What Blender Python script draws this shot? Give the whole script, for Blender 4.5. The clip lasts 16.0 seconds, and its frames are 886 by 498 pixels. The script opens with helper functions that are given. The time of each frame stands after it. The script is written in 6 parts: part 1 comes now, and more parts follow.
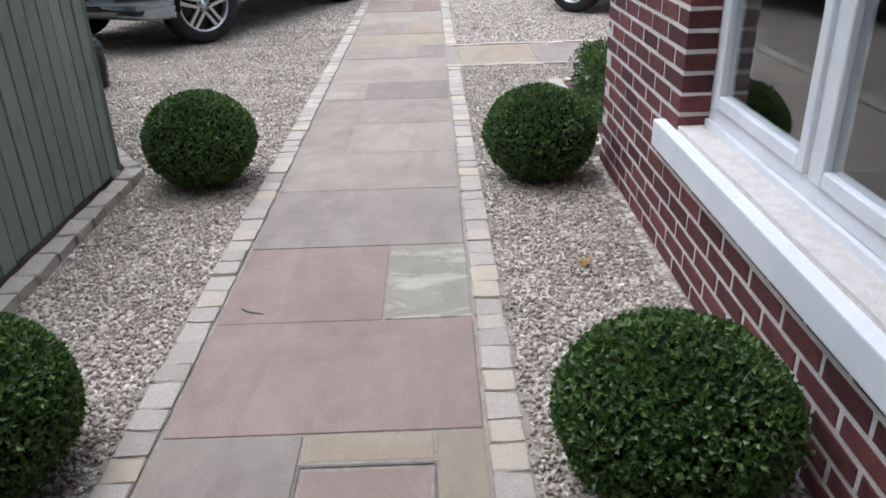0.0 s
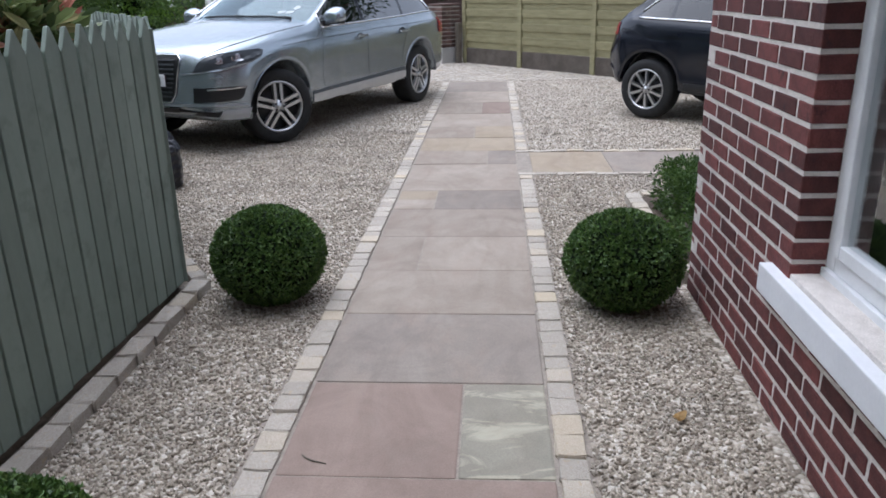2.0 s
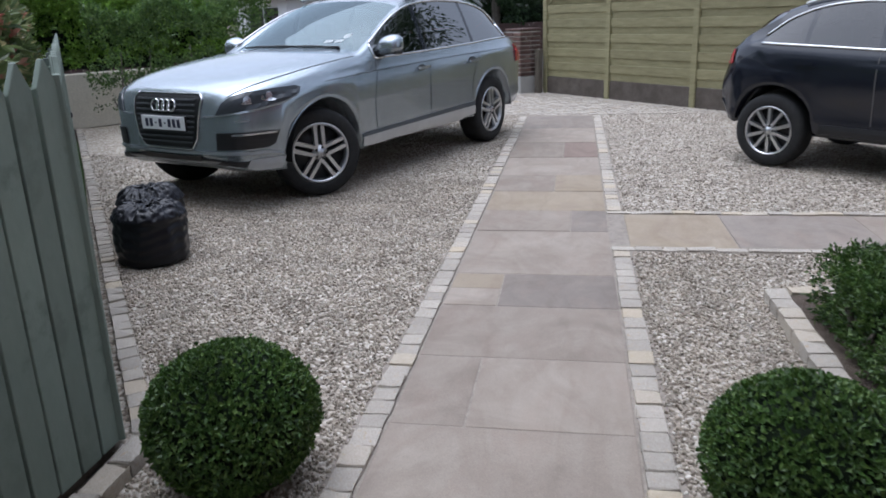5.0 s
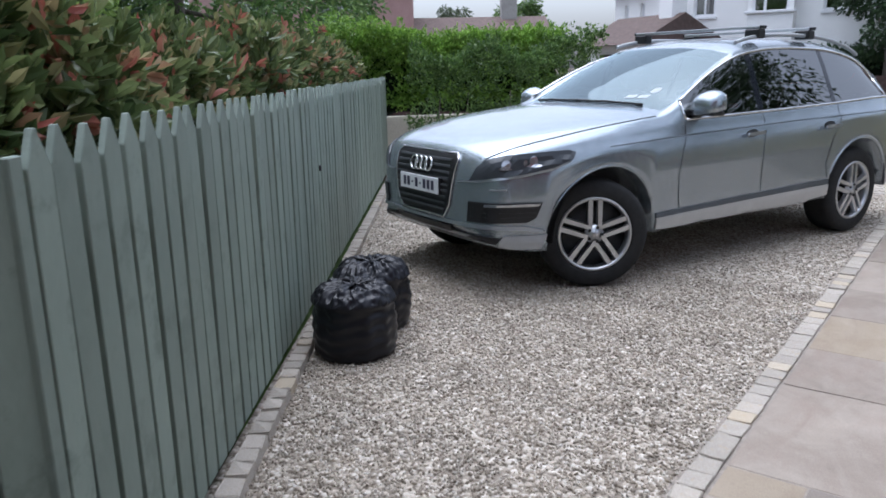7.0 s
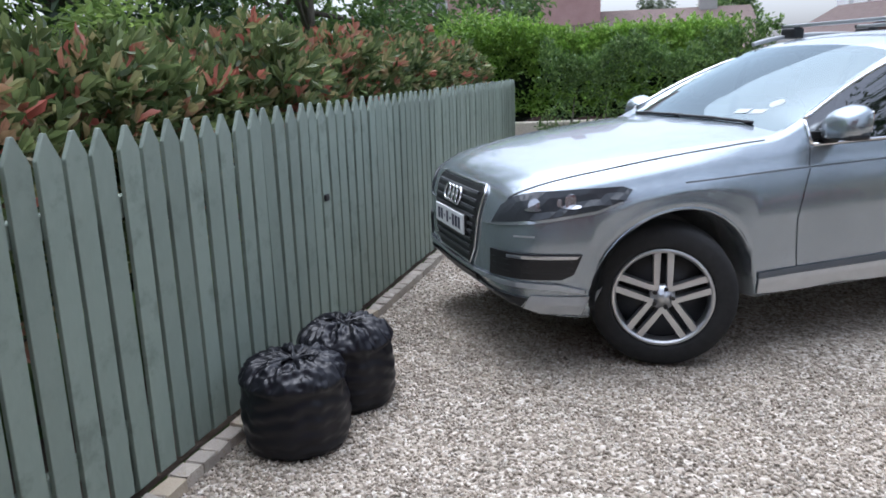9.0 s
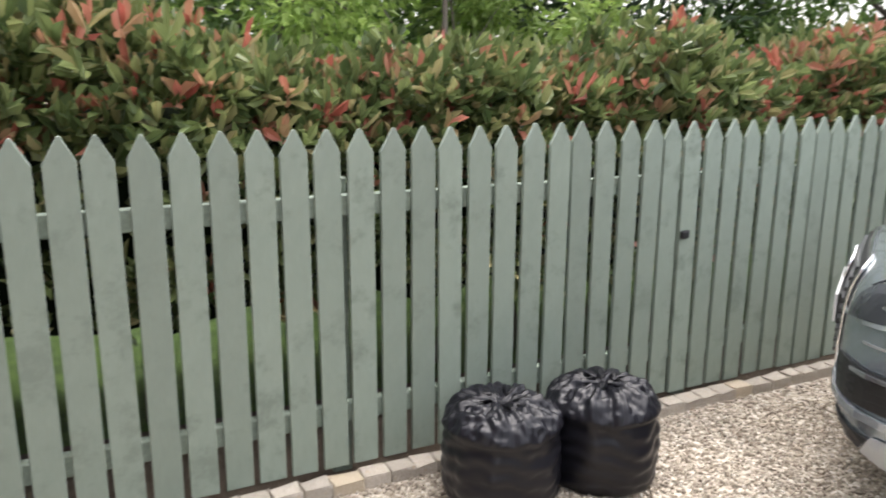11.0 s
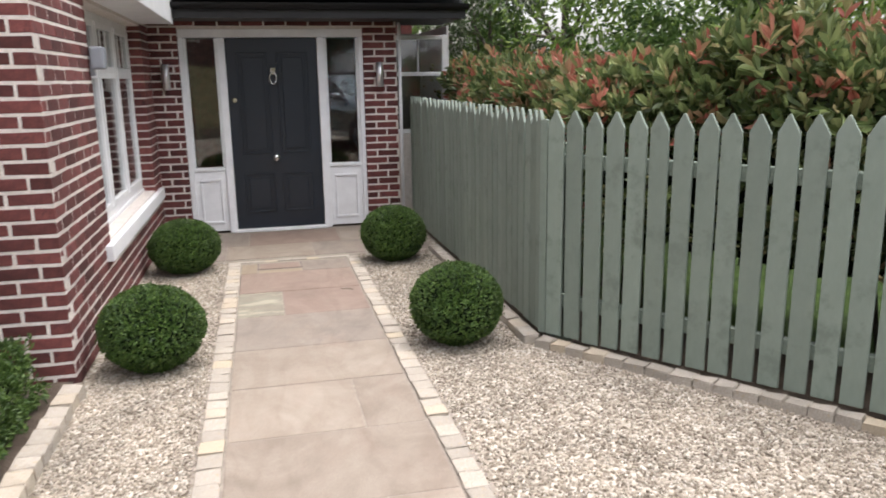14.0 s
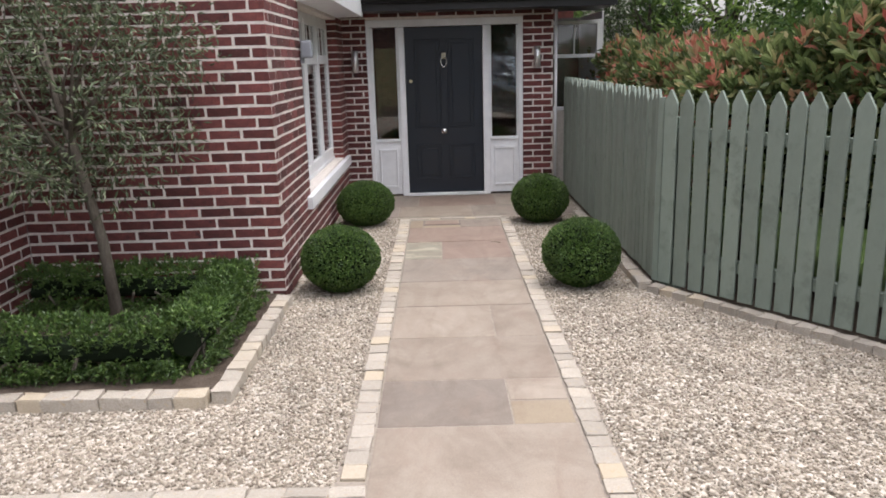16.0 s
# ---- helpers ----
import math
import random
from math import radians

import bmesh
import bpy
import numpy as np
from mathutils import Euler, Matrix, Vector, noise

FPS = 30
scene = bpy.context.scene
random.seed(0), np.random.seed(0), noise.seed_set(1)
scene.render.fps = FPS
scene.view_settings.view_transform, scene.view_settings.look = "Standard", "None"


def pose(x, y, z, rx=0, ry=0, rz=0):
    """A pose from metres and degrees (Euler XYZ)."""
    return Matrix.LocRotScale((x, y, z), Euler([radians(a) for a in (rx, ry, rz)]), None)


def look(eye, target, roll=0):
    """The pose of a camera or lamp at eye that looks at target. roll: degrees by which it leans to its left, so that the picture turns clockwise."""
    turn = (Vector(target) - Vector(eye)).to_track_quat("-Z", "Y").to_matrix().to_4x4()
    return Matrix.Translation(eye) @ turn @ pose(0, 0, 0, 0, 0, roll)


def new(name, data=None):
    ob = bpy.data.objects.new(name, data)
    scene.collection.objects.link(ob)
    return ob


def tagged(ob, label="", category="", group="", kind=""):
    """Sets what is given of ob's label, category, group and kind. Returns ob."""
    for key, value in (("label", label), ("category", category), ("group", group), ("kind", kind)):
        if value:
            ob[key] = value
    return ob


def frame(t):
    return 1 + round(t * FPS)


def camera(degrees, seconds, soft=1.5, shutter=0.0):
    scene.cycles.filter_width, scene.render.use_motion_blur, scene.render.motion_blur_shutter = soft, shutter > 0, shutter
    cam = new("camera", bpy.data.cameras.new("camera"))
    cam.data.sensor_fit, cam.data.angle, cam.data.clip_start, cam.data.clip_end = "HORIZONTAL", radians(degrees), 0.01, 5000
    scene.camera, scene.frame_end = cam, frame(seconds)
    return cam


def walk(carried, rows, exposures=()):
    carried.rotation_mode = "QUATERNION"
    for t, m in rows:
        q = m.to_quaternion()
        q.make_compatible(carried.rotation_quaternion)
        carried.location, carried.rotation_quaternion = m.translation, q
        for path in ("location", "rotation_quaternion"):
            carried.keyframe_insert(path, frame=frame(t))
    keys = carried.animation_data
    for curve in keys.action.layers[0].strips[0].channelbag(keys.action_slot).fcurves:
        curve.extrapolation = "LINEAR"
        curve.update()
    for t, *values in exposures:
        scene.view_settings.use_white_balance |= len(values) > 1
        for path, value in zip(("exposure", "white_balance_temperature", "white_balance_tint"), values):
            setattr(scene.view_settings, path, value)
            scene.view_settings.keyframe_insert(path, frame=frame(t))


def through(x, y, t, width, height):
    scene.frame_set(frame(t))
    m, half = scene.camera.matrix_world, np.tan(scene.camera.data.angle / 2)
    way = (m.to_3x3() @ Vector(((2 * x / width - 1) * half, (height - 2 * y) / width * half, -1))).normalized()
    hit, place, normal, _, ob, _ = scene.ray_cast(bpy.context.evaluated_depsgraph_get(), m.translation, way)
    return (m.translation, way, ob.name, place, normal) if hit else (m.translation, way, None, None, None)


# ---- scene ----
cam = camera(60.7, 16.0, soft=1.7, shutter=0.25)
# seconds, stops, kelvin, tint of the clip's own camera
EXPOSURE = [(0, 1.15, 5650, 13), (1.0, 0.95, 5650, 13), (3.2, 0.92, 5600, 13), (5.5, 0.72, 5550, 13), (7.0, 1.0, 5550, 13), (8.2, 1.1, 5550, 13), (10.3, 1.84, 6150, 13), (11, 2.1, 6600, 13), (12.5, 1.88, 6800, 14), (14, 1.58, 6500, 14), (16, 1.33, 6400, 15)]
PATH = [
    (0, (0.348, 0.092, 1.392), (0.357, 1.893, 0.523), -1.8),
    (0.5, (0.4, 0.132, 1.418), (0.371, 1.957, 0.6), -2.6),
    (1, (0.397, 0.18, 1.457), (0.316, 2.03, 0.703), -2.7),
    (1.5, (0.357, 0.26, 1.481), (0.2, 2.136, 0.806), -1.8),
    (2, (0.259, 0.369, 1.496), (0.124, 2.252, 0.838), -1.3),
    (2.5, (0.187, 0.436, 1.503), (0.16, 2.332, 0.865), -0.2),
    (3, (0.173, 0.554, 1.51), (0.142, 2.464, 0.916), -0.7),
    (3.2, (0.186, 0.631, 1.509), (0.106, 2.547, 0.943), -0.7),
    (5.3, (0.221, 2.048, 1.467), (-0.212, 3.908, 0.874), -3.0),
    (5.5, (0.202, 2.189, 1.464), (-0.314, 4.045, 0.929), -3.5),
    (6, (0.169, 2.556, 1.468), (-0.552, 4.346, 0.941), -4.7),
    (6.5, (0.216, 2.915, 1.495), (-0.779, 4.577, 0.998), -1.2),
    (7, (0.223, 3.281, 1.491), (-0.926, 4.851, 1.026), -1.1),
    (7.5, (0.241, 3.69, 1.496), (-1.005, 5.195, 1.067), -2.6),
    (8, (0.27, 4.101, 1.512), (-1.103, 5.473, 1.029), -2.0),
    (8.2, (0.301, 4.268, 1.525), (-1.106, 5.608, 1.049), -1.9),
    (10.3, (0.268, 5.825, 1.561), (-1.634, 6.245, 1.105), -0.2),
    (10.5, (0.178, 6.063, 1.585), (-1.765, 6.237, 1.145), 0.6),
    (11, (0.202, 6.350, 1.566), (-1.723, 6.033, 1.126), 0.3),
    (11.5, (0.307, 6.592, 1.546), (-1.475, 5.838, 1.038), -0.1),
    (12, (0.280, 6.865, 1.554), (-1.282, 5.683, 1.153), 0.4),
    (12.5, (0.205, 7.222, 1.524), (-1.036, 5.704, 1.126), -1.6),
    (13, (0.255, 7.515, 1.553), (-0.745, 5.840, 1.126), -1.6),
    (13.5, (0.185, 7.860, 1.569), (-0.490, 6.024, 1.157), -1.2),
    (14, (0.216, 8.135, 1.574), (-0.231, 6.236, 1.133), -0.9),
    (14.5, (0.262, 8.404, 1.590), (-0.056, 6.493, 1.091), -1.8),
    (15, (0.211, 8.613, 1.605), (-0.035, 6.676, 1.173), -1.2),
    (15.5, (0.138, 8.867, 1.612), (0.100, 6.934, 1.100), -2.1),
    (16, (0.135, 9.167, 1.615), (0.134, 7.227, 1.131), -1.6),
]
walk(cam, [(t, look(eye, target, roll)) for t, eye, target, roll in PATH], EXPOSURE)

# ---- build ----
# world, sun
world = bpy.data.worlds.new("world")
scene.world = world
world.use_nodes = True
wn, wl = world.node_tree.nodes, world.node_tree.links
sky = wn.new("ShaderNodeTexSky")
sky.sky_type, sky.sun_disc = "NISHITA", False
SUN_ELEV, SUN_ROT = 76, 288
sky.sun_elevation, sky.sun_rotation = radians(SUN_ELEV), radians(SUN_ROT)
sky.dust_density, sky.air_density = 4.0, 1.2
soft_sky = wn.new("ShaderNodeHueSaturation")
soft_sky.inputs["Saturation"].default_value = 0.3
wl.new(sky.outputs["Color"], soft_sky.inputs["Color"])
wl.new(soft_sky.outputs["Color"], wn["Background"].inputs["Color"])
wn["Background"].inputs["Strength"].default_value = 0.13
sun = new("sun", bpy.data.lights.new("sun", "SUN"))
sun.data.energy, sun.data.angle, sun.data.color = 1.0, radians(85), (1.0, 0.98, 0.95)
sun.matrix_world = look((0, 0, 20), (math.sin(radians(SUN_ROT)) * -8, math.cos(radians(SUN_ROT)) * -8, 20 - 8 * math.tan(radians(SUN_ELEV))))


# ---- materials ----
def shader(name, rough=0.7, metal=0.0, spec=0.4):
    m = bpy.data.materials.new(name)
    m.use_nodes = True
    b = m.node_tree.nodes["Principled BSDF"]
    b.inputs["Roughness"].default_value = rough
    b.inputs["Metallic"].default_value = metal
    b.inputs["Specular IOR Level"].default_value = spec
    return m, m.node_tree.nodes, m.node_tree.links, b


def ramp(n, stops):
    r = n.new("ShaderNodeValToRGB")
    el = r.color_ramp.elements
    while len(el) < len(stops):
        el.new(0.5)
    for e, (p, c) in zip(el, stops):
        e.position, e.color = p, (*c, 1)
    return r


def tex_noise(n, l, scale, detail=4, rough=0.6, coord="Object", stretch=None, shift=False):
    tc = n.new("ShaderNodeTexCoord")
    t = n.new("ShaderNodeTexNoise")
    t.inputs["Scale"].default_value, t.inputs["Detail"].default_value, t.inputs["Roughness"].default_value = scale, detail, rough
    if shift:
        # pieces on one mesh each take their own part of the pattern
        info, add = n.new("ShaderNodeObjectInfo"), n.new("ShaderNodeVectorMath")
        add.operation = "MULTIPLY_ADD"
        add.inputs[1].default_value = (37, 23, 41)
        l.new(info.outputs["Random"], add.inputs[0])
        l.new(tc.outputs[coord], add.inputs[2])
        l.new(add.outputs["Vector"], t.inputs["Vector"])
    elif stretch:
        mp = n.new("ShaderNodeMapping")
        mp.inputs["Scale"].default_value = stretch
        l.new(tc.outputs[coord], mp.inputs["Vector"])
        l.new(mp.outputs["Vector"], t.inputs["Vector"])
    else:
        l.new(tc.outputs[coord], t.inputs["Vector"])
    return t


def mix(n, l, a, b, fac, mode="MIX"):
    m = n.new("ShaderNodeMix")
    m.data_type, m.blend_type = "RGBA", mode
    for sock, v in ((m.inputs["Factor"], fac), (m.inputs["A"], a), (m.inputs["B"], b)):
        if isinstance(v, bpy.types.NodeSocket):
            l.new(v, sock)
        elif isinstance(v, (int, float)):
            sock.default_value = v
        else:
            sock.default_value = (*v, 1)
    return m.outputs["Result"]


def bump(n, l, b, height, strength=0.4, dist=0.01):
    k = n.new("ShaderNodeBump")
    k.inputs["Strength"].default_value, k.inputs["Distance"].default_value = strength, dist
    l.new(height, k.inputs["Height"])
    l.new(k.outputs["Normal"], b.inputs["Normal"])


def surface(name, dark, light, scale=20, fine=150, rough=0.75, bumpy=0.3, dist=0.004, island=0.0, obj=0.0, stains=None, spec=0.4, metal=0.0, stretch=None, soft=1.0):
    """A grained surface: two colours mixed by coarse and fine noise, varied per piece."""
    m, n, l, b = shader(name, rough, metal, spec)
    big, small = tex_noise(n, l, scale, 5, 0.65, stretch=stretch), tex_noise(n, l, fine, 3, 0.7, stretch=stretch)
    r = ramp(n, [(0.3, dark), (0.7, light)])
    l.new(big.outputs["Fac"], r.inputs["Fac"])
    g = ramp(n, [(0.3, (1 - 0.22 * soft,) * 3), (0.7, (1 + 0.12 * soft,) * 3)])
    l.new(small.outputs["Fac"], g.inputs["Fac"])
    col = mix(n, l, r.outputs["Color"], g.outputs["Color"], 1.0, "MULTIPLY")
    for amount, node, out in ((obj, "ShaderNodeObjectInfo", "Random"), (island, "ShaderNodeNewGeometry", "Random Per Island")):
        if amount:
            src = n.new(node)
            v = ramp(n, [(0, (1 - amount,) * 3), (1, (1 + amount,) * 3)])
            l.new(src.outputs[out], v.inputs["Fac"])
            col = mix(n, l, col, v.outputs["Color"], 1.0, "MULTIPLY")
    if stains:
        st = tex_noise(n, l, stains[1], 6, 0.7, shift=obj > 0)
        sr = ramp(n, [(stains[2], (0, 0, 0)), (min(1, stains[2] + 0.12), (1, 1, 1))])
        l.new(st.outputs["Fac"], sr.inputs["Fac"])
        col = mix(n, l, col, stains[0], sr.outputs["Color"])
    l.new(col, b.inputs["Base Color"])
    bump(n, l, b, small.outputs["Fac"], bumpy, dist)
    return m


def gravel_material(name, cell):
    m, n, l, b = shader(name, 0.85, 0, 0.3)
    tc = n.new("ShaderNodeTexCoord")
    vo = n.new("ShaderNodeTexVoronoi")
    vo.inputs["Scale"].default_value, vo.inputs["Randomness"].default_value = 1 / cell, 1
    l.new(tc.outputs["Object"], vo.inputs["Vector"])
    r = ramp(n, [(0.0, (0.17, 0.142, 0.11)), (0.3, (0.31, 0.266, 0.21)), (0.6, (0.425, 0.375, 0.306)), (1.0, (0.585, 0.54, 0.47))])
    sep = n.new("ShaderNodeSeparateColor")
    l.new(vo.outputs["Color"], sep.inputs["Color"])
    l.new(sep.outputs["Red"], r.inputs["Fac"])
    # darkens the sheet between stones: shade of the gaps put into the colour
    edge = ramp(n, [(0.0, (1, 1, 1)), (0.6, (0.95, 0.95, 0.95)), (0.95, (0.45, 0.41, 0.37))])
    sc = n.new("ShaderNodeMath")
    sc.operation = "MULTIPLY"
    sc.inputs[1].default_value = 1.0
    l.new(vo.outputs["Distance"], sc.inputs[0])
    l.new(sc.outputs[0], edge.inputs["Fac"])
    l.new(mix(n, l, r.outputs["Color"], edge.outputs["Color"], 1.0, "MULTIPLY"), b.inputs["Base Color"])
    inv = n.new("ShaderNodeMath")
    inv.operation = "SUBTRACT"
    inv.inputs[0].default_value = 1
    l.new(vo.outputs["Distance"], inv.inputs[1])
    bump(n, l, b, inv.outputs[0], 1.0, 0.012)
    return m


def leaf_material(name, stops, rough=0.45, through=0.25):
    """Leaves: colour varied leaf by leaf, a little light passing through."""
    m, n, l, b = shader(name, rough, 0, 0.4)
    geo = n.new("ShaderNodeNewGeometry")
    r = ramp(n, stops)
    l.new(geo.outputs["Random Per Island"], r.inputs["Fac"])
    ns = tex_noise(n, l, 3, 3)
    g = ramp(n, [(0.3, (0.7, 0.7, 0.7)), (0.7, (1.2, 1.2, 1.2))])
    l.new(ns.outputs["Fac"], g.inputs["Fac"])
    col = mix(n, l, r.outputs["Color"], g.outputs["Color"], 1.0, "MULTIPLY")
    l.new(col, b.inputs["Base Color"])
    tr = n.new("ShaderNodeBsdfTranslucent")
    l.new(col, tr.inputs["Color"])
    ms = n.new("ShaderNodeMixShader")
    ms.inputs["Fac"].default_value = through
    l.new(b.outputs["BSDF"], ms.inputs[1])
    l.new(tr.outputs["BSDF"], ms.inputs[2])
    l.new(ms.outputs["Shader"], n["Material Output"].inputs["Surface"])
    return m


def glass_material(name, tint=(0.9, 0.95, 0.95), rough=0.02, ior=1.45):
    m, n, l, b = shader(name, rough, 0, 0.5)
    b.inputs["Base Color"].default_value = (*tint, 1)
    b.inputs["Transmission Weight"].default_value = 1.0
    b.inputs["IOR"].default_value = ior
    return m


def plain(name, col, rough=0.5, metal=0.0, spec=0.5):
    return surface(name, tuple(c * 0.92 for c in col), tuple(min(1, c * 1.06) for c in col), 6, 90, rough, 0.04, 0.001, spec=spec, metal=metal, soft=0.15)


def stone_material(name, a, b, c):
    """Riven sandstone: clouded colour, darker drifting veins, fine grit and shallow ripples."""
    m, n, l, bs = shader(name, 0.72, 0, 0.35)
    big = tex_noise(n, l, 2.3, 8, 0.68)
    big.inputs["Distortion"].default_value = 1.2
    r = ramp(n, [(0.32, a), (0.68, b)])
    l.new(big.outputs["Fac"], r.inputs["Fac"])
    tint = tex_noise(n, l, 4.1, 6, 0.7, stretch=(1, 0.45, 1))
    tr = ramp(n, [(0.50, (0, 0, 0)), (0.72, (0.8, 0.8, 0.8))])
    l.new(tint.outputs["Fac"], tr.inputs["Fac"])
    col = mix(n, l, r.outputs["Color"], c, tr.outputs["Color"])
    vein = tex_noise(n, l, 1.5, 7, 0.6, stretch=(1.6, 0.7, 1))
    vein.inputs["Distortion"].default_value = 0.7
    vr = ramp(n, [(0.40, (1, 1, 1)), (0.49, (0.84, 0.81, 0.79)), (0.56, (1, 1, 1)), (0.66, (1.08, 1.07, 1.05))])
    l.new(vein.outputs["Fac"], vr.inputs["Fac"])
    col = mix(n, l, col, vr.outputs["Color"], 0.6, "MULTIPLY")
    grit = tex_noise(n, l, 170, 3, 0.7)
    gr = ramp(n, [(0.3, (0.86, 0.86, 0.86)), (0.7, (1.1, 1.1, 1.1))])
    l.new(grit.outputs["Fac"], gr.inputs["Fac"])
    col = mix(n, l, col, gr.outputs["Color"], 1.0, "MULTIPLY")
    spot = tex_noise(n, l, 34, 4, 0.8)
    sr = ramp(n, [(0.70, (1, 1, 1)), (0.78, (0.62, 0.58, 0.54))])
    l.new(spot.outputs["Fac"], sr.inputs["Fac"])
    col = mix(n, l, col, sr.outputs["Color"], 0.7, "MULTIPLY")
    oi = n.new("ShaderNodeObjectInfo")
    v = ramp(n, [(0, (0.88, 0.87, 0.87)), (1, (1.1, 1.1, 1.11))])
    l.new(oi.outputs["Random"], v.inputs["Fac"])
    l.new(mix(n, l, col, v.outputs["Color"], 1.0, "MULTIPLY"), bs.inputs["Base Color"])
    bump(n, l, bs, tex_noise(n, l, 16, 6, 0.65).outputs["Fac"], 0.35, 0.006)
    return m


M = {}
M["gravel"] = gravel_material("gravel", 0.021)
M["pebble"] = leaf_material("pebble", [(0, (0.198, 0.165, 0.130)), (0.2, (0.302, 0.255, 0.200)), (0.55, (0.401, 0.348, 0.280)), (0.85, (0.480, 0.428, 0.357)), (1, (0.584, 0.544, 0.478))], 0.85, 0.0)
M["stone_pink"] = stone_material("sandstone_pink", (0.211, 0.156, 0.125), (0.276, 0.209, 0.169), (0.234, 0.188, 0.151))
M["stone_grey"] = stone_material("sandstone_grey", (0.192, 0.162, 0.136), (0.257, 0.222, 0.184), (0.267, 0.216, 0.173))
M["stone_buff"] = stone_material("sandstone_buff", (0.229, 0.190, 0.151), (0.309, 0.264, 0.214), (0.257, 0.203, 0.161))
M["stone_yellow"] = stone_material("sandstone_yellow", (0.265, 0.211, 0.144), (0.326, 0.272, 0.201), (0.262, 0.209, 0.158))
vm = stone_material("sandstone_veined", (0.225, 0.21, 0.165), (0.275, 0.255, 0.20), (0.25, 0.215, 0.175))
n_, l_ = vm.node_tree.nodes, vm.node_tree.links
band = tex_noise(n_, l_, 2.6, 6, 0.6, stretch=(1.0, 2.6, 1))
band.inputs["Distortion"].default_value = 1.4
band_ramp = ramp(n_, [(0.52, (0, 0, 0)), (0.60, (0.75, 0.75, 0.75)), (0.66, (0, 0, 0))])
l_.new(band.outputs["Fac"], band_ramp.inputs["Fac"])
base_in = n_["Principled BSDF"].inputs["Base Color"]
old = base_in.links[0].from_socket
l_.new(mix(n_, l_, old, (0.42, 0.385, 0.29), band_ramp.outputs["Color"]), base_in)
M["stone_veined"] = vm
M["grout"] = surface("grout", (0.20, 0.17, 0.14), (0.33, 0.285, 0.235), 20, 200)
M["grout_dark"] = surface("cover_metal", (0.12, 0.10, 0.09), (0.18, 0.15, 0.13), 20, 200)
M["sett"] = surface("sett", (0.33, 0.292, 0.242), (0.49, 0.445, 0.38), 14, 120, 0.85, 0.5, 0.006, obj=0.15, island=0.15, stains=((0.42, 0.325, 0.21), 4, 0.58))
n_, l_ = M["sett"].node_tree.nodes, M["sett"].node_tree.links
base_in = n_["Principled BSDF"].inputs["Base Color"]
old = base_in.links[0].from_socket
pick_yellow = ramp(n_, [(0.80, (0, 0, 0)), (0.99, (0.5, 0.5, 0.5))])
l_.new(n_.new("ShaderNodeObjectInfo").outputs["Random"], pick_yellow.inputs["Fac"])
l_.new(mix(n_, l_, old, (0.46, 0.365, 0.225), pick_yellow.outputs["Color"]), base_in)
M["brick"] = surface("brick", (0.075, 0.025, 0.024), (0.165, 0.050, 0.044), 14, 140, 0.85, 0.6, 0.005, obj=0.45, island=0.45, stains=((0.045, 0.02, 0.022), 9, 0.58))
M["mortar"] = surface("mortar", (0.60, 0.55, 0.50), (0.76, 0.71, 0.66), 20, 200, 0.95, 0.6, 0.004)
M["white"] = plain("white_paint", (0.78, 0.79, 0.80), 0.35)
M["sill"] = surface("sill_paint", (0.68, 0.69, 0.71), (0.76, 0.765, 0.775), 3, 60, 0.6, 0.1, 0.002, soft=0.2)
M["door"] = plain("door_paint", (0.011, 0.017, 0.026), 0.30)
M["chrome"] = plain("chrome", (0.75, 0.75, 0.75), 0.15, 1.0)
M["glass"] = glass_material("window_glass", ior=1.75)
# dark grey that stands for the dimness inside rooms and cars
M["interior"] = plain("dim_interior_paint", (0.10, 0.095, 0.09), 0.9)
M["fence"] = surface("fence_paint", (0.186, 0.228, 0.190), (0.225, 0.269, 0.226), 2.2, 40, 0.6, 0.12, 0.002, obj=0.12, stains=((0.158, 0.192, 0.160), 6, 0.53), stretch=(1, 1, 0.35), soft=0.25)
M["fence_back"] = surface("rail_paint", (0.15, 0.19, 0.15), (0.20, 0.24, 0.20), 3, 60, 0.8)
M["soil"] = surface("soil", (0.07, 0.05, 0.035), (0.13, 0.10, 0.075), 12, 90, 0.95, 0.9, 0.02)
M["box_leaf"] = leaf_material("box_leaf", [(0, (0.035, 0.075, 0.016)), (0.6, (0.075, 0.145, 0.03)), (1, (0.15, 0.23, 0.055))])
# near-black: the shade inside bushes, put into the colour of their cores
M["core"] = plain("painted_inner_shade", (0.010, 0.016, 0.008), 0.95, 0, 0.1)
M["photinia"] = leaf_material("photinia_leaf", [(0, (0.06, 0.095, 0.034)), (0.5, (0.145, 0.190, 0.070)), (0.8, (0.24, 0.29, 0.115)), (1, (0.36, 0.31, 0.155))], 0.28, 0.35)
M["photinia_red"] = leaf_material("photinia_young_leaf", [(0, (0.42, 0.12, 0.09)), (0.45, (0.46, 0.22, 0.145)), (0.75, (0.38, 0.28, 0.15)), (1, (0.28, 0.29, 0.12))], 0.36, 0.35)
M["tree_leaf"] = leaf_material("tree_leaf", [(0, (0.05, 0.10, 0.028)), (0.6, (0.115, 0.20, 0.05)), (1, (0.20, 0.29, 0.085))], 0.45, 0.35)
M["bark"] = surface("bark", (0.08, 0.065, 0.05), (0.17, 0.15, 0.12), 18, 120, 0.9, 0.8, 0.01, stretch=(1, 1, 0.3))
M["panel_wood"] = surface("treated_timber", (0.22, 0.20, 0.105), (0.335, 0.31, 0.175), 3, 80, 0.75, 0.3, 0.003, obj=0.08, island=0.08, stretch=(1, 1, 6))
M["board"] = surface("weathered_concrete", (0.075, 0.062, 0.05), (0.14, 0.12, 0.10), 4, 90, 0.95, 0.5)
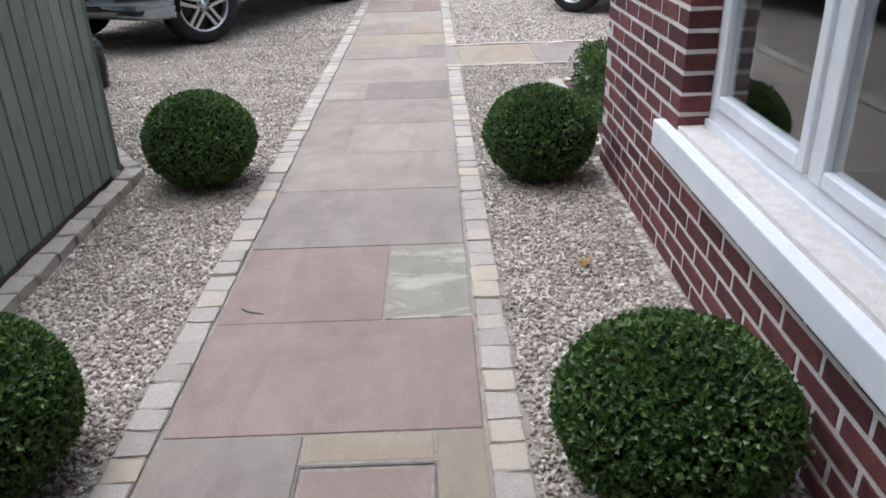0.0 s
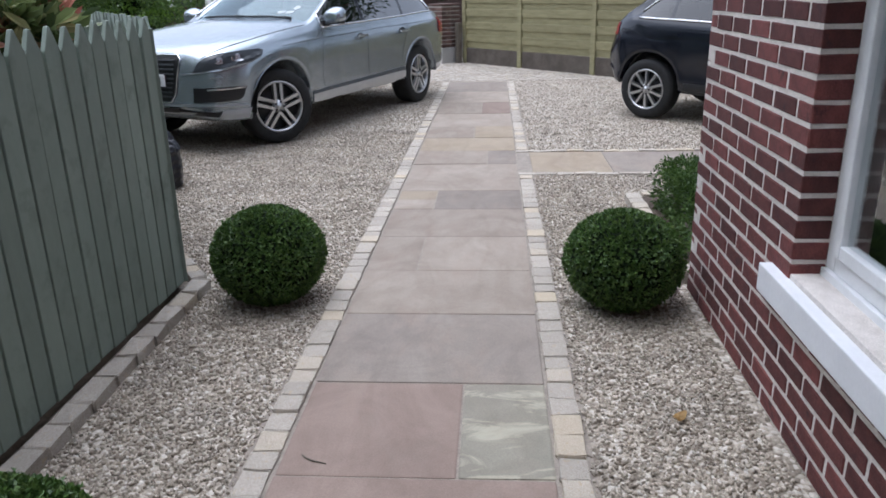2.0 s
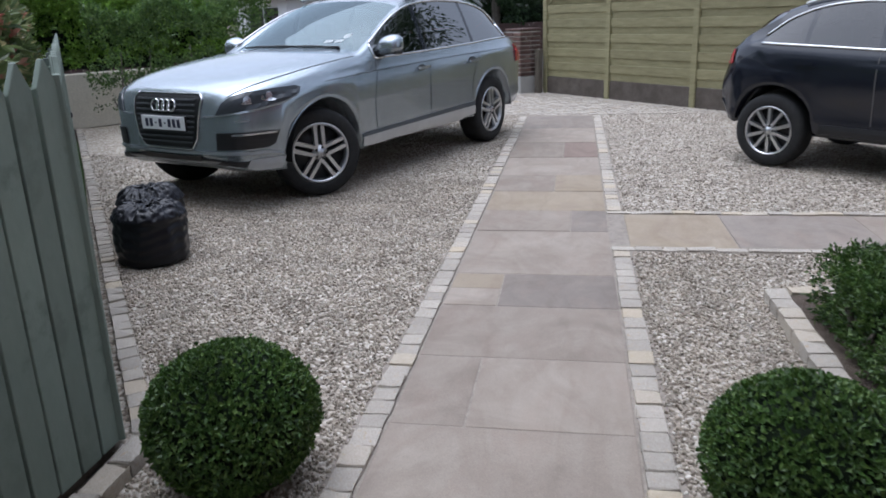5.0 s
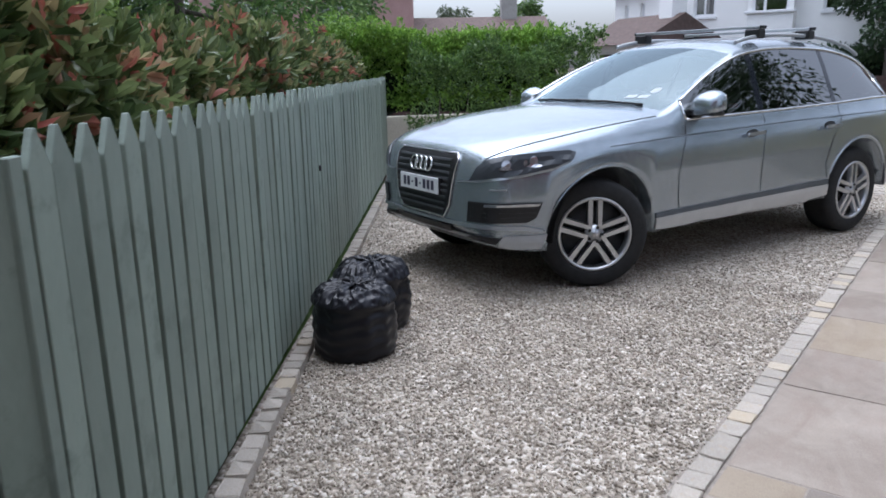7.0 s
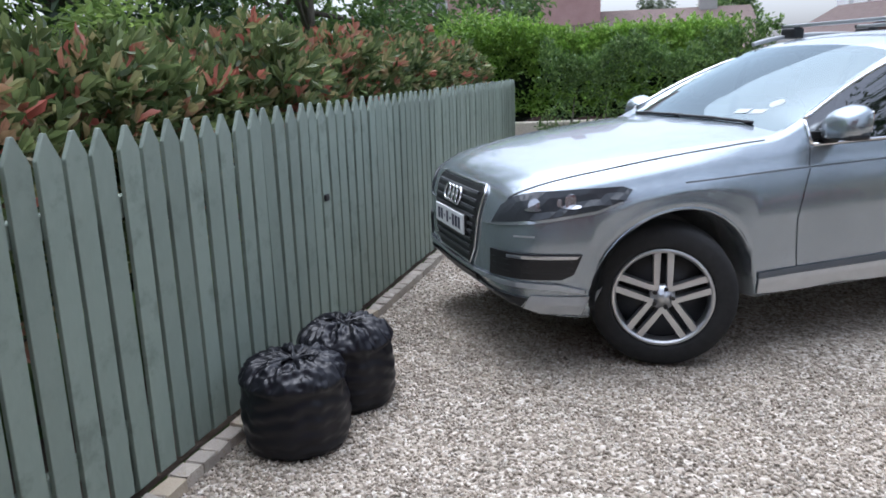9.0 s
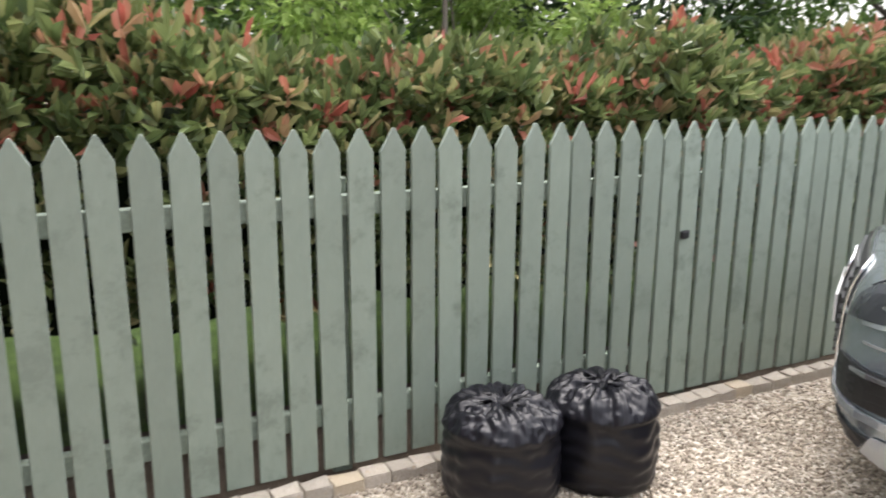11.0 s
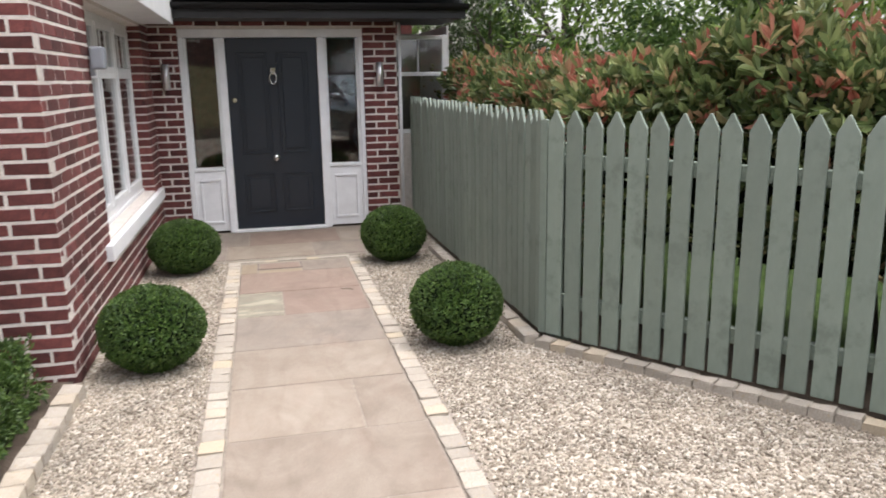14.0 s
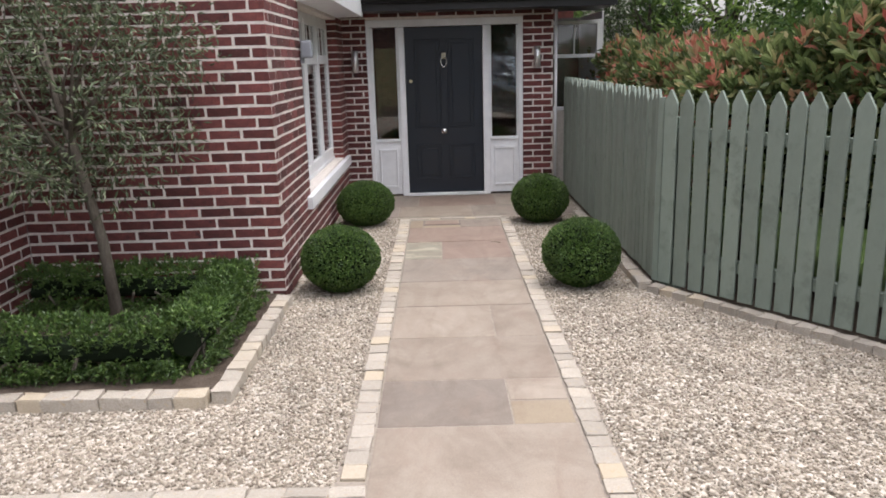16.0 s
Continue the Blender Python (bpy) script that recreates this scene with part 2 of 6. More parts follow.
M["concrete"] = surface("concrete", (0.20, 0.19, 0.18), (0.28, 0.27, 0.25), 5, 120, 0.9, 0.4)
M["asphalt"] = surface("asphalt", (0.10, 0.10, 0.10), (0.15, 0.15, 0.15), 4, 200, 0.9, 0.5)
M["silver"] = plain("silver_paint", (0.335, 0.38, 0.412), 0.27, 0.76)
for k_, v_ in (("Coat Weight", 0.7), ("Coat Roughness", 0.03)):
    M["silver"].node_tree.nodes["Principled BSDF"].inputs[k_].default_value = v_
M["black_paint"] = plain("black_paint", (0.010, 0.012, 0.018), 0.12, 0.0, 0.6)
M["rubber"] = surface("rubber", (0.012, 0.012, 0.012), (0.022, 0.022, 0.022), 20, 200, 0.8)
M["bag"] = plain("black_plastic", (0.007, 0.007, 0.010), 0.33, 0.0, 0.32)


M["privet"] = leaf_material("privet_leaf", [(0, (0.11, 0.21, 0.03)), (0.6, (0.22, 0.38, 0.055)), (1, (0.34, 0.50, 0.10))], 0.4, 0.35)
M["willow"] = leaf_material("light_leaf", [(0, (0.15, 0.24, 0.05)), (0.6, (0.26, 0.38, 0.09)), (1, (0.38, 0.50, 0.16))], 0.5, 0.55)
M["dark_leaf"] = leaf_material("dark_leaf", [(0, (0.015, 0.035, 0.012)), (0.7, (0.035, 0.07, 0.022)), (1, (0.07, 0.11, 0.04))], 0.5, 0.2)
M["olive"] = leaf_material("olive_leaf", [(0, (0.045, 0.065, 0.032)), (0.6, (0.095, 0.125, 0.062)), (1, (0.19, 0.225, 0.13))], 0.5, 0.2)
M["blossom"] = leaf_material("blossom_leaf", [(0, (0.05, 0.08, 0.03)), (0.6, (0.10, 0.14, 0.07)), (0.75, (0.5, 0.5, 0.45)), (1, (0.7, 0.7, 0.66))], 0.6, 0.3)
M["box_leaf2"] = leaf_material("box_hedge_leaf", [(0, (0.032, 0.066, 0.015)), (0.6, (0.068, 0.128, 0.028)), (1, (0.13, 0.20, 0.05))], 0.45, 0.25)
M["grass"] = surface("grass", (0.04, 0.08, 0.015), (0.10, 0.17, 0.035), 6, 160, 0.9, 0.8, 0.02)
M["grey_plastic"] = plain("grey_plastic", (0.25, 0.27, 0.30), 0.4)
M["pier_mortar"] = surface("old_mortar", (0.30, 0.28, 0.25), (0.48, 0.45, 0.41), 12, 120, 0.95, 0.6)
M["old_brick"] = surface("old_brick", (0.075, 0.042, 0.035), (0.14, 0.085, 0.068), 10, 120, 0.9, 0.5, 0.004, obj=0.3, stains=((0.35, 0.32, 0.28), 7, 0.58))
M["white_render"] = surface("white_render", (0.90, 0.90, 0.88), (0.95, 0.95, 0.93), 2, 60, 0.9, 0.2)
M["cream_render"] = surface("cream_render", (0.62, 0.57, 0.47), (0.72, 0.67, 0.57), 2, 60, 0.9, 0.3)
M["pink_render"] = surface("pink_render", (0.42, 0.26, 0.24), (0.50, 0.33, 0.30), 2, 60, 0.9, 0.3)
M["render_grey"] = surface("grey_render", (0.32, 0.31, 0.29), (0.42, 0.41, 0.38), 2, 60, 0.9, 0.3)


# ---- mesh helpers ----
def link(name, bm, material, parent=None, label=""):
    me = bpy.data.meshes.new(name)
    bm.to_mesh(me)
    bm.free()
    for m in material if isinstance(material, (list, tuple)) else [material]:
        me.materials.append(m)
    ob = new(name, me)
    if parent:
        ob.parent = parent
    if label:
        ob["label"] = label
    return ob


part = link


def empty(name, m=None):
    ob = new(name)
    ob.matrix_world = m or Matrix.Identity(4)
    return ob


def add_box(bm, x0, x1, y0, y1, z0, z1, m=None):
    b = bmesh.ops.create_cube(bm, size=1)
    mt = Matrix.LocRotScale(((x0 + x1) / 2, (y0 + y1) / 2, (z0 + z1) / 2), None, (abs(x1 - x0), abs(y1 - y0), abs(z1 - z0)))
    bmesh.ops.transform(bm, matrix=(m @ mt) if m else mt, verts=b["verts"])
    return b["verts"]


def box(x0, x1, y0, y1, z0, z1, bevel=0.0, seg=1, m=None):
    bm = bmesh.new()
    add_box(bm, x0, x1, y0, y1, z0, z1, m)
    if bevel:
        bmesh.ops.bevel(bm, geom=bm.edges[:], offset=bevel, segments=seg, affect="EDGES", profile=0.6)
    return bm


def tube(bm, pts, radii, sides=8):
    """A round bar along points, one radius a point."""
    rings = []
    for i, p in enumerate(pts):
        p = Vector(p)
        d = (Vector(pts[min(i + 1, len(pts) - 1)]) - Vector(pts[max(i - 1, 0)])).normalized()
        a = d.orthogonal().normalized() if i == 0 else (ref - d * ref.dot(d)).normalized()
        ref = a
        c = d.cross(a)
        r = radii[i] if isinstance(radii, (list, tuple)) else radii
        rings.append([bm.verts.new(p + r * (math.cos(2 * math.pi * k / sides) * a + math.sin(2 * math.pi * k / sides) * c)) for k in range(sides)])
    for u, v in zip(rings, rings[1:]):
        for k in range(sides):
            f = bm.faces.new((u[k], u[(k + 1) % sides], v[(k + 1) % sides], v[k]))
            f.smooth = True
    bm.faces.new(rings[0][::-1])
    bm.faces.new(rings[-1])


def arrays_mesh(name, verts, faces, mats, index=None, smooth=False):
    me = bpy.data.meshes.new(name)
    me.from_pydata(verts.tolist() if hasattr(verts, "tolist") else verts, [], faces.tolist() if hasattr(faces, "tolist") else faces)
    for m in mats:
        me.materials.append(m)
    if index is not None:
        me.polygons.foreach_set("material_index", index)
    if smooth:
        me.polygons.foreach_set("use_smooth", np.ones(len(me.polygons), dtype=bool))
    me.update()
    return me


def leaves_mesh(name, pts, dirs, length, width, mats, pick=None, fold=0.25, seed=1, blunt=False):
    """Many folded leaves: one at each point, growing along its direction."""
    rng = np.random.default_rng(seed)
    n = len(pts)
    d = dirs / np.linalg.norm(dirs, axis=1, keepdims=True)
    s = np.cross(d, rng.normal(size=(n, 3)))
    s /= np.linalg.norm(s, axis=1, keepdims=True)
    u = np.cross(s, d)
    L = (length * rng.uniform(0.65, 1.25, n))[:, None]
    W = (width * rng.uniform(0.7, 1.2, n))[:, None]
    tip = pts + d * L - u * L * 0.12
    mid = pts + d * L * 0.45
    left, right = mid + s * W * 0.5 + u * W * fold, mid - s * W * 0.5 + u * W * fold
    if blunt:
        # widest past the middle, with a short point and a bent midrib
        far = pts + d * L * 0.74 - u * L * 0.03
        wide = [far + s * W * 0.46 + u * W * fold * 0.8, far - s * W * 0.46 + u * W * fold * 0.8]
        near = pts + d * L * 0.34
        v = np.stack([pts, near + s * W * 0.36 + u * W * fold, wide[0], tip, wide[1], near - s * W * 0.36 + u * W * fold], 1).reshape(-1, 3)
        k = np.arange(n)[:, None] * 6
        f = np.concatenate([k + [0, 3, 1], k + [1, 3, 2], k + [0, 5, 3], k + [5, 4, 3]], 1).reshape(-1, 3)
        return arrays_mesh(name, v, f, mats, None if pick is None else np.repeat(pick, 4).astype(np.int32))
    v = np.stack([pts, left, tip, right], 1).reshape(-1, 3)
    k = np.arange(n)[:, None] * 4
    f = np.concatenate([k + [0, 2, 1], k + [0, 3, 2]], 1).reshape(-1, 3)
    idx = None if pick is None else np.repeat(pick, 2).astype(np.int32)
    return arrays_mesh(name, v, f, mats, idx)


# ---- ground, path ----
ground = link("ground", box(-400, 400, -400, 400, -0.6, -0.03), M["soil"])
tagged(ground, "bare brown earth around the drive and garden", "ground", kind="structure")
bm = bmesh.new()
vs = [bm.verts.new((x, y, -0.006)) for x, y in ((-1.40, -0.1), (5.2, -0.1), (5.2, 17.2), (-7.1, 17.6), (-7.1, 12.1), (-1.42, 4.0))]
bm.faces.new(vs)
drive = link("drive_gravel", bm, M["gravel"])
tagged(drive, "pale buff and grey gravel drive and path borders", "gravel", kind="structure")

PW = 0.46
path = tagged(empty("path"), "sandstone flagstone path edged with pale setts", "path", kind="structure")
part("bedding", box(-PW - 0.13, PW + 0.13, 1.30, 12.95, -0.08, -0.0035), M["grout"], path)
# rows of the path: (near, far, [(left, right, stone), ...])
ROWS = [
    (1.46, 1.80, [(-0.46, -0.05, "stone_grey"), (0.32, 0.46, "stone_yellow")]),
    (1.80, 2.415, [(-0.46, 0.46, "stone_pink")]),
    (2.415, 3.03, [(-0.46, 0.14, "stone_pink"), (0.14, 0.46, "stone_veined")]),
    (3.03, 3.70, [(-0.46, 0.46, "stone_grey")]),
    (3.70, 4.29, [(-0.46, 0.46, "stone_buff")]),
    (4.29, 4.89, [(-0.46, -0.17, "stone_buff"), (-0.17, 0.46, "stone_buff")]),
    (4.89, 5.51, [(-0.46, 0.46, "stone_buff")]),
    (5.51, 6.02, [(-0.17, 0.46, "stone_grey")]),
    (6.02, 6.93, [(-0.46, 0.46, "stone_buff")]),
    (6.93, 7.50, [(-0.46, 0.20, "stone_buff"), (0.20, 0.46, "stone_grey")]),
    (7.50, 8.15, [(-0.46, 0.46, "stone_yellow")]),
    (8.15, 8.80, [(-0.46, 0.05, "stone_buff"), (0.05, 0.46, "stone_yellow")]),
    (8.80, 9.70, [(-0.46, 0.46, "stone_buff")]),
    (9.70, 10.6, [(-0.46, 0.10, "stone_buff"), (0.10, 0.46, "stone_pink")]),
    (10.6, 11.7, [(-0.46, 0.46, "stone_buff")]),
    (11.7, 12.9, [(-0.46, 0.46, "stone_grey")]),
]


def slab(x0, x1, y0, y1, mat, parent, top=0.0):
    bm = box(x0 + 0.0035, x1 - 0.0035, y0 + 0.0035, y1 - 0.0035, top - 0.04, top + random.uniform(-0.002, 0.002), 0.006, 2)
    for v in bm.verts:
        v.co.x += random.uniform(-0.002, 0.002)
        v.co.y += random.uniform(-0.002, 0.002)
    return part("slab", bm, M[mat], parent)


for y0, y1, row in ROWS:
    for x0, x1, s in row:
        slab(x0, x1, y0, y1, s, path)
slab(-0.46, -0.17, 5.51, 5.77, "stone_buff", path)
slab(-0.46, -0.17, 5.77, 6.02, "stone_yellow", path)
slab(-0.05, 0.32, 1.68, 1.80, "stone_yellow", path)
slab(-0.04, 0.31, 1.46, 1.655, "stone_pink", path)
tray = bmesh.new()
for q in ((-0.052, -0.044, 1.455, 1.673), (0.314, 0.322, 1.455, 1.673), (-0.044, 0.314, 1.663, 1.671)):
    add_box(tray, *q, -0.05, 0.001)
part("cover_frame", tray, M["grout_dark"], path, "thin metal frame of a recessed cover")

porch = tagged(empty("porch_floor"), "sandstone paving in front of the door", "paving", kind="structure")
part("bedding", box(-1.33, 1.24, -0.12, 1.32, -0.08, -0.0035), M["grout"], porch)
for x0, x1, y0, y1, s in ((-1.3, -0.5, 0.0, 0.65, "stone_buff"), (-0.5, 0.4, 0.0, 0.65, "stone_pink"), (0.4, 1.22, 0.0, 0.65, "stone_grey"),
                          (-1.3, -0.2, 0.65, 1.24, "stone_grey"), (-0.2, 0.6, 0.65, 1.24, "stone_buff"), (0.6, 1.22, 0.65, 1.24, "stone_grey")):
    slab(x0, x1, y0, y1, s, porch)

cross = tagged(empty("cross_path"), "sandstone side path crossing the gravel", "path", kind="structure")
part("bedding", box(PW + 0.13, 5.2, 6.495, 7.50, -0.08, -0.0035), M["grout"], cross)
xs = [0.58, 1.25, 2.15, 2.75, 3.6, 4.3, 5.2]
for i, (a, b) in enumerate(zip(xs, xs[1:])):
    slab(a, b, 6.56, 7.40, ("stone_yellow", "stone_grey", "stone_buff")[i % 3], cross)

# ---- setts ----
def sett_mesh(seed):
    rng = random.Random(seed)
    bm = box(-0.5, 0.5, -0.5, 0.5, -1, 0, 0.055, 2)
    for v in bm.verts:
        v.co += Vector((rng.uniform(-0.05, 0.05), rng.uniform(-0.05, 0.05), rng.uniform(-0.06, 0.06)))
    me = bpy.data.meshes.new("sett")
    bm.to_mesh(me)
    bm.free()
    me.materials.append(M["sett"])
    return me


SETTS = [sett_mesh(i) for i in range(5)]


def sett(x, y, z, sx, sy, h, turn, parent):
    ob = new("sett", random.choice(SETTS))
    ob.parent = parent
    ob.matrix_basis = pose(x, y, z, 0, 0, turn + random.uniform(-2, 2)) @ Matrix.Diagonal((sx, sy, h, 1))
    return ob


def sett_line(p, q, size, across, z, h, parent, gap=0.0025):
    """A line of setts from p to q, side by side."""
    p, q = Vector((*p, 0)), Vector((*q, 0))
    length, turn = (q - p).length, math.degrees(math.atan2(q.y - p.y, q.x - p.x))
    d, s = (q - p).normalized(), 0.0
    while s < length - size * 0.4:
        w = min(size * random.uniform(0.85, 1.2), length - s)
        c = p + d * (s + w / 2)
        sett(c.x, c.y, z + random.uniform(-0.004, 0.004), w - gap, across * random.uniform(0.94, 1.03), h, turn, parent)
        s += w


for sx in (-1, 1):
    for a, b in (((1.38, 12.9),) if sx < 0 else ((1.38, 6.47), (7.48, 12.9))):
        sett_line((sx * (PW + 0.058), a), (sx * (PW + 0.058), b), 0.115, 0.10, 0.008, 0.06, path)
sett_line((-0.5, 1.37), (0.5, 1.37), 0.13, 0.06, 0.004, 0.06, porch)
for y in (6.545, 7.45):
    sett_line((0.46, y), (5.2, y), 0.16, 0.075, 0.006, 0.06, cross)

# ---- picket fences ----
CORNER = Vector((-1.3875, 4.0186, 0))
ALONG = Vector((-0.5836, 0.8121, 0))
FEND = CORNER + ALONG * 9.60
F0, F1 = 0.055, 1.385


def picket_mesh(seed, w=0.101, top=F1 - F0, tip=0.085, thick=0.02):
    rng = random.Random(seed)
    bm = bmesh.new()
    j = rng.uniform(-0.004, 0.004)
    prof = [(-w / 2, 0), (w / 2, 0), (w / 2, top - tip + j), (0.005 + j, top), (-0.005 + j, top), (-w / 2, top - tip - j)]
    vs = [bm.verts.new((x, -thick / 2, z)) for x, z in prof]
    f = bm.faces.new(vs)
    ext = bmesh.ops.extrude_face_region(bm, geom=[f])
    bmesh.ops.translate(bm, vec=(0, thick, 0), verts=[e for e in ext["geom"] if isinstance(e, bmesh.types.BMVert)])
    bmesh.ops.recalc_face_normals(bm, faces=bm.faces[:])
    bmesh.ops.bevel(bm, geom=bm.edges[:], offset=0.0025, segments=1, affect="EDGES")
    me = bpy.data.meshes.new("picket")
    bm.to_mesh(me)
    bm.free()
    me.materials.append(M["fence"])
    return me


PICKETS = [picket_mesh(i) for i in range(6)]


def picket_fence(name, p, q, first, pitch, label, side):
    """Upright pointed pickets from p to q on two rails; side: +1 or -1, where the rails are."""
    p, q = Vector(p), Vector(q)
    d, length = (q - p).normalized(), (q - p).length
    turn = math.degrees(math.atan2(d.y, d.x))
    fence = tagged(empty(name, pose(p.x, p.y, 0, 0, 0, turn)), label, "fence")
    n, s = 0, first
    while s < length - 0.02:
        ob = new("picket", PICKETS[random.randrange(6)])
        ob.parent = fence
        ob.matrix_basis = pose(s + random.uniform(-0.003, 0.003), random.uniform(-0.002, 0.002), F0 + random.uniform(-0.006, 0.006), random.uniform(-0.3, 0.3), random.uniform(-0.35, 0.35), 0)
        s += pitch
    for z in (0.27, 1.10):
        part("rail", box(0, length, side * 0.012, side * 0.057, z - 0.04, z + 0.04, 0.004), M["fence_back"], fence)
    k = 0.06
    while k < length:
        part("post", box(k - 0.04, k + 0.04, side * 0.06, side * 0.14, -0.3, 1.2, 0.005), M["fence_back"], fence)
        k += 1.8
    return fence


drive_fence = picket_fence("drive_fence", CORNER, FEND, 0.0507, 0.12578, "sage green painted picket fence with pointed tops", 1)
part("corner_board", box(-0.052, -0.003, -0.011, 0.011, F0, F1 - 0.05, 0.003), M["fence"], drive_fence)
path_fence = picket_fence("path_fence", (-1.378, 3.985, 0), (-1.378, -0.02, 0), 0.055, 0.112, "sage green picket fence of close-set boards by the path", -1)
edging = tagged(empty("fence_edging"), "low edging of pale stone setts under the fence", "edging", kind="structure")
sett_line((-1.295, 4.03), (-1.295, 1.32), 0.17, 0.09, 0.045, 0.12, edging)
e0, e1 = CORNER + Vector((0.065, 0.045, 0)), FEND + Vector((0.065, 0.045, 0))
sett_line(e0.xy, e1.xy, 0.115, 0.085, 0.045, 0.12, edging)

# ---- house ----
BX, BY, DY = 1.245, 4.04, -0.05
TOP = 2.62
COURSE = 0.0755


def brick_wall(name, origin, turn, length, z0, z1, holes, label, limit, near, corner=""):
    """A wall whose outer face lies on its local x axis, looking to -y; bricks in stretcher bond round the holes (x0, x1, z0, z1).
    corner: "start" or "end", where the bond turns an outer corner."""
    wall = tagged(empty(name, pose(*origin, 0, 0, turn)), label, "wall", kind="structure")
    bm = bmesh.new()
    xs = sorted({0.004 if corner == "start" else 0, length - (0.0025 if corner == "end" else 0), *[h[0] for h in holes], *[h[1] for h in holes]})
    zs = sorted({z0, z1, *[h[2] for h in holes], *[h[3] for h in holes]})
    edges_l, edges_r = [h[0] for h in holes], [h[1] for h in holes]
    for a, b in zip(xs, xs[1:]):
        for c, d in zip(zs, zs[1:]):
            if not any(h[0] <= a and b <= h[1] and h[2] <= c and d <= h[3] for h in holes):
                add_box(bm, a + (0.004 if a in edges_r else 0), b - (0.004 if b in edges_l else 0), 0.0025, 0.25, c, d)
    part("wall_core", bm, M["mortar"], wall)
    places, row, z = [], 0, z0 + 0.004
    while z + 0.06 < z1 + 0.02:
        x = -0.1125 if row % 2 else 0.0
        if corner == "end":
            x = length % 0.225 - 0.225 + 0.013 - (0 if row % 2 else 0.1125)
        while x < length:
            a, b = max(x, 0), min(x + 0.210, length)
            if (corner == "start" and row % 2 and b < 0.12) or (corner == "end" and row % 2 == 0 and b > length - 0.02 and a > length - 0.12) or b - a < 0.02:
                x += 0.225
                continue
            spans = [(a, b)]
            for h in holes:
                if h[2] < z + 0.05 and z + 0.015 < h[3]:
                    spans = [s for (u, v) in spans for s in ((u, min(v, h[0])), (max(u, h[1]), v)) if s[1] - s[0] > 0.02]
                    spans = [(h[1] if abs(u - h[1]) < 0.115 and u > h[1] else u, h[0] if abs(v - h[0]) < 0.02 else v) for u, v in spans]
            places += [((u + v) / 2, z, v - u, 0.115 if any(abs(v - h[0]) < 1e-4 or abs(u - h[1]) < 1e-4 for h in holes) else 0.101 if (corner == "start" and u < 0.01) or (corner == "end" and v > length - 0.01) else 0.05) for u, v in spans if v - u > 0.02]
            x += 0.225
        row, z = row + 1, z + COURSE
    places.sort(key=lambda c: (c[0] - near[0]) ** 2 + (c[1] - near[1]) ** 2)
    meshes, rest = {}, bmesh.new()
    for i, (c, zz, w, deep) in enumerate(places):
        if i < limit:
            key = (round(w, 3), deep, random.randrange(3))
            if key not in meshes:
                bm = box(-key[0] / 2, key[0] / 2, 0.0, deep, 0, 0.0605, 0.004)
                for v in bm.verts:
                    v.co += Vector((random.uniform(-0.002, 0.002), random.uniform(-0.001, 0.001), random.uniform(-0.002, 0.002)))
                me = bpy.data.meshes.new("brick")
                bm.to_mesh(me)
                bm.free()
                me.materials.append(M["brick"])
                meshes[key] = me
            ob = new("brick", meshes[key])
            ob.parent = wall
            ob.matrix_basis = pose(c, random.uniform(-0.0015, 0.001), zz, 0, random.uniform(-0.3, 0.3), 0)
        else:
            o = random.uniform(-0.0015, 0.001)
            add_box(rest, c - w / 2, c + w / 2, o, deep, zz, zz + 0.0605)
    if rest.verts:
        tagged(part("bricks", rest, M["brick"], wall), kind="stuff")
    else:
        rest.free()
    return wall


WIN = (0.45, 2.80, 0.56, 2.08)
# outer faces: bay side looks to -x, bay front to +y, door wall to +y, far wall to -x


def house_walls():
    brick_wall("wall_bay", (BX, BY, 0), -90, BY - DY, 0, TOP, [(BY - WIN[1], BY - WIN[0], WIN[2], WIN[3])], "dark red brick wall with pale mortar beside the path", 300, (0.6, 0.9), "start")
    brick_wall("wall_front", (3.0, BY, 0), 180, 3.0 - BX, 0, TOP, [], "dark red brick wall behind the planted bed", 300, (1.2, 0.9), "end")
    brick_wall("wall_wing", (3.0, 5.84, 0), -90, 5.84 - BY, 0, TOP, [], "dark red brick wall of the house wing", 60, (2.0, 0.6))
    brick_wall("wall_door", (BX, DY, 0), 180, BX + 1.235, 0, TOP, [(BX - 0.97, BX + 0.88, 0, 2.09)], "dark red brick wall round the front door", 240, (2.2, 1.2))


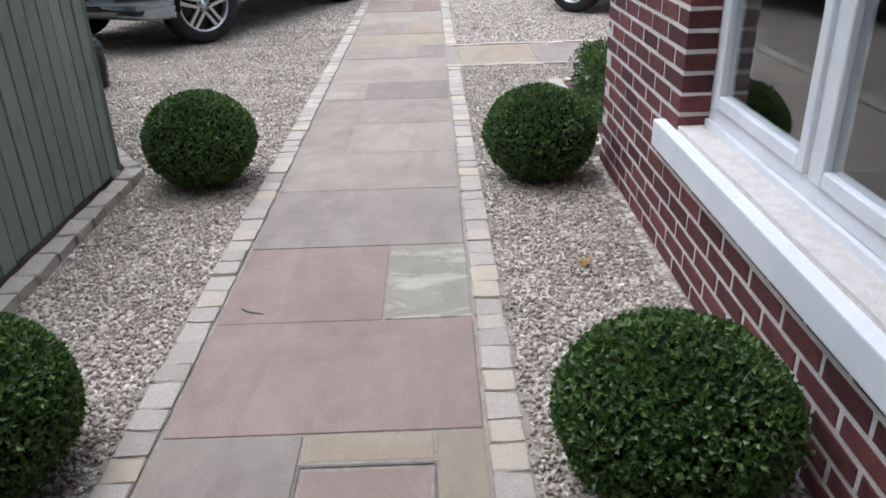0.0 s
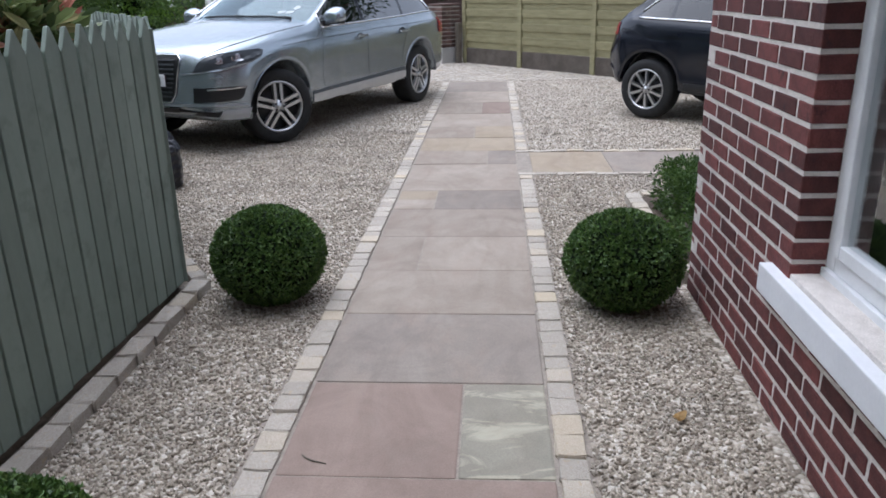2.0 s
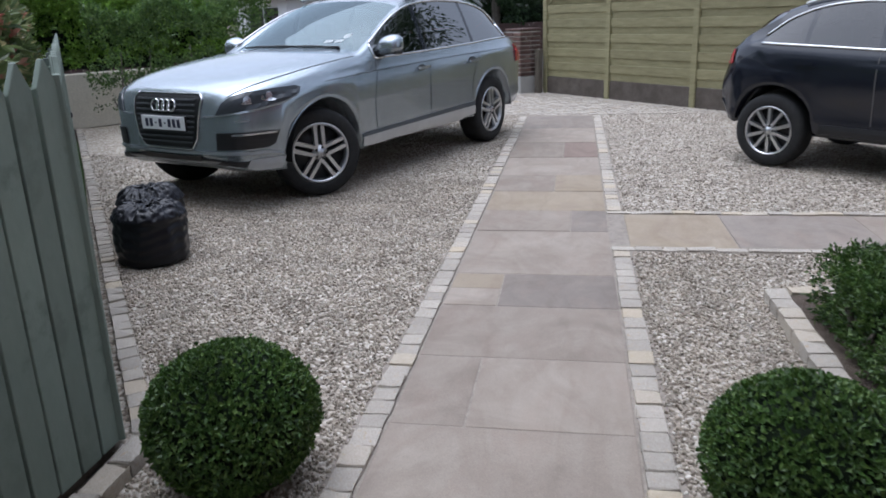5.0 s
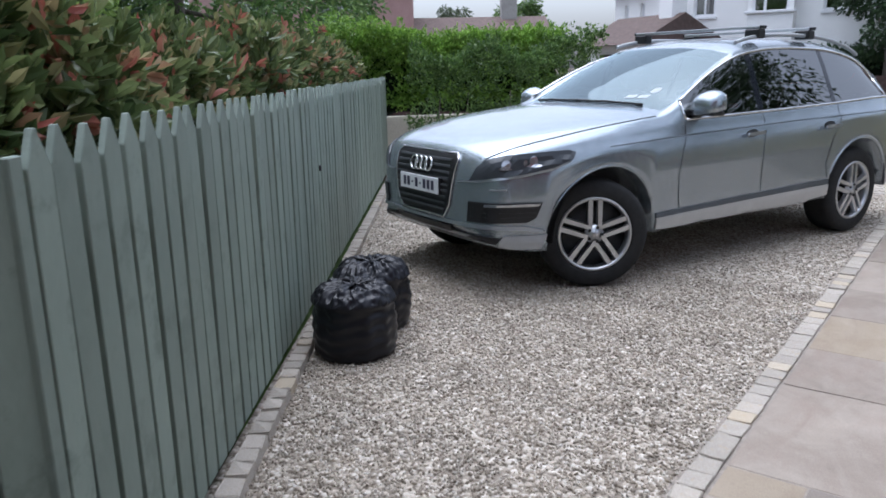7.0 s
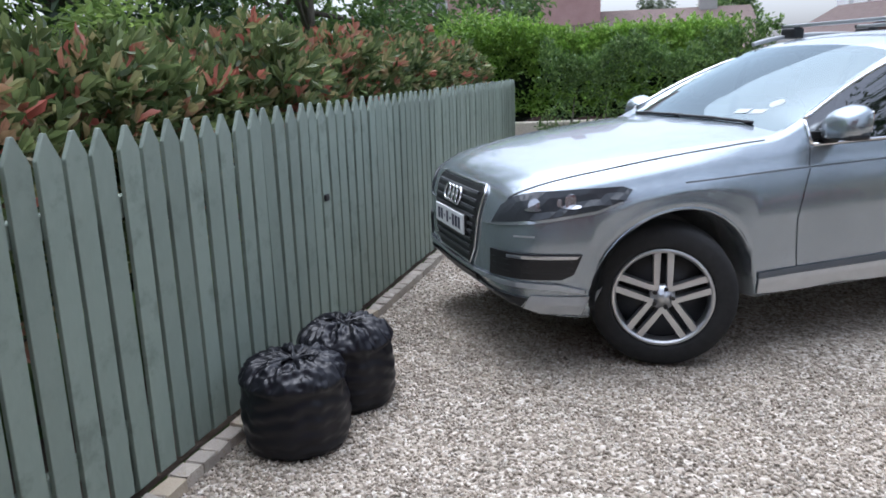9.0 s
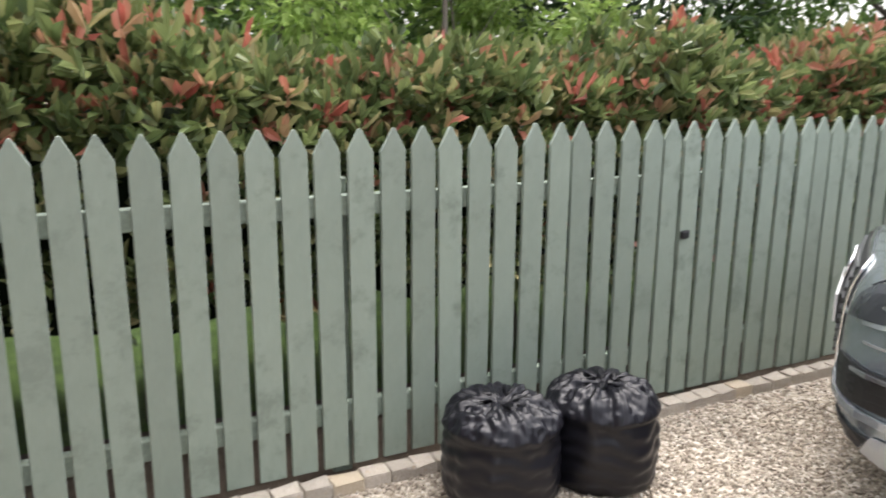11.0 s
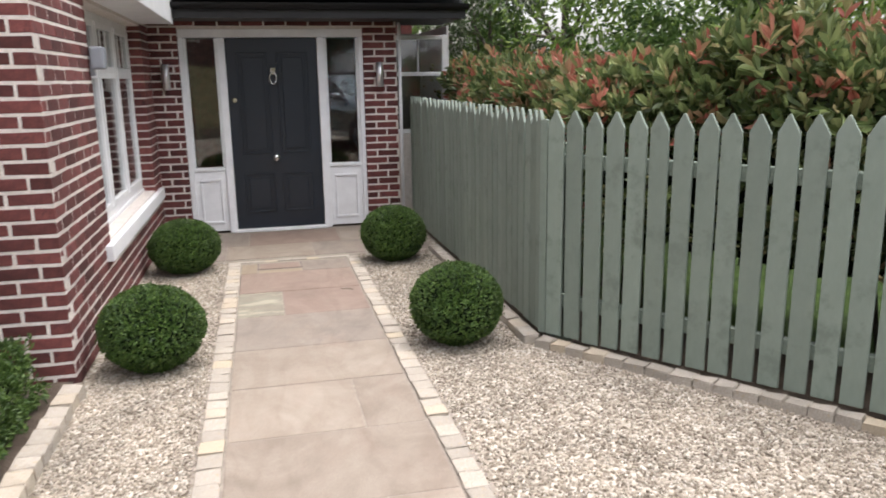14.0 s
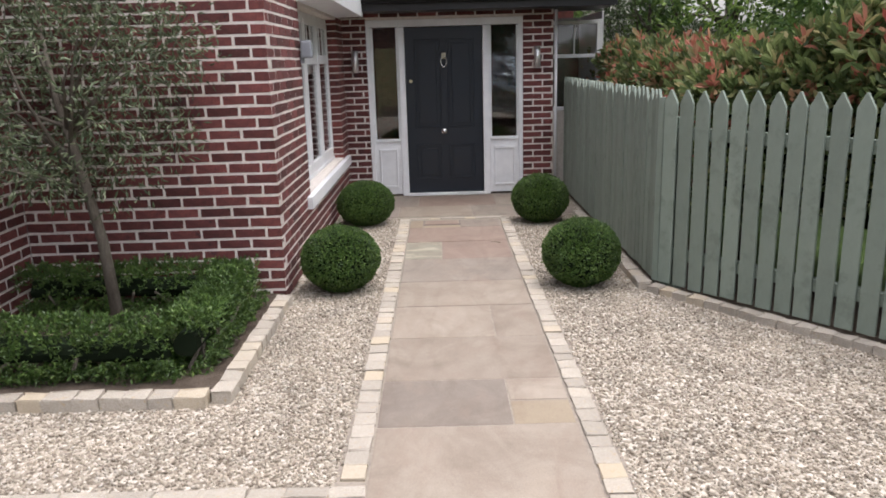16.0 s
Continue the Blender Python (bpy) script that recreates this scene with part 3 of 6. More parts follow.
def window_bay():
    """White casement window in the bay wall, two lights with top lights."""
    w = tagged(empty("window_1"), "white painted casement window with small top lights", "window", kind="structure")
    x0, x1 = BX + 0.112, BX + 0.177
    y0, y1, z0, z1 = WIN
    z0 = 0.588
    for a, b, c, d in ((y0, y0 + 0.06, z0, z1), (y1 - 0.06, y1, z0, z1)):
        part("window_frame", box(x0, x1, a, b, c, d, 0.006, 2), M["white"], w)
    for c, d in ((z0, z0 + 0.06), (z1 - 0.06, z1)):
        part("window_frame", box(x0, x1, y0 + 0.06, y1 - 0.06, c, d, 0.006, 2), M["white"], w)
    n = 3
    step = (y1 - y0 - 0.12) / n
    tz = 1.655
    for i in range(n):
        a, b = y0 + 0.06 + i * step, y0 + 0.06 + (i + 1) * step
        if i:
            part("mullion", box(x0 + 0.002, x1 - 0.002, a - 0.03, a + 0.03, z0 + 0.06, z1 - 0.06, 0.005, 2), M["white"], w)
        for c, d, bars in ((z0 + 0.06, tz, 0), (tz, z1 - 0.06, 2)):
            s = 0.045
            lo, hi = a + (0.03 if i else 0), b - (0.03 if i < n - 1 else 0)
            bm = bmesh.new()
            for q in ((lo, lo + s, c, d), (hi - s, hi, c, d), (lo + s, hi - s, c, c + s), (lo + s, hi - s, d - s, d)):
                add_box(bm, x0 - 0.012, x1 - 0.02, *q)
            for k in range(bars):
                m_ = lo + s + (hi - lo - 2 * s) * (k + 1) / (bars + 1)
                add_box(bm, x0 + 0.004, x0 + 0.02, m_ - 0.01, m_ + 0.01, c + s, d - s)
            bmesh.ops.bevel(bm, geom=bm.edges[:], offset=0.003, segments=1, affect="EDGES")
            sash = part("sash", bm, M["white"], w)
            p = part("pane", box(x0 + 0.010, x0 + 0.014, lo + s, hi - s, c + s, d - s), M["glass"], sash)
            p.visible_shadow = False
    part("window_sill", box(BX - 0.045, BX + 0.13, 0.10, 2.965, 0.438, 0.542, 0.006, 2), M["sill"], w, "thick white painted sill")
    part("sill_board", box(BX + 0.098, BX + 0.19, y0, y1, 0.547, 0.587, 0.004, 2), M["white"], w)


def entrance():
    d = tagged(empty("door_1"), "dark grey panelled front door with chrome knob and knocker", "door", kind="structure")
    y = DY - 0.06
    part("door_leaf", box(-0.40, 0.52, y - 0.045, y, 0.03, 2.00, 0.004), M["door"], d)
    for a, b, c, e in ((-0.30, 0.02, 0.20, 0.62), (0.10, 0.42, 0.20, 0.62), (-0.30, 0.02, 0.82, 1.86), (0.10, 0.42, 0.82, 1.86)):
        bm = bmesh.new()
        for q in ((a, a + 0.02, c, e), (b - 0.02, b, c, e)):
            add_box(bm, q[0], q[1], y + 0.001, y + 0.012, q[2], q[3])
        for q in ((a + 0.02, b - 0.02, c, c + 0.02), (a + 0.02, b - 0.02, e - 0.02, e)):
            add_box(bm, q[0], q[1], y + 0.001, y + 0.012, q[2], q[3])
        bmesh.ops.bevel(bm, geom=bm.edges[:], offset=0.004, segments=1, affect="EDGES")
        part("panel_moulding", bm, M["door"], d)
        part("panel", box(a + 0.05, b - 0.05, y + 0.001, y + 0.008, c + 0.05, e - 0.05, 0.006), M["door"], d)
    bm = bmesh.new()
    bmesh.ops.create_uvsphere(bm, u_segments=20, v_segments=12, radius=0.042, matrix=pose(0.075, y + 0.06, 0.785))
    bmesh.ops.create_cone(bm, cap_ends=True, segments=20, radius1=0.018, radius2=0.014, depth=0.05, matrix=pose(0.075, y + 0.025, 0.785, 90))
    bmesh.ops.create_cone(bm, cap_ends=True, segments=20, radius1=0.034, radius2=0.03, depth=0.008, matrix=pose(0.075, y + 0.006, 0.785, 90))
    for f in bm.faces:
        f.smooth = True
    part("door_knob", bm, M["chrome"], d, "round chrome door knob")
    bm = bmesh.new()
    tube(bm, [(0.06 + 0.035 * math.sin(a), y + 0.03, 1.60 - 0.06 * math.cos(a)) for a in [k * math.pi / 8 - math.pi for k in range(17)]], 0.007, 8)
    add_box(bm, 0.035, 0.085, y + 0.002, y + 0.03, 1.635, 1.70)
    part("door_knocker", bm, M["chrome"], d, "chrome door knocker")
    bm = bmesh.new()
    bmesh.ops.create_cone(bm, cap_ends=True, segments=16, radius1=0.022, radius2=0.02, depth=0.014, matrix=pose(0.46, y + 0.008, 1.38, 90))
    part("lock", bm, M["chrome"], d)
    part("threshold", box(-0.42, 0.54, y - 0.02, DY + 0.01, 0.0, 0.028, 0.004), M["white"], d)
    f = tagged(empty("door_frame"), "white painted door frame with glazed side lights", "door frame", kind="structure")
    y0, y1 = DY - 0.13, DY - 0.03
    for a, b in ((0.92, 0.97), (0.522, 0.60), (-0.48, -0.402), (-0.88, -0.83)):
        part("upright", box(a, b, y0, y1 + 0.01, 0, 2.005, 0.005), M["white"], f)
    part("head", box(-0.88, 0.97, y0, y1 + 0.012, 2.007, 2.088, 0.005), M["white"], f)
    for a, b in ((0.60, 0.92), (-0.83, -0.48)):
        light = part("side_light", box(a, b, y0 + 0.02, y1 - 0.02, 0.02, 0.66, 0.004), M["white"], f)
        for q in ((a + 0.05, b - 0.05, 0.10, 0.13), (a + 0.05, b - 0.05, 0.55, 0.58), ):
            part("moulding", box(q[0], q[1], y1 - 0.02, y1 - 0.005, q[2], q[3], 0.005), M["white"], light)
        for q in ((a + 0.05, a + 0.07, 0.13, 0.55), (b - 0.07, b - 0.05, 0.13, 0.55)):
            part("moulding", box(q[0], q[1], y1 - 0.02, y1 - 0.005, q[2], q[3], 0.005), M["white"], light)
        part("moulding", box(a, b, y1 - 0.03, y1, 0.662, 0.70, 0.005), M["white"], light)
        for q in ((a, a + 0.025, 0.70, 2.0), (b - 0.025, b, 0.70, 2.0)):
            part("glazing_bead", box(q[0], q[1], y0 + 0.02, y1 - 0.02, q[2], q[3], 0.004), M["white"], light)
        p = part("pane", box(a + 0.025, b - 0.025, y0 + 0.04, y0 + 0.045, 0.70, 2.0), M["glass"], light)
        p.visible_shadow = False


def roof_porch():
    r = tagged(empty("porch_roof"), "brown clay pantile roof with a black gutter board", "roof", kind="structure")
    E0, EZ, RISE = 0.42, 2.19, 0.50
    part("soffit", box(-1.85, BX - 0.01, -0.6, E0 - 0.01, EZ - 0.03, EZ, 0.0), M["black_trim"], r)
    part("fascia", box(-1.87, BX - 0.01, E0 - 0.008, E0 + 0.02, EZ - 0.035, EZ + 0.11, 0.004), M["black_trim"], r)
    bm = bmesh.new()
    prof = [(0.055 * math.cos(a), 0.055 * math.sin(a)) for a in [math.pi + k * math.pi / 8 for k in range(9)]]
    vs0 = [bm.verts.new((-1.88, E0 + 0.075 + p, EZ + 0.10 + q)) for p, q in prof]
    vs1 = [bm.verts.new((BX - 0.01, E0 + 0.075 + p, EZ + 0.10 + q)) for p, q in prof]
    for k in range(8):
        bm.faces.new((vs0[k], vs0[k + 1], vs1[k + 1], vs1[k]))
    bmesh.ops.solidify(bm, geom=bm.faces[:], thickness=0.005)
    part("gutter", bm, M["black_trim"], r)
    # pantiles: each a rolled clay tile
    bm = bmesh.new()
    N, wdt, ln = 8, 0.22, 0.34
    rows_ = []
    for v in range(2):
        rows_.append([[bm.verts.new((wdt * k / N, -ln * v, 0.028 * math.sin(2 * math.pi * k / N) + (0.02 if v == 0 else 0) - s * 0.015)) for k in range(N + 1)] for s in range(2)])
    for k in range(N):
        bm.faces.new((rows_[0][0][k], rows_[0][0][k + 1], rows_[1][0][k + 1], rows_[1][0][k])).smooth = True
        bm.faces.new((rows_[0][1][k], rows_[0][1][k + 1], rows_[0][0][k + 1], rows_[0][0][k]))
    bmesh.ops.recalc_face_normals(bm, faces=bm.faces[:])
    me = bpy.data.meshes.new("tile")
    bm.to_mesh(me)
    bm.free()
    me.materials.append(M["tile"])
    slope = math.atan(RISE)
    for j in range(9):
        for i in range(14):
            ob = new("tile", me)
            ob.parent = r
            ob.matrix_basis = pose(-1.90 + i * 0.22, E0 + 0.06 - j * 0.27 * math.cos(slope), EZ + 0.16 + j * 0.27 * math.sin(slope), math.degrees(-slope)) @ pose(0, 0, random.uniform(-0.003, 0.003))
    bm = bmesh.new()
    a, b = Vector((0, E0, EZ + 0.11)), Vector((0, E0 - 2.5, EZ + 0.11 + 2.5 * RISE))
    q = [bm.verts.new((x, p.y, p.z)) for x, p in ((-1.86, a), (BX - 0.01, a), (BX - 0.01, b), (-1.86, b))]
    bm.faces.new(q)
    bmesh.ops.solidify(bm, geom=bm.faces[:], thickness=0.05)
    part("roof_deck", bm, M["black_trim"], r)


M["black_trim"] = plain("black_trim", (0.012, 0.012, 0.013), 0.45)
M["tile"] = surface("clay_tile", (0.082, 0.056, 0.048), (0.14, 0.098, 0.084), 8, 90, 0.85, 0.4, 0.004, obj=0.2, stains=((0.08, 0.075, 0.06), 6, 0.6))
window_bay()
entrance()
roof_porch()

# rooms behind the glass, dimness put into their wall colour, closed on all sides but the wall
room = tagged(empty("room"), "plain rooms behind the windows, walls coloured dark to look dim", "room", kind="structure")
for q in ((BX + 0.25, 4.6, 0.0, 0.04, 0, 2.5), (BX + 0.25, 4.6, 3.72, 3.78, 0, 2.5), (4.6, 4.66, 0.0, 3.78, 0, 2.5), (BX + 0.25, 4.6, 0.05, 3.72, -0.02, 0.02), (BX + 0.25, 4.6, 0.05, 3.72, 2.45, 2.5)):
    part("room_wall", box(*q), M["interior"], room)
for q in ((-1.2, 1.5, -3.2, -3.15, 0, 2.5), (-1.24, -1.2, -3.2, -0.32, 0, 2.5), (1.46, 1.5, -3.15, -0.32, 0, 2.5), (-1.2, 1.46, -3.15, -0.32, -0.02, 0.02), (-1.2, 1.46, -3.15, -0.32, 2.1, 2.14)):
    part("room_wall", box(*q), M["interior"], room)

# plain upper storey, unseen, added to keep sky light off the path, and main roof
UP = 5.0
upper = tagged(empty("unseen_storey"), "unseen plain brick storey added to block sky light by the path", "wall", kind="structure")
part("upper_wall", box(BX + 0.01, 5.2, -2.3, BY - 0.01, TOP + 0.004, UP), M["brick"], upper)
part("upper_wall", box(3.01, 5.2, BY - 0.008, 5.83, TOP + 0.004, UP), M["brick"], upper)
part("upper_wall", box(-1.86, 5.2, -6.0, -2.32, 0, UP), M["brick"], upper)
bm = bmesh.new()
q = [bm.verts.new(p) for p in ((BX - 0.25, BY + 0.25, UP), (5.2, BY + 0.25, UP), (5.2, -4, UP), (BX - 0.25, -4, UP), (3.2, 1.8, UP + 1.2), (3.2, -4, UP + 1.2))]
for f in ((0, 1, 4), (1, 2, 5, 4), (3, 0, 4, 5), (2, 3, 5), (3, 2, 1, 0)):
    bm.faces.new([q[k] for k in f])
tagged(link("roof", bm, M["tile"]), "brown tiled hipped roof of the house", "roof", kind="structure")


# ---- clipped box balls ----
def ball(name, x, y, r, h, seed, label, count=9000):
    rng = np.random.default_rng(seed)
    bush = tagged(empty(name, pose(x, y, 0)), label, "bush", group="clipped box balls along the path")
    # solid core coloured near-black to stand for the shade behind the leaves
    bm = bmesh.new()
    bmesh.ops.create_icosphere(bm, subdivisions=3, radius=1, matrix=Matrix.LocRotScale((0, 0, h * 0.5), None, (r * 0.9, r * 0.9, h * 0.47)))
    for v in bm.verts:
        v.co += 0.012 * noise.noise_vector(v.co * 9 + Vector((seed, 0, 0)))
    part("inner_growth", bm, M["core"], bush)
    d = rng.normal(size=(count, 3))
    d /= np.linalg.norm(d, axis=1, keepdims=True)
    lump = np.array([noise.noise(Vector(v) * 3.5 + Vector((seed * 7, 0, 0))) for v in d])
    depth = 1 - 0.10 * rng.random(count) ** 1.5 + 0.035 * lump + 0.05 * (rng.random(count) > 0.985)
    p = d * depth[:, None] * np.array([r, r, h * 0.5]) + np.array([0, 0, h * 0.5])
    dirs = d + rng.normal(size=(count, 3)) * 0.75 + np.array([0, 0, 0.25])
    me = leaves_mesh("leaves", p, dirs, 0.024, 0.014, [M["box_leaf"]], seed=seed)
    ob = new("leaves", me)
    ob.parent = bush
    return bush


ball("box_ball", 0.88, 3.83, 0.282, 0.47, 11, "clipped round box bush on gravel by the brick wall")
ball("box_ball", -0.865, 3.87, 0.278, 0.485, 12, "clipped round box bush on gravel by the fence corner")
ball("box_ball", 0.905, 1.57, 0.288, 0.445, 13, "clipped round box bush on gravel under the window sill", 12000)
ball("box_ball", -0.865, 1.63, 0.28, 0.48, 14, "clipped round box bush on gravel beside the porch", 12000)

# ---- cars ----
from mathutils.bvhtree import BVHTree


def curve(x, keys):
    """Smooth value at x through (x, value) keys in falling order of x."""
    xs, ys = [k[0] for k in keys][::-1], [k[1] for k in keys][::-1]
    if x <= xs[0]:
        return ys[0]
    if x >= xs[-1]:
        return ys[-1]
    i = max(k for k in range(len(xs)) if xs[k] <= x)
    i = min(i, len(xs) - 2)
    t = (x - xs[i]) / (xs[i + 1] - xs[i])
    m = lambda k: 0.0 if k <= 0 or k >= len(xs) - 1 else (ys[k + 1] - ys[k - 1]) / (xs[k + 1] - xs[k - 1])
    h = xs[i + 1] - xs[i]
    return (2 * t ** 3 - 3 * t ** 2 + 1) * ys[i] + (t ** 3 - 2 * t ** 2 + t) * h * m(i) + (3 * t ** 2 - 2 * t ** 3) * ys[i + 1] + (t ** 3 - t ** 2) * h * m(i + 1)


def car_body(spec):
    """Half sections lofted along the car; returns the grid of points [station][row] for the +y half and the stations."""
    xf, xr, W = spec["front"], spec["rear"], spec["half"]
    xs = set(np.round(np.linspace(xr, xf, 64), 3).tolist()) | {round(xf - 0.26 * (k / 16) ** 2, 3) for k in range(17)}
    for k in spec["marks"]:
        xs.add(k)
    for xw in spec["wheels"]:
        for a in np.linspace(-1, 1, 25):
            xs.add(round(xw + spec["arch"] * float(a), 3))
    xs = sorted(xs)
    grid = []
    for x in xs:
        w = W * curve(x, spec["plan"])
        top, belt = curve(x, spec["top"]), curve(x, spec["belt"])
        low = curve(x, spec["low"])
        for xw in spec["wheels"]:
            d = abs(x - xw)
            if d < spec["arch"]:
                low = max(low, spec["hub"] + math.sqrt(spec["arch"] ** 2 - d * d))
        edge_z = curve(x, spec["edge"])
        edge_w = W * curve(x, spec["edge_plan"])
        mid = max(low + 0.05, curve(x, spec["crease"]) if "crease" in spec else 0.78 * belt)
        flare = 0.0
        for xw in spec["wheels"]:
            flare = max(flare, math.exp(-((x - xw) / (spec["arch"] * 1.05)) ** 4))
        if "crease" in spec:
            swell = flare * spec.get("swell", 0.0)
            sec = [(0, curve(x, spec["low"]) - 0.02), (w * 0.72, curve(x, spec["low"]) - 0.02 if low < spec["hub"] else low), (w * 0.965 + swell, low),
                   (w * 0.978 + swell, low + (mid - low) * 0.12), (w * 0.970 + swell, low + (mid - low) * 0.30), (w * 0.978 + swell * 0.9, low + (mid - low) * 0.62),
                   (w * 0.985 + swell * 0.3, mid - 0.012), (w * 0.962, mid + 0.010), (w * 0.95, mid + (belt - mid) * 0.6), (w * 0.925, belt),
                   ((w * 0.925 * 2 + edge_w) / 3, belt + (edge_z - belt) * 0.36), ((w * 0.925 + edge_w * 2) / 3, belt + (edge_z - belt) * 0.70), (edge_w, edge_z),
                   (edge_w * 0.90, edge_z + (top - edge_z) * 0.42), (edge_w * 0.70, edge_z + (top - edge_z) * 0.78), (edge_w * 0.38, edge_z + (top - edge_z) * 0.95), (0, top)]
            b = spec["bow"] * max(0.0, min(1.0, (0.35 - x) / 0.9)) * max(0.0, min(1.0, (x + 2.6) / 0.9))
            grid.append([Vector((x - (b * (y / (0.8 * W)) ** 2 if j > 12 else 0.0), y, z)) for j, (y, z) in enumerate(sec)])
            continue
        sec = [(0, curve(x, spec["low"]) - 0.02), (w * 0.72, curve(x, spec["low"]) - 0.02 if low < spec["hub"] else low), (w * 0.975, low),
               (w * (0.985 + 0.012 * flare), low + (mid - low) * 0.14), (w * (0.972 + 0.026 * flare), low + (mid - low) * 0.3), (w * (0.985 + 0.016 * flare), low + (mid - low) * 0.62),
               (w * 1.0, mid), (w * 0.990, mid + (belt - mid) * 0.45), (w * 0.955, mid + (belt - mid) * 0.85), (w * 0.93, belt),
               ((w * 0.93 * 2 + edge_w) / 3, belt + (edge_z - belt) * 0.36), ((w * 0.93 + edge_w * 2) / 3, belt + (edge_z - belt) * 0.70), (edge_w, edge_z),
               (edge_w * 0.93, edge_z + (top - edge_z) * 0.45), (edge_w * 0.72, edge_z + (top - edge_z) * 0.80), (edge_w * 0.38, edge_z + (top - edge_z) * 0.96), (0, top)]
        grid.append([Vector((x, y, z)) for y, z in sec])
    return xs, grid


GLASS_ROWS = (9, 12)


def build_car(name, m, spec, paint, label):
    car = tagged(empty(name, m), label, "car")
    xs, grid = car_body(spec)
    rows = len(grid[0])

    def region(i, j):
        x = (xs[i] + xs[i + 1]) / 2
        if 9 <= j < 12:
            for k, (b, a) in enumerate(spec["side_windows"]):
                if a < x < b:
                    return "side%d" % k
            if "crease" in spec and spec["side_windows"][-1][1] < x < spec["side_windows"][0][0]:
                return "pillar"
        if j >= (13 if "crease" in spec else 12):
            if spec["windscreen"][1] < x < spec["windscreen"][0]:
                return "windscreen"
            if spec["rear_window"][1] < x < spec["rear_window"][0] and j >= 13:
                return "rear_window"
        return "body"

    cells = {}
    for i in range(len(xs) - 1):
        for j in range(rows - 1):
            cells.setdefault(region(i, j), []).append((i, j))

    def mesh(keys, sides=(1, -1), out=0.0):
        bm = bmesh.new()
        made = {}

        def vert(i, j, s):
            p = grid[i][j]
            key = (i, j, s if p.y > 1e-6 else 0)
            if key not in made:
                made[key] = bm.verts.new((p.x, p.y * s * (1 + out), p.z))
            return made[key]

        for i, j in keys:
            for s in sides:
                vs = [vert(i, j, s), vert(i + 1, j, s), vert(i + 1, j + 1, s), vert(i, j + 1, s)]
                if len(set(vs)) < 3:
                    continue
                vs = list(dict.fromkeys(vs))
                try:
                    f = bm.faces.new(vs if s > 0 else vs[::-1])
                    f.smooth = True
                except ValueError:
                    pass
        return bm, made

    bm, made = mesh(cells["body"])
    for end in (0, len(xs) - 1):
        ring = [made[k] for k in [(end, j, 1 if grid[end][j].y > 1e-6 else 0) for j in range(rows)] if k in made]
        ring += [made[k] for k in [(end, j, -1) for j in range(rows - 1, -1, -1)] if k in made]
        ring = list(dict.fromkeys(ring))
        try:
            bm.faces.new(ring)
        except ValueError:
            pass
    bmesh.ops.recalc_face_normals(bm, faces=bm.faces[:])
    body = part("body", bm, paint, car)
    full, fm = mesh([c for k in cells for c in cells[k]])
    for end in (0, len(xs) - 1):
        ring = [fm[(end, j, 1 if grid[end][j].y > 1e-6 else 0)] for j in range(rows)] + [fm[(end, j, -1)] for j in range(rows - 1, -1, -1) if grid[end][j].y > 1e-6]
        full.faces.new(list(dict.fromkeys(ring)))
    bmesh.ops.triangulate(full, faces=full.faces[:])
    tree = BVHTree.FromBMesh(full)
    full.free()
    for key in cells:
        if key == "body":
            continue
        if key == "pillar":
            for sides in ((1,), (-1,)):
                for b, a in zip([w[1] for w in spec["side_windows"]], [w[0] for w in spec["side_windows"][1:]]):
                    bm, _ = mesh([c for c in cells[key] if a < (xs[c[0]] + xs[c[0] + 1]) / 2 < b], sides)
                    bmesh.ops.recalc_face_normals(bm, faces=bm.faces[:])
                    part("door_pillar", bm, M["black_paint"], car, "gloss black pillar between side windows")
            continue
        for sides in (((1,), (-1,)) if key.startswith("side") else ((1, -1),)):
            bm, _ = mesh(cells[key], sides)
            bmesh.ops.recalc_face_normals(bm, faces=bm.faces[:])
            aim = Vector((0, sides[0], 0.3)) if key.startswith("side") else Vector((0.4 if key == "windscreen" else -0.6, 0, 1))
            if sum((f.normal.dot(aim) for f in bm.faces), 0.0) < 0:
                bmesh.ops.reverse_faces(bm, faces=bm.faces[:])
            nm = "side_window" if key.startswith("side") else key
            part(nm, bm, M["screen_glass" if nm == "windscreen" else spec.get("glass", "car_glass")], car)
    # body copy set inwards and coloured dark, so the inside looks unlit
    lining, _ = mesh([k for k in cells["body"] if k[1] >= 8 and xs[k[0]] < spec["windscreen"][0] + 0.03])
    for v in lining.verts:
        v.co.y *= 0.965
        v.co.z -= 0.02
    part("headlining", lining, M["interior"], car)
    for x in (spec["windscreen"][1] - 0.15, spec["windscreen"][1] - 0.95):
        for s in (0.36, -0.36):
            seat = part("seat", box(x - 0.10, x + 0.04, s - 0.22, s + 0.22, 0.95, 1.24, 0.05, 3), M["interior"], car)
            part("headrest", box(x - 0.09, x - 0.01, s - 0.12, s + 0.12, 1.27, 1.40, 0.03, 3), M["interior"], seat)
    # black block added inside the body, standing for the darkness of the cabin
    core = box(spec["rear"] + 0.25, spec["front"] - 0.9, -0.62 * spec["half"], 0.62 * spec["half"], 0.4, 1.0, 0.05)
    part("cabin", core, M["black_trim"], car)

    def decal(nm, pts, angle, mat, label="", lift=0.006, thick=0.008, side=1, parent=None, sub=3):
        """A panel lying on the body: outline in (along, z) seen from a direction at that angle from ahead."""
        d = Vector((math.cos(radians(angle)), side * math.sin(radians(angle)), 0))
        s = Vector((-math.sin(radians(angle)), side * math.cos(radians(angle)), 0))
        bm = bmesh.new()
        f = bm.faces.new([bm.verts.new((a, z, 0)) for a, z in pts])
        bmesh.ops.triangulate(bm, faces=[f])
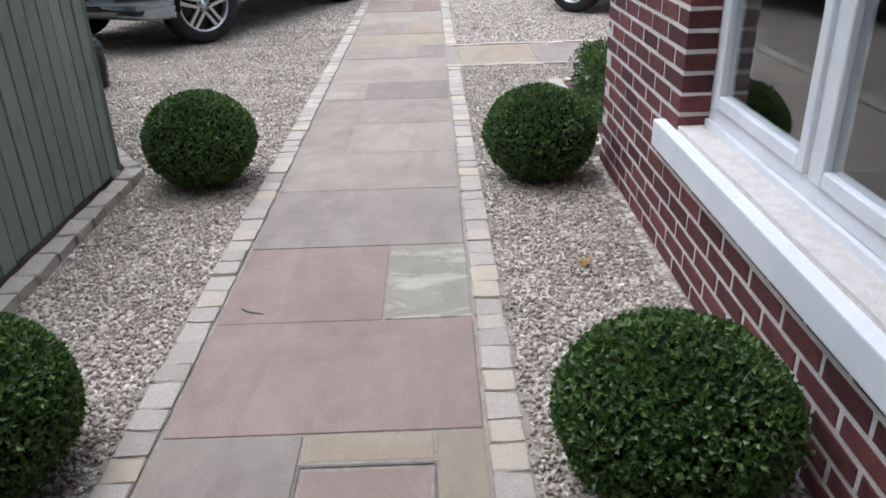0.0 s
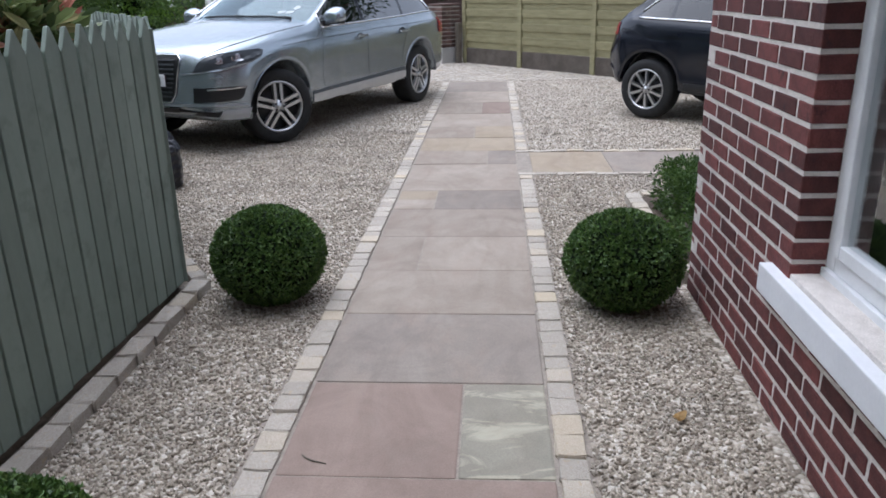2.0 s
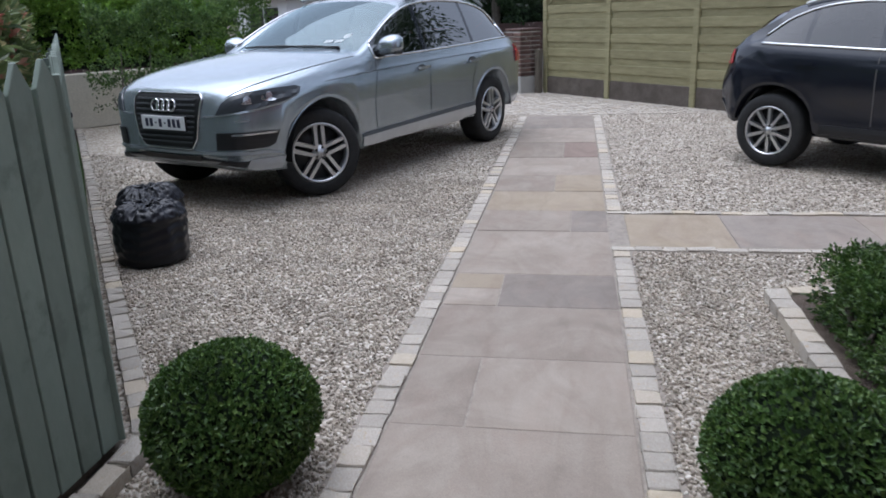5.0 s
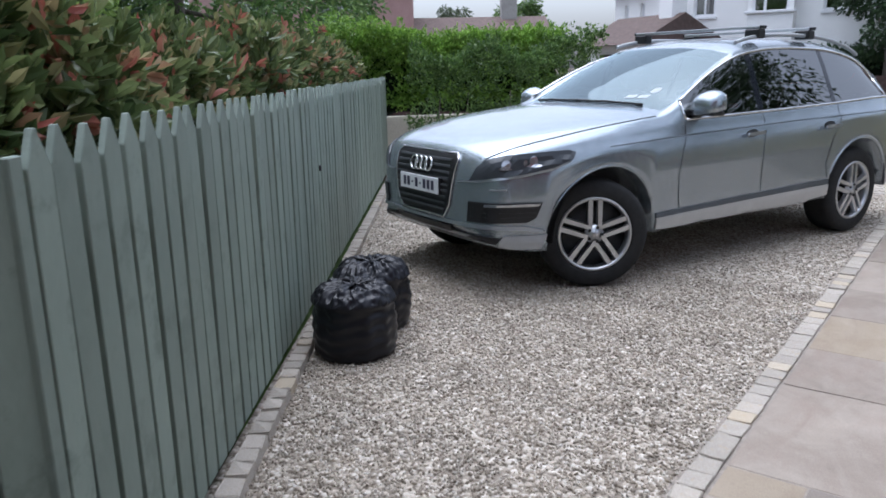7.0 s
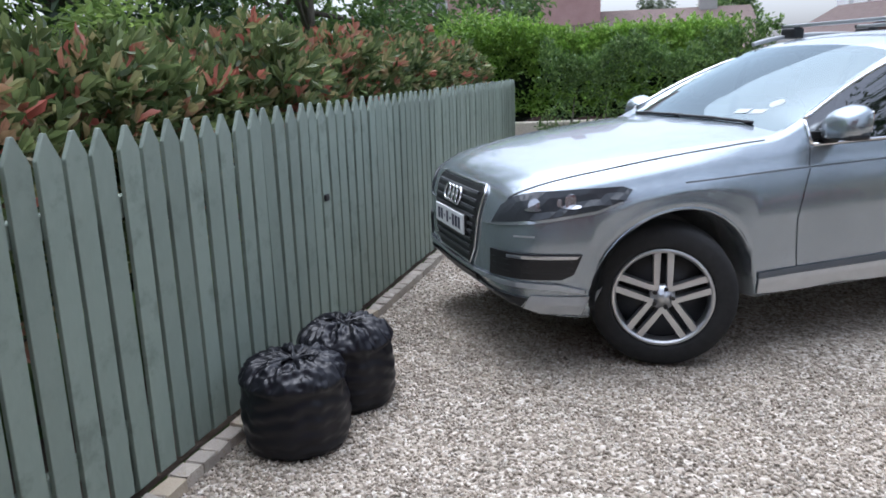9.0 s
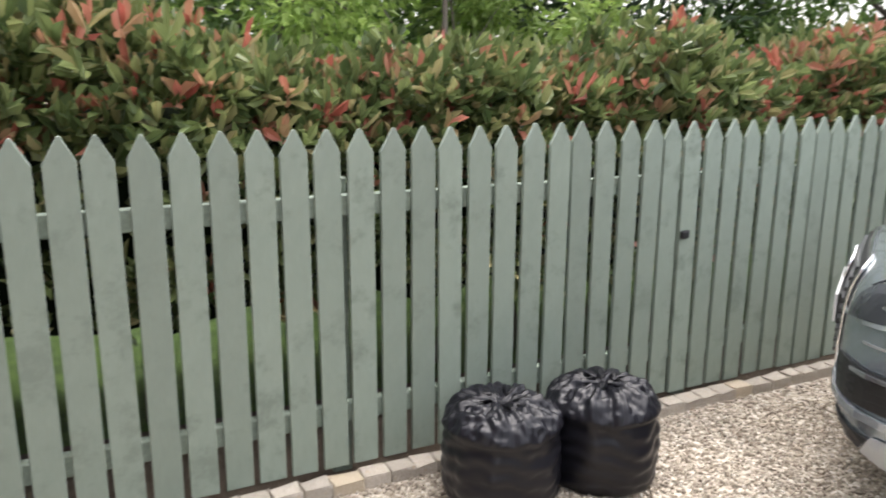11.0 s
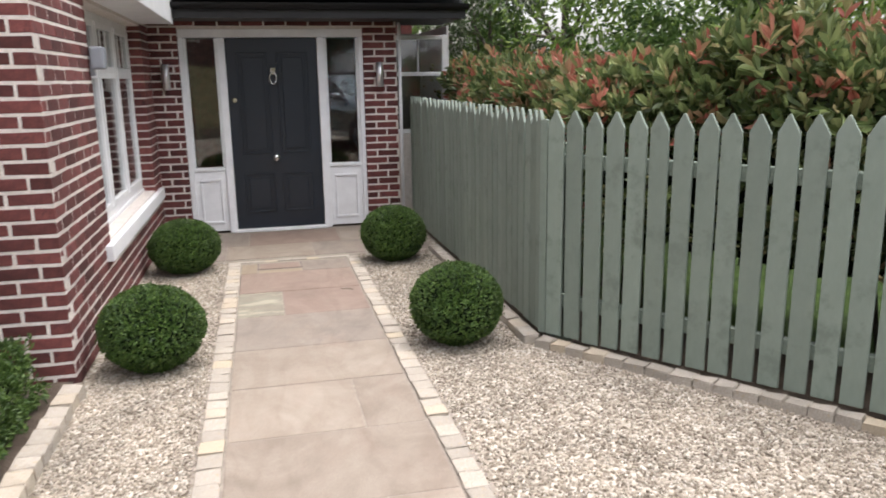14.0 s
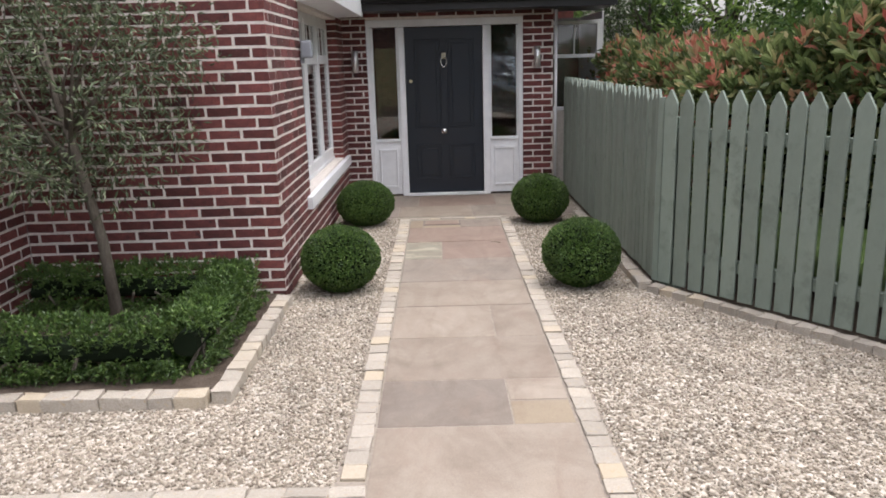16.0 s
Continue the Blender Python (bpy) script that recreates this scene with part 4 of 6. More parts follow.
        for _ in range(sub):
            bmesh.ops.subdivide_edges(bm, edges=[e for e in bm.edges if e.calc_length() > 0.04], cuts=1, use_grid_fill=True)
        bmesh.ops.triangulate(bm, faces=bm.faces[:])
        for v in bm.verts:
            o = s * v.co.x + Vector((0, 0, v.co.y)) + d * 4
            hit, nrm, _, _ = tree.ray_cast(o, -d)
            v.co = (hit + d * lift) if hit else (o - d * 3.9 + d * lift)
        bmesh.ops.recalc_face_normals(bm, faces=bm.faces[:])
        if sum((f.normal.dot(d) for f in bm.faces), 0.0) < 0:
            bmesh.ops.reverse_faces(bm, faces=bm.faces[:])
        ring = bmesh.ops.extrude_face_region(bm, geom=bm.faces[:])
        bmesh.ops.translate(bm, vec=d * thick, verts=[g for g in ring["geom"] if isinstance(g, bmesh.types.BMVert)])
        for f in bm.faces:
            f.smooth = False
        return part(nm, bm, mat, parent or car, label)

    return car, body, tree, decal


def wheel(car, x, y, z, r, rim_r, width, spokes, side, turn=0):
    """A tyre with rounded shoulders, a rim with double or single spokes and a hub."""
    m = pose(x, y, z, 0, 0, turn) @ (Matrix.Identity(4) if side > 0 else pose(0, 0, 0, 0, 0, 180))

    def lathe(prof, seg=48):
        bm = bmesh.new()
        rings = [[bm.verts.new((rr * math.cos(a), yy, rr * math.sin(a))) for a in [2 * math.pi * k / seg for k in range(seg)]] for rr, yy in prof]
        for u, v in zip(rings, rings[1:]):
            for k in range(seg):
                bm.faces.new((u[k], u[(k + 1) % seg], v[(k + 1) % seg], v[k])).smooth = True
        bmesh.ops.recalc_face_normals(bm, faces=bm.faces[:])
        return bm

    w = width
    hub = part("wheel", lathe([(0.0, -w * 0.45), (rim_r * 0.97, -w * 0.45), (rim_r * 0.97, -w * 0.30), (0.0, -w * 0.30)]), M["black_trim"], car)
    hub.matrix_basis = m
    part("tyre", lathe([(rim_r * 0.96, -0.03), (rim_r * 1.02, 0.0), (rim_r * 1.08, 0.006), (r * 0.90, 0.0), (r * 0.965, -0.012), (r * 0.993, -0.035), (r, -0.07), (r, -w * 0.75), (r * 0.97, -w * 0.95), (rim_r, -w)]), M["rubber"], hub)
    bm = lathe([(rim_r * 1.01, -0.012), (rim_r * 0.99, 0.004), (rim_r * 0.94, 0.002), (rim_r * 0.90, -0.02), (rim_r * 0.90, -w * 0.8)])
    n = len(spokes)
    for a, half, *aside in spokes:
        c = Matrix.Rotation(radians(a), 4, "Y") @ Matrix.Translation((0, 0, aside[0] if aside else 0))
        vs = [bm.verts.new(c @ Vector(p)) for p in ((0.04, 0.0, half * 0.9), (0.04, 0.0, -half * 0.9), (rim_r * 0.93, -0.006, -half * 1.15), (rim_r * 0.93, -0.006, half * 1.15),
                                                    (0.04, -0.035, half * 1.2), (0.04, -0.035, -half * 1.2), (rim_r * 0.93, -0.045, -half * 1.5), (rim_r * 0.93, -0.045, half * 1.5))]
        for q in ((0, 1, 2, 3), (1, 5, 6, 2), (3, 2, 6, 7), (0, 3, 7, 4), (5, 4, 7, 6)):
            bm.faces.new([vs[k] for k in q])
    hb = lathe([(0.0, 0.006), (0.028, 0.004), (0.032, -0.004), (0.062, -0.006), (0.068, -0.04)], 24)
    me = bpy.data.meshes.new("t")
    hb.to_mesh(me)
    hb.free()
    bm.from_mesh(me)
    bmesh.ops.recalc_face_normals(bm, faces=bm.faces[:])
    rim = part("rim", bm, M["alloy"], hub, "silver alloy rim")
    for k in range(5):
        a = 2 * math.pi * (k + 0.5) / 5
        bm = bmesh.new()
        bmesh.ops.create_cone(bm, cap_ends=True, segments=10, radius1=0.011, radius2=0.009, depth=0.02, matrix=pose(0.05 * math.cos(a), -0.004, 0.05 * math.sin(a), 90))
        part("wheel_bolt", bm, M["black_trim"], hub)


def sheet_glass(name, tint, ior=1.6, sheen=(1, 1, 1)):
    """A thin tinted pane: light passes straight through, and gloss follows the angle."""
    m, n, l, b = shader(name)
    clear, gloss, fr, ms = n.new("ShaderNodeBsdfTransparent"), n.new("ShaderNodeBsdfGlossy"), n.new("ShaderNodeFresnel"), n.new("ShaderNodeMixShader")
    clear.inputs["Color"].default_value = (*tint, 1)
    gloss.inputs["Roughness"].default_value = 0.02
    gloss.inputs["Color"].default_value = (*sheen, 1)
    fr.inputs["IOR"].default_value = ior
    l.new(fr.outputs["Fac"], ms.inputs["Fac"])
    l.new(clear.outputs["BSDF"], ms.inputs[1])
    l.new(gloss.outputs["BSDF"], ms.inputs[2])
    l.new(ms.outputs["Shader"], n["Material Output"].inputs["Surface"])
    return m


M["dark_glass"] = sheet_glass("dark_glass", (0.05, 0.06, 0.065), 1.7)
M["car_glass"] = sheet_glass("car_glass", (0.10, 0.12, 0.125), 2.7)
M["screen_glass"] = sheet_glass("windscreen_glass", (0.34, 0.40, 0.42), 2.1, (0.80, 0.95, 1.0))
M["alloy"] = plain("alloy", (0.55, 0.56, 0.57), 0.3, 0.9)
M["lamp_glass"] = plain("lamp_glass", (0.045, 0.050, 0.056), 0.05, 0.0, 0.35)
M["reflector"] = plain("reflector", (0.48, 0.49, 0.51), 0.18, 0.85)
M["plate_white"] = plain("number_plate", (0.75, 0.76, 0.76), 0.4)
M["ink"] = plain("ink", (0.03, 0.03, 0.06), 0.5)
M["skid"] = plain("skid_metal", (0.36, 0.37, 0.37), 0.45, 0.4)
M["sill_trim"] = plain("sill_trim", (0.50, 0.50, 0.48), 0.4, 0.3)
M["red_lamp"] = plain("red_lamp", (0.35, 0.015, 0.02), 0.1, 0, 0.8)

SUV = dict(
    front=0.86, rear=-4.06, half=0.985, hub=0.375, arch=0.462, wheels=(0.0, -3.0), swell=0.022, bow=0.13,
    marks=[-0.56, -1.45, -0.80, -1.63, -1.70, -2.60, -2.66, -3.44],
    plan=[(0.86, 0.40), (0.85, 0.52), (0.821, 0.64), (0.756, 0.755), (0.617, 0.855), (0.443, 0.925), (0.2, 0.97), (0.0, 0.985), (-0.5, 0.985), (-1.5, 0.985), (-3.0, 0.99), (-3.4, 0.975), (-3.75, 0.925), (-3.95, 0.85), (-4.03, 0.74), (-4.06, 0.60)],
    top=[(0.86, 0.64), (0.853, 0.76), (0.83, 0.87), (0.791, 0.94), (0.738, 0.98), (0.574, 1.04), (0.3, 1.10), (0.0, 1.148), (-0.3, 1.182), (-0.52, 1.20), (-0.58, 1.215), (-0.8, 1.33), (-1.1, 1.475), (-1.4, 1.60), (-1.55, 1.645), (-1.8, 1.685), (-2.2, 1.705), (-2.7, 1.69), (-3.2, 1.64), (-3.5, 1.585), (-3.62, 1.50), (-3.78, 1.25), (-3.9, 1.10), (-4.0, 0.98), (-4.06, 0.85)],
    belt=[(0.86, 0.61), (0.85, 0.72), (0.825, 0.80), (0.782, 0.865), (0.73, 0.905), (0.574, 0.958), (0.3, 1.005), (0.0, 1.04), (-0.4, 1.075), (-0.8, 1.10), (-1.6, 1.118), (-2.6, 1.145), (-3.3, 1.172), (-3.6, 1.155), (-3.85, 1.05), (-4.06, 0.80)],
    edge=[(0.86, 0.62), (0.85, 0.74), (0.825, 0.825), (0.782, 0.89), (0.73, 0.93), (0.574, 0.988), (0.3, 1.04), (0.0, 1.082), (-0.4, 1.122), (-0.62, 1.145), (-0.8, 1.225), (-1.1, 1.375), (-1.4, 1.495), (-1.6, 1.55), (-1.9, 1.588), (-2.3, 1.595), (-2.8, 1.57), (-3.15, 1.505), (-3.35, 1.41), (-3.5, 1.28), (-3.62, 1.19), (-3.78, 1.12), (-3.9, 1.04), (-4.06, 0.82)],
    edge_plan=[(0.86, 0.34), (0.85, 0.44), (0.825, 0.54), (0.782, 0.61), (0.73, 0.66), (0.574, 0.75), (0.3, 0.82), (0.0, 0.85), (-0.4, 0.868), (-0.62, 0.865), (-0.8, 0.84), (-1.1, 0.79), (-1.4, 0.75), (-1.9, 0.725), (-2.6, 0.715), (-3.2, 0.715), (-3.5, 0.755), (-3.65, 0.79), (-3.9, 0.74), (-4.06, 0.52)],
    low=[(0.86, 0.46), (0.834, 0.42), (0.782, 0.37), (0.66, 0.33), (0.487, 0.315), (-0.5, 0.33), (-2.5, 0.355), (-3.4, 0.38), (-3.8, 0.42), (-4.06, 0.55)],
    crease=[(0.86, 0.56), (0.85, 0.64), (0.825, 0.70), (0.782, 0.76), (0.704, 0.815), (0.487, 0.885), (0.2, 0.945), (-0.3, 0.985), (-0.8, 1.005), (-2.0, 1.035), (-3.0, 1.065), (-3.6, 1.06), (-3.85, 0.96), (-4.06, 0.72)],
    windscreen=(-0.56, -1.45), rear_window=(-3.58, -3.8), side_windows=[(-0.80, -1.63), (-1.70, -2.60), (-2.66, -3.44)],
)
STEER = -28


def silver_suv():
    f = Vector((-0.369, -0.9294, 0))
    left = Vector((0.9294, -0.369, 0))
    o = Vector((-1.91, 7.95, 0)) - left * 0.895 - f * 0.045
    m = Matrix.Translation(o) @ Matrix.Rotation(math.atan2(f.y, f.x), 4, "Z")
    car, body, tree, decal = build_car("car", m, SUV, M["silver"], "silver-grey four-wheel-drive estate car with roof bars on gravel")
    five = [(270 + 72 * k, 0.0145, d) for k in range(5) for d in (-0.033, 0.033)]
    swing = Matrix.Rotation(radians(STEER), 3, "Z")
    xs, grid = car_body(SUV)
    for s in (1, -1):
        p = Vector((0, s * 0.80, 0)) + swing @ Vector((0, s * 0.125, 0))
        wheel(car, p.x, p.y, 0.375, 0.375, 0.256, 0.255, five, s, STEER)
        wheel(car, -3.0, s * 0.935, 0.375, 0.375, 0.256, 0.255, five, s)
        for xw in SUV["wheels"]:
            # black liner of the wheel arch, and its rolled lip
            bm = bmesh.new()
            arcs = [[bm.verts.new((xw + 0.470 * math.cos(a), s * y_, 0.375 + 0.470 * math.sin(a))) for a in [math.pi * k / 20 for k in range(21)]] for y_ in (0.955, 0.55)]
            for k in range(20):
                bm.faces.new((arcs[0][k], arcs[0][k + 1], arcs[1][k + 1], arcs[1][k])).smooth = True
            bm.faces.new(arcs[1])
            bmesh.ops.solidify(bm, geom=bm.faces[:], thickness=0.006)
            part("arch_liner", bm, M["black_trim"], car, "black wheel arch liner")
            rim_pts = [(x, s * (sec[2].y + 0.004), sec[2].z + 0.006) for x, sec in zip(xs, grid) if abs(x - xw) < 0.460]
            bm = bmesh.new()
            tube(bm, rim_pts, 0.010, 6)
            part("arch_lip", bm, M["silver"], car)
        lamp = decal("headlight", [(-0.21, 0.775), (-0.155, 0.865), (-0.085, 0.915), (0.04, 0.944), (0.26, 0.960), (0.43, 0.966), (0.472, 0.948), (0.455, 0.905), (0.34, 0.858), (0.12, 0.820), (-0.08, 0.795)], 45, M["lamp_glass"], "dark glass headlight", side=s)
        for cx, cz, w_, h_ in ((0.045, 0.885, 0.030, 0.030), (0.04, 0.860, 0.042, 0.010), (0.215, 0.905, 0.026, 0.034), (0.22, 0.878, 0.050, 0.010), (0.165, 0.895, 0.012, 0.02)):
            decal("reflector", [(cx + w_ * math.cos(t_), cz + h_ * math.sin(t_)) for t_ in [k * math.pi / 6 for k in range(12)]], 45, M["reflector"], lift=0.0145, thick=0.003, side=s, parent=lamp, sub=1)
        decal("lamp_frame", [(-0.30, 0.765), (-0.20, 0.778), (-0.08, 0.793), (0.12, 0.818), (0.32, 0.855), (0.44, 0.90), (0.45, 0.89), (0.33, 0.842), (0.12, 0.803), (-0.08, 0.778), (-0.30, 0.755)], 45, M["lip_paint"], "bright body lip under the headlight", side=s, lift=0.004, thick=0.008, sub=2)
        decal("fog_grille", [(-0.225, 0.505), (0.18, 0.512), (0.235, 0.54), (0.275, 0.640), (-0.215, 0.640)], 45, M["black_trim"], "black lower air intake", side=s)
        for z_ in (0.535, 0.565, 0.595):
            decal("intake_slat", [(-0.20, z_), (0.23, z_ + 0.004), (0.23, z_ + 0.012), (-0.20, z_ + 0.008)], 45, M["black_trim"], lift=0.014, thick=0.004, side=s, sub=2)
        decal("fog_lamp", [(-0.10, 0.613), (0.25, 0.618), (0.266, 0.636), (-0.10, 0.630)], 45, M["reflector"], lift=0.014, side=s, sub=2)
        decal("bumper_trim", [(-0.02, 0.335), (0.36, 0.335), (0.40, 0.43), (0.03, 0.425)], 45, M["skid"], "pale metal bumper trim", side=s)
        decal("valance", [(-0.60, 0.412), (-0.02, 0.366), (0.02, 0.412), (-0.60, 0.440)], 45, M["black_trim"], "black lower valance", side=s)
        decal("chin_strip", [(-0.60, 0.392), (-0.24, 0.388), (-0.20, 0.412), (-0.60, 0.414)], 45, M["skid"], side=s, lift=0.016, sub=2)
        decal("bumper_lip", [(-0.62, 0.462), (-0.25, 0.470), (0.16, 0.462), (0.33, 0.440), (0.33, 0.452), (0.16, 0.488), (-0.25, 0.496), (-0.62, 0.482)], 45, M["lip_paint"], "body-coloured lip of the bumper", side=s, lift=0.006, thick=0.016, sub=2)
        decal("washer_cap", [(-0.06, 0.720), (0.05, 0.722), (0.05, 0.730), (-0.06, 0.728)], 45, M["skid"], side=s, lift=0.001, thick=0.003, sub=1)
        bm = bmesh.new()
        bmesh.ops.create_cone(bm, cap_ends=True, segments=20, radius1=0.048, radius2=0.042, depth=0.05, matrix=pose(0.735, s * 0.57, 0.385, 0, 90, 45 * s))
        part("driving_lamp", bm, M["lamp_glass"], car, "round dark lamp under the bumper")
        # thin dark strip: shading of the shoulder crease, painted on
        decal("waist_line", [(0.02, 0.968), (0.62, 0.994), (2.0, 1.034), (3.5, 1.062), (3.5, 1.057), (2.0, 1.029), (0.62, 0.989), (0.02, 0.963)], 90, M["seam_and_shade"], side=s, lift=0.001, thick=0.001, sub=3)
        decal("sill_trim", [(0.47, 0.325), (2.54, 0.355), (2.54, 0.475), (0.47, 0.43)], 90, M["sill_trim"], "pale sill trim", side=s)
        decal("rub_strip", [(0.47, 0.432), (2.54, 0.477), (2.54, 0.520), (0.47, 0.462)], 90, M["rub_trim"], "dark rubbing strip", side=s, lift=0.004)
        for a in (1.50, 2.50):
            # flat dark oval in place of the shade in the handle recess
            cup = decal("handle_cup", [(a + 0.075 * math.cos(t_), 0.965 + 0.012 * (a - 1.5) + 0.030 * math.sin(t_)) for t_ in [k * math.pi / 8 for k in range(16)]], 90, M["seam_and_shade"], side=s, lift=0.001, thick=0.002, sub=2)
            decal("door_handle", [(a - 0.10, 0.958), (a - 0.085, 0.950), (a + 0.09, 0.955), (a + 0.10, 0.965), (a + 0.095, 0.983), (a - 0.09, 0.976)], 90, M["lip_paint"], side=s, lift=0.03, thick=0.014, sub=2)
        for pts in ([(0.72, 0.47), (0.70, 0.72), (0.74, 0.95), (0.78, 1.09)], [(1.66, 0.49), (1.655, 0.80), (1.665, 1.115)], [(2.53, 0.53), (2.50, 0.66), (2.56, 0.86), (2.64, 0.98), (2.66, 1.14)]):
            decal("door_gap", [(a, z) for a, z in pts] + [(a + 0.006, z) for a, z in pts[::-1]], 90, M["seam_and_shade"], side=s, lift=0.001, thick=0.001, sub=3)
        decal("tail_lamp", [(3.68, 0.88), (3.93, 0.88), (3.90, 1.10), (3.62, 1.08)], 90, M["red_lamp"], "red tail lamp", side=s)
        # chrome line round the side windows
        def frame_line(pts, r_=0.0105):
            bm = bmesh.new()
            tube(bm, pts, r_, 6)
            part("window_trim", bm, M["chrome"], car, "chrome window trim")
        side = [(x, sec) for x, sec in zip(xs, grid) if -3.445 < x < -0.79]
        frame_line([(x, s * (sec[12].y + 0.004), sec[12].z + 0.004) for x, sec in side])
        frame_line([(x, s * (sec[9].y + 0.006), sec[9].z) for x, sec in side])
        for x, sec in (side[0], side[-1]):
            frame_line([(x, s * (sec[j].y + 0.005), sec[j].z) for j in (9, 10, 11, 12)])
        rail = [(x, s * (sec[13].y * 0.985), sec[13].z + 0.030 + 0.035 * math.sin(math.pi * min(1, max(0, (-1.60 - x) / 1.75))) ** 0.35) for x, sec in zip(xs, grid) if -3.35 < x < -1.60]
        bm = bmesh.new()
        tube(bm, rail, 0.016, 8)
        part("roof_rail", bm, M["skid"], car, "silver roof rail")
        bm = bmesh.new()
        tube(bm, [(x, s * (sec[12].y * 0.995), sec[12].z + 0.003) for x, sec in zip(xs, grid) if -0.56 < x < 0.78], 0.0035, 5)
        part("bonnet_gap", bm, M["seam_and_shade"], car)
        # door mirror: domed cap over a dark foot
        bm = bmesh.new()
        bmesh.ops.create_icosphere(bm, subdivisions=3, radius=1)
        for v in bm.verts:
            c = v.co
            sq = lambda q: math.copysign(abs(q) ** 0.66, q)
            v.co = Vector((sq(c.x) * (0.12 if c.x > 0 else 0.045), sq(c.y) * 0.125, sq(c.z) * (0.10 if c.z > 0 else 0.055)))
            v.co.z -= 0.25 * max(0.0, v.co.x) + 0.18 * max(0.0, -s * v.co.y)
        bmesh.ops.transform(bm, matrix=pose(-0.955, s * 0.985, 1.205), verts=bm.verts[:])
        for f_ in bm.faces:
            f_.smooth = True
        mir = part("door_mirror", bm, M["silver"], car, "silver door mirror cap")
        part("mirror_arm", box(-0.97, -0.87, s * 0.84, s * 0.94, 1.115, 1.145, 0.01), M["black_trim"], mir)
        part("mirror_foot", box(-0.985, -0.86, s * 0.88, s * 1.09, 1.128, 1.156, 0.012, 2), M["black_trim"], mir)
        part("mirror_glass", box(-1.006, -0.998, s * 0.89, s * 1.08, 1.165, 1.27, 0.003), M["chrome"], mir)
        part("sail_panel", box(-0.92, -0.80, s * 0.868, s * 0.885, 1.10, 1.17, 0.006), M["black_trim"], mir)
    for x, z in ((-1.93, 1.752), (-2.60, 1.745)):
        bar = part("roof_bar", box(x - 0.038, x + 0.038, -0.66, 0.66, z, z + 0.022, 0.009, 2), M["alloy"], car, "aluminium roof bar")
        for s in (1, -1):
            part("bar_foot", box(x - 0.048, x + 0.048, s * 0.53, s * 0.665, z - 0.075, z - 0.001, 0.018, 3), M["black_trim"], bar)
            part("bar_cap", box(x - 0.04, x + 0.04, s * 0.662, s * 0.675, z - 0.002, z + 0.024, 0.004), M["black_trim"], bar)
    gr = decal("grille", [(-0.35, 0.925), (0.35, 0.925), (0.385, 0.90), (0.375, 0.80), (0.335, 0.60), (0.27, 0.515), (-0.27, 0.515), (-0.335, 0.60), (-0.375, 0.80), (-0.385, 0.90)], 0, M["black_trim"], "black radiator grille", lift=0.008)
    for k in range(9):
        z = 0.885 - 0.042 * k
        half = 0.345 if z > 0.72 else 0.345 - (0.72 - z) * 0.28
        decal("grille_slat", [(-half, z), (half, z), (half, z + 0.014), (-half, z + 0.014)], 0, M["slat"], lift=0.018, thick=0.010, parent=gr, sub=2)
    bm = bmesh.new()
    out = [(-0.36, 0.935), (0.36, 0.935), (0.40, 0.90), (0.388, 0.80), (0.345, 0.59), (0.275, 0.50), (-0.275, 0.50), (-0.345, 0.59), (-0.388, 0.80), (-0.40, 0.90), (-0.36, 0.935)]
    fine = []
    for (a, z), (b, w) in zip(out, out[1:]):
        for t in range(6):
            y, zz = a + (b - a) * t / 6, z + (w - z) * t / 6
            hit, *_ = tree.ray_cast(Vector((4, y, zz)), Vector((-1, 0, 0)))
            if hit:
                fine.append((hit.x + 0.010, y, zz))
    tube(bm, fine + fine[:1], 0.007, 6)
    part("grille_frame", bm, M["chrome"], gr, "thin chrome grille frame")
    hit, *_ = tree.ray_cast(Vector((4, 0, 0.845)), Vector((-1, 0, 0)))
    badge = bmesh.new()
    for k in range(4):
        cy = -0.096 + 0.064 * k
        ring = [(hit.x + 0.036 - 0.25 * 0.045 * math.sin(a), cy + 0.045 * math.cos(a), 0.845 + 0.045 * math.sin(a)) for a in [2 * math.pi * i / 20 for i in range(21)]]
        tube(badge, ring, 0.0085, 6)
    part("badge", badge, M["chrome"], gr, "chrome badge")
    px = 0.893
    plate = part("number_plate", box(px, px + 0.010, -0.255, 0.255, 0.652, 0.762, 0.002), M["plate_white"], car, "white number plate")
    part("plate_holder", box(px - 0.035, px - 0.001, -0.262, 0.262, 0.645, 0.769, 0.006), M["black_trim"], plate)
    bm = bmesh.new()
    for k in range(8):
        y = -0.205 + 0.054 * k
        if k not in (2, 4):
            add_box(bm, px + 0.0105, px + 0.0125, y, y + 0.034, 0.675, 0.74)
        else:
            add_box(bm, px + 0.0105, px + 0.0125, y + 0.006, y + 0.028, 0.70, 0.712)
    part("plate_marks", bm, M["ink"], plate)
    decal("intake", [(-0.34, 0.405), (0.34, 0.405), (0.36, 0.45), (-0.36, 0.45)], 0, M["black_trim"], lift=0.012)
    # paper discs behind the windscreen
    for cy, cz, w_, h_ in ((0.565, 1.300, 0.032, 0.019),):
        decal("windscreen_sticker", [(cy + w_ * math.cos(t_), cz + h_ * math.sin(t_)) for t_ in [k * math.pi / 8 for k in range(16)]], 0, M["paper"], "round white windscreen sticker", lift=0.002, thick=0.001, sub=1)
    for a in (0.40, 0.495):
        decal("windscreen_sticker", [(a, 1.245), (a + 0.075, 1.248), (a + 0.075, 1.270), (a, 1.267)], 0, M["paper"], lift=0.002, thick=0.001, sub=1)
    for s, y0 in ((1, 0.62), (-1, 0.05)):
        bm = bmesh.new()
        pts = []
        for k in range(9):
            y = y0 - 0.075 * k
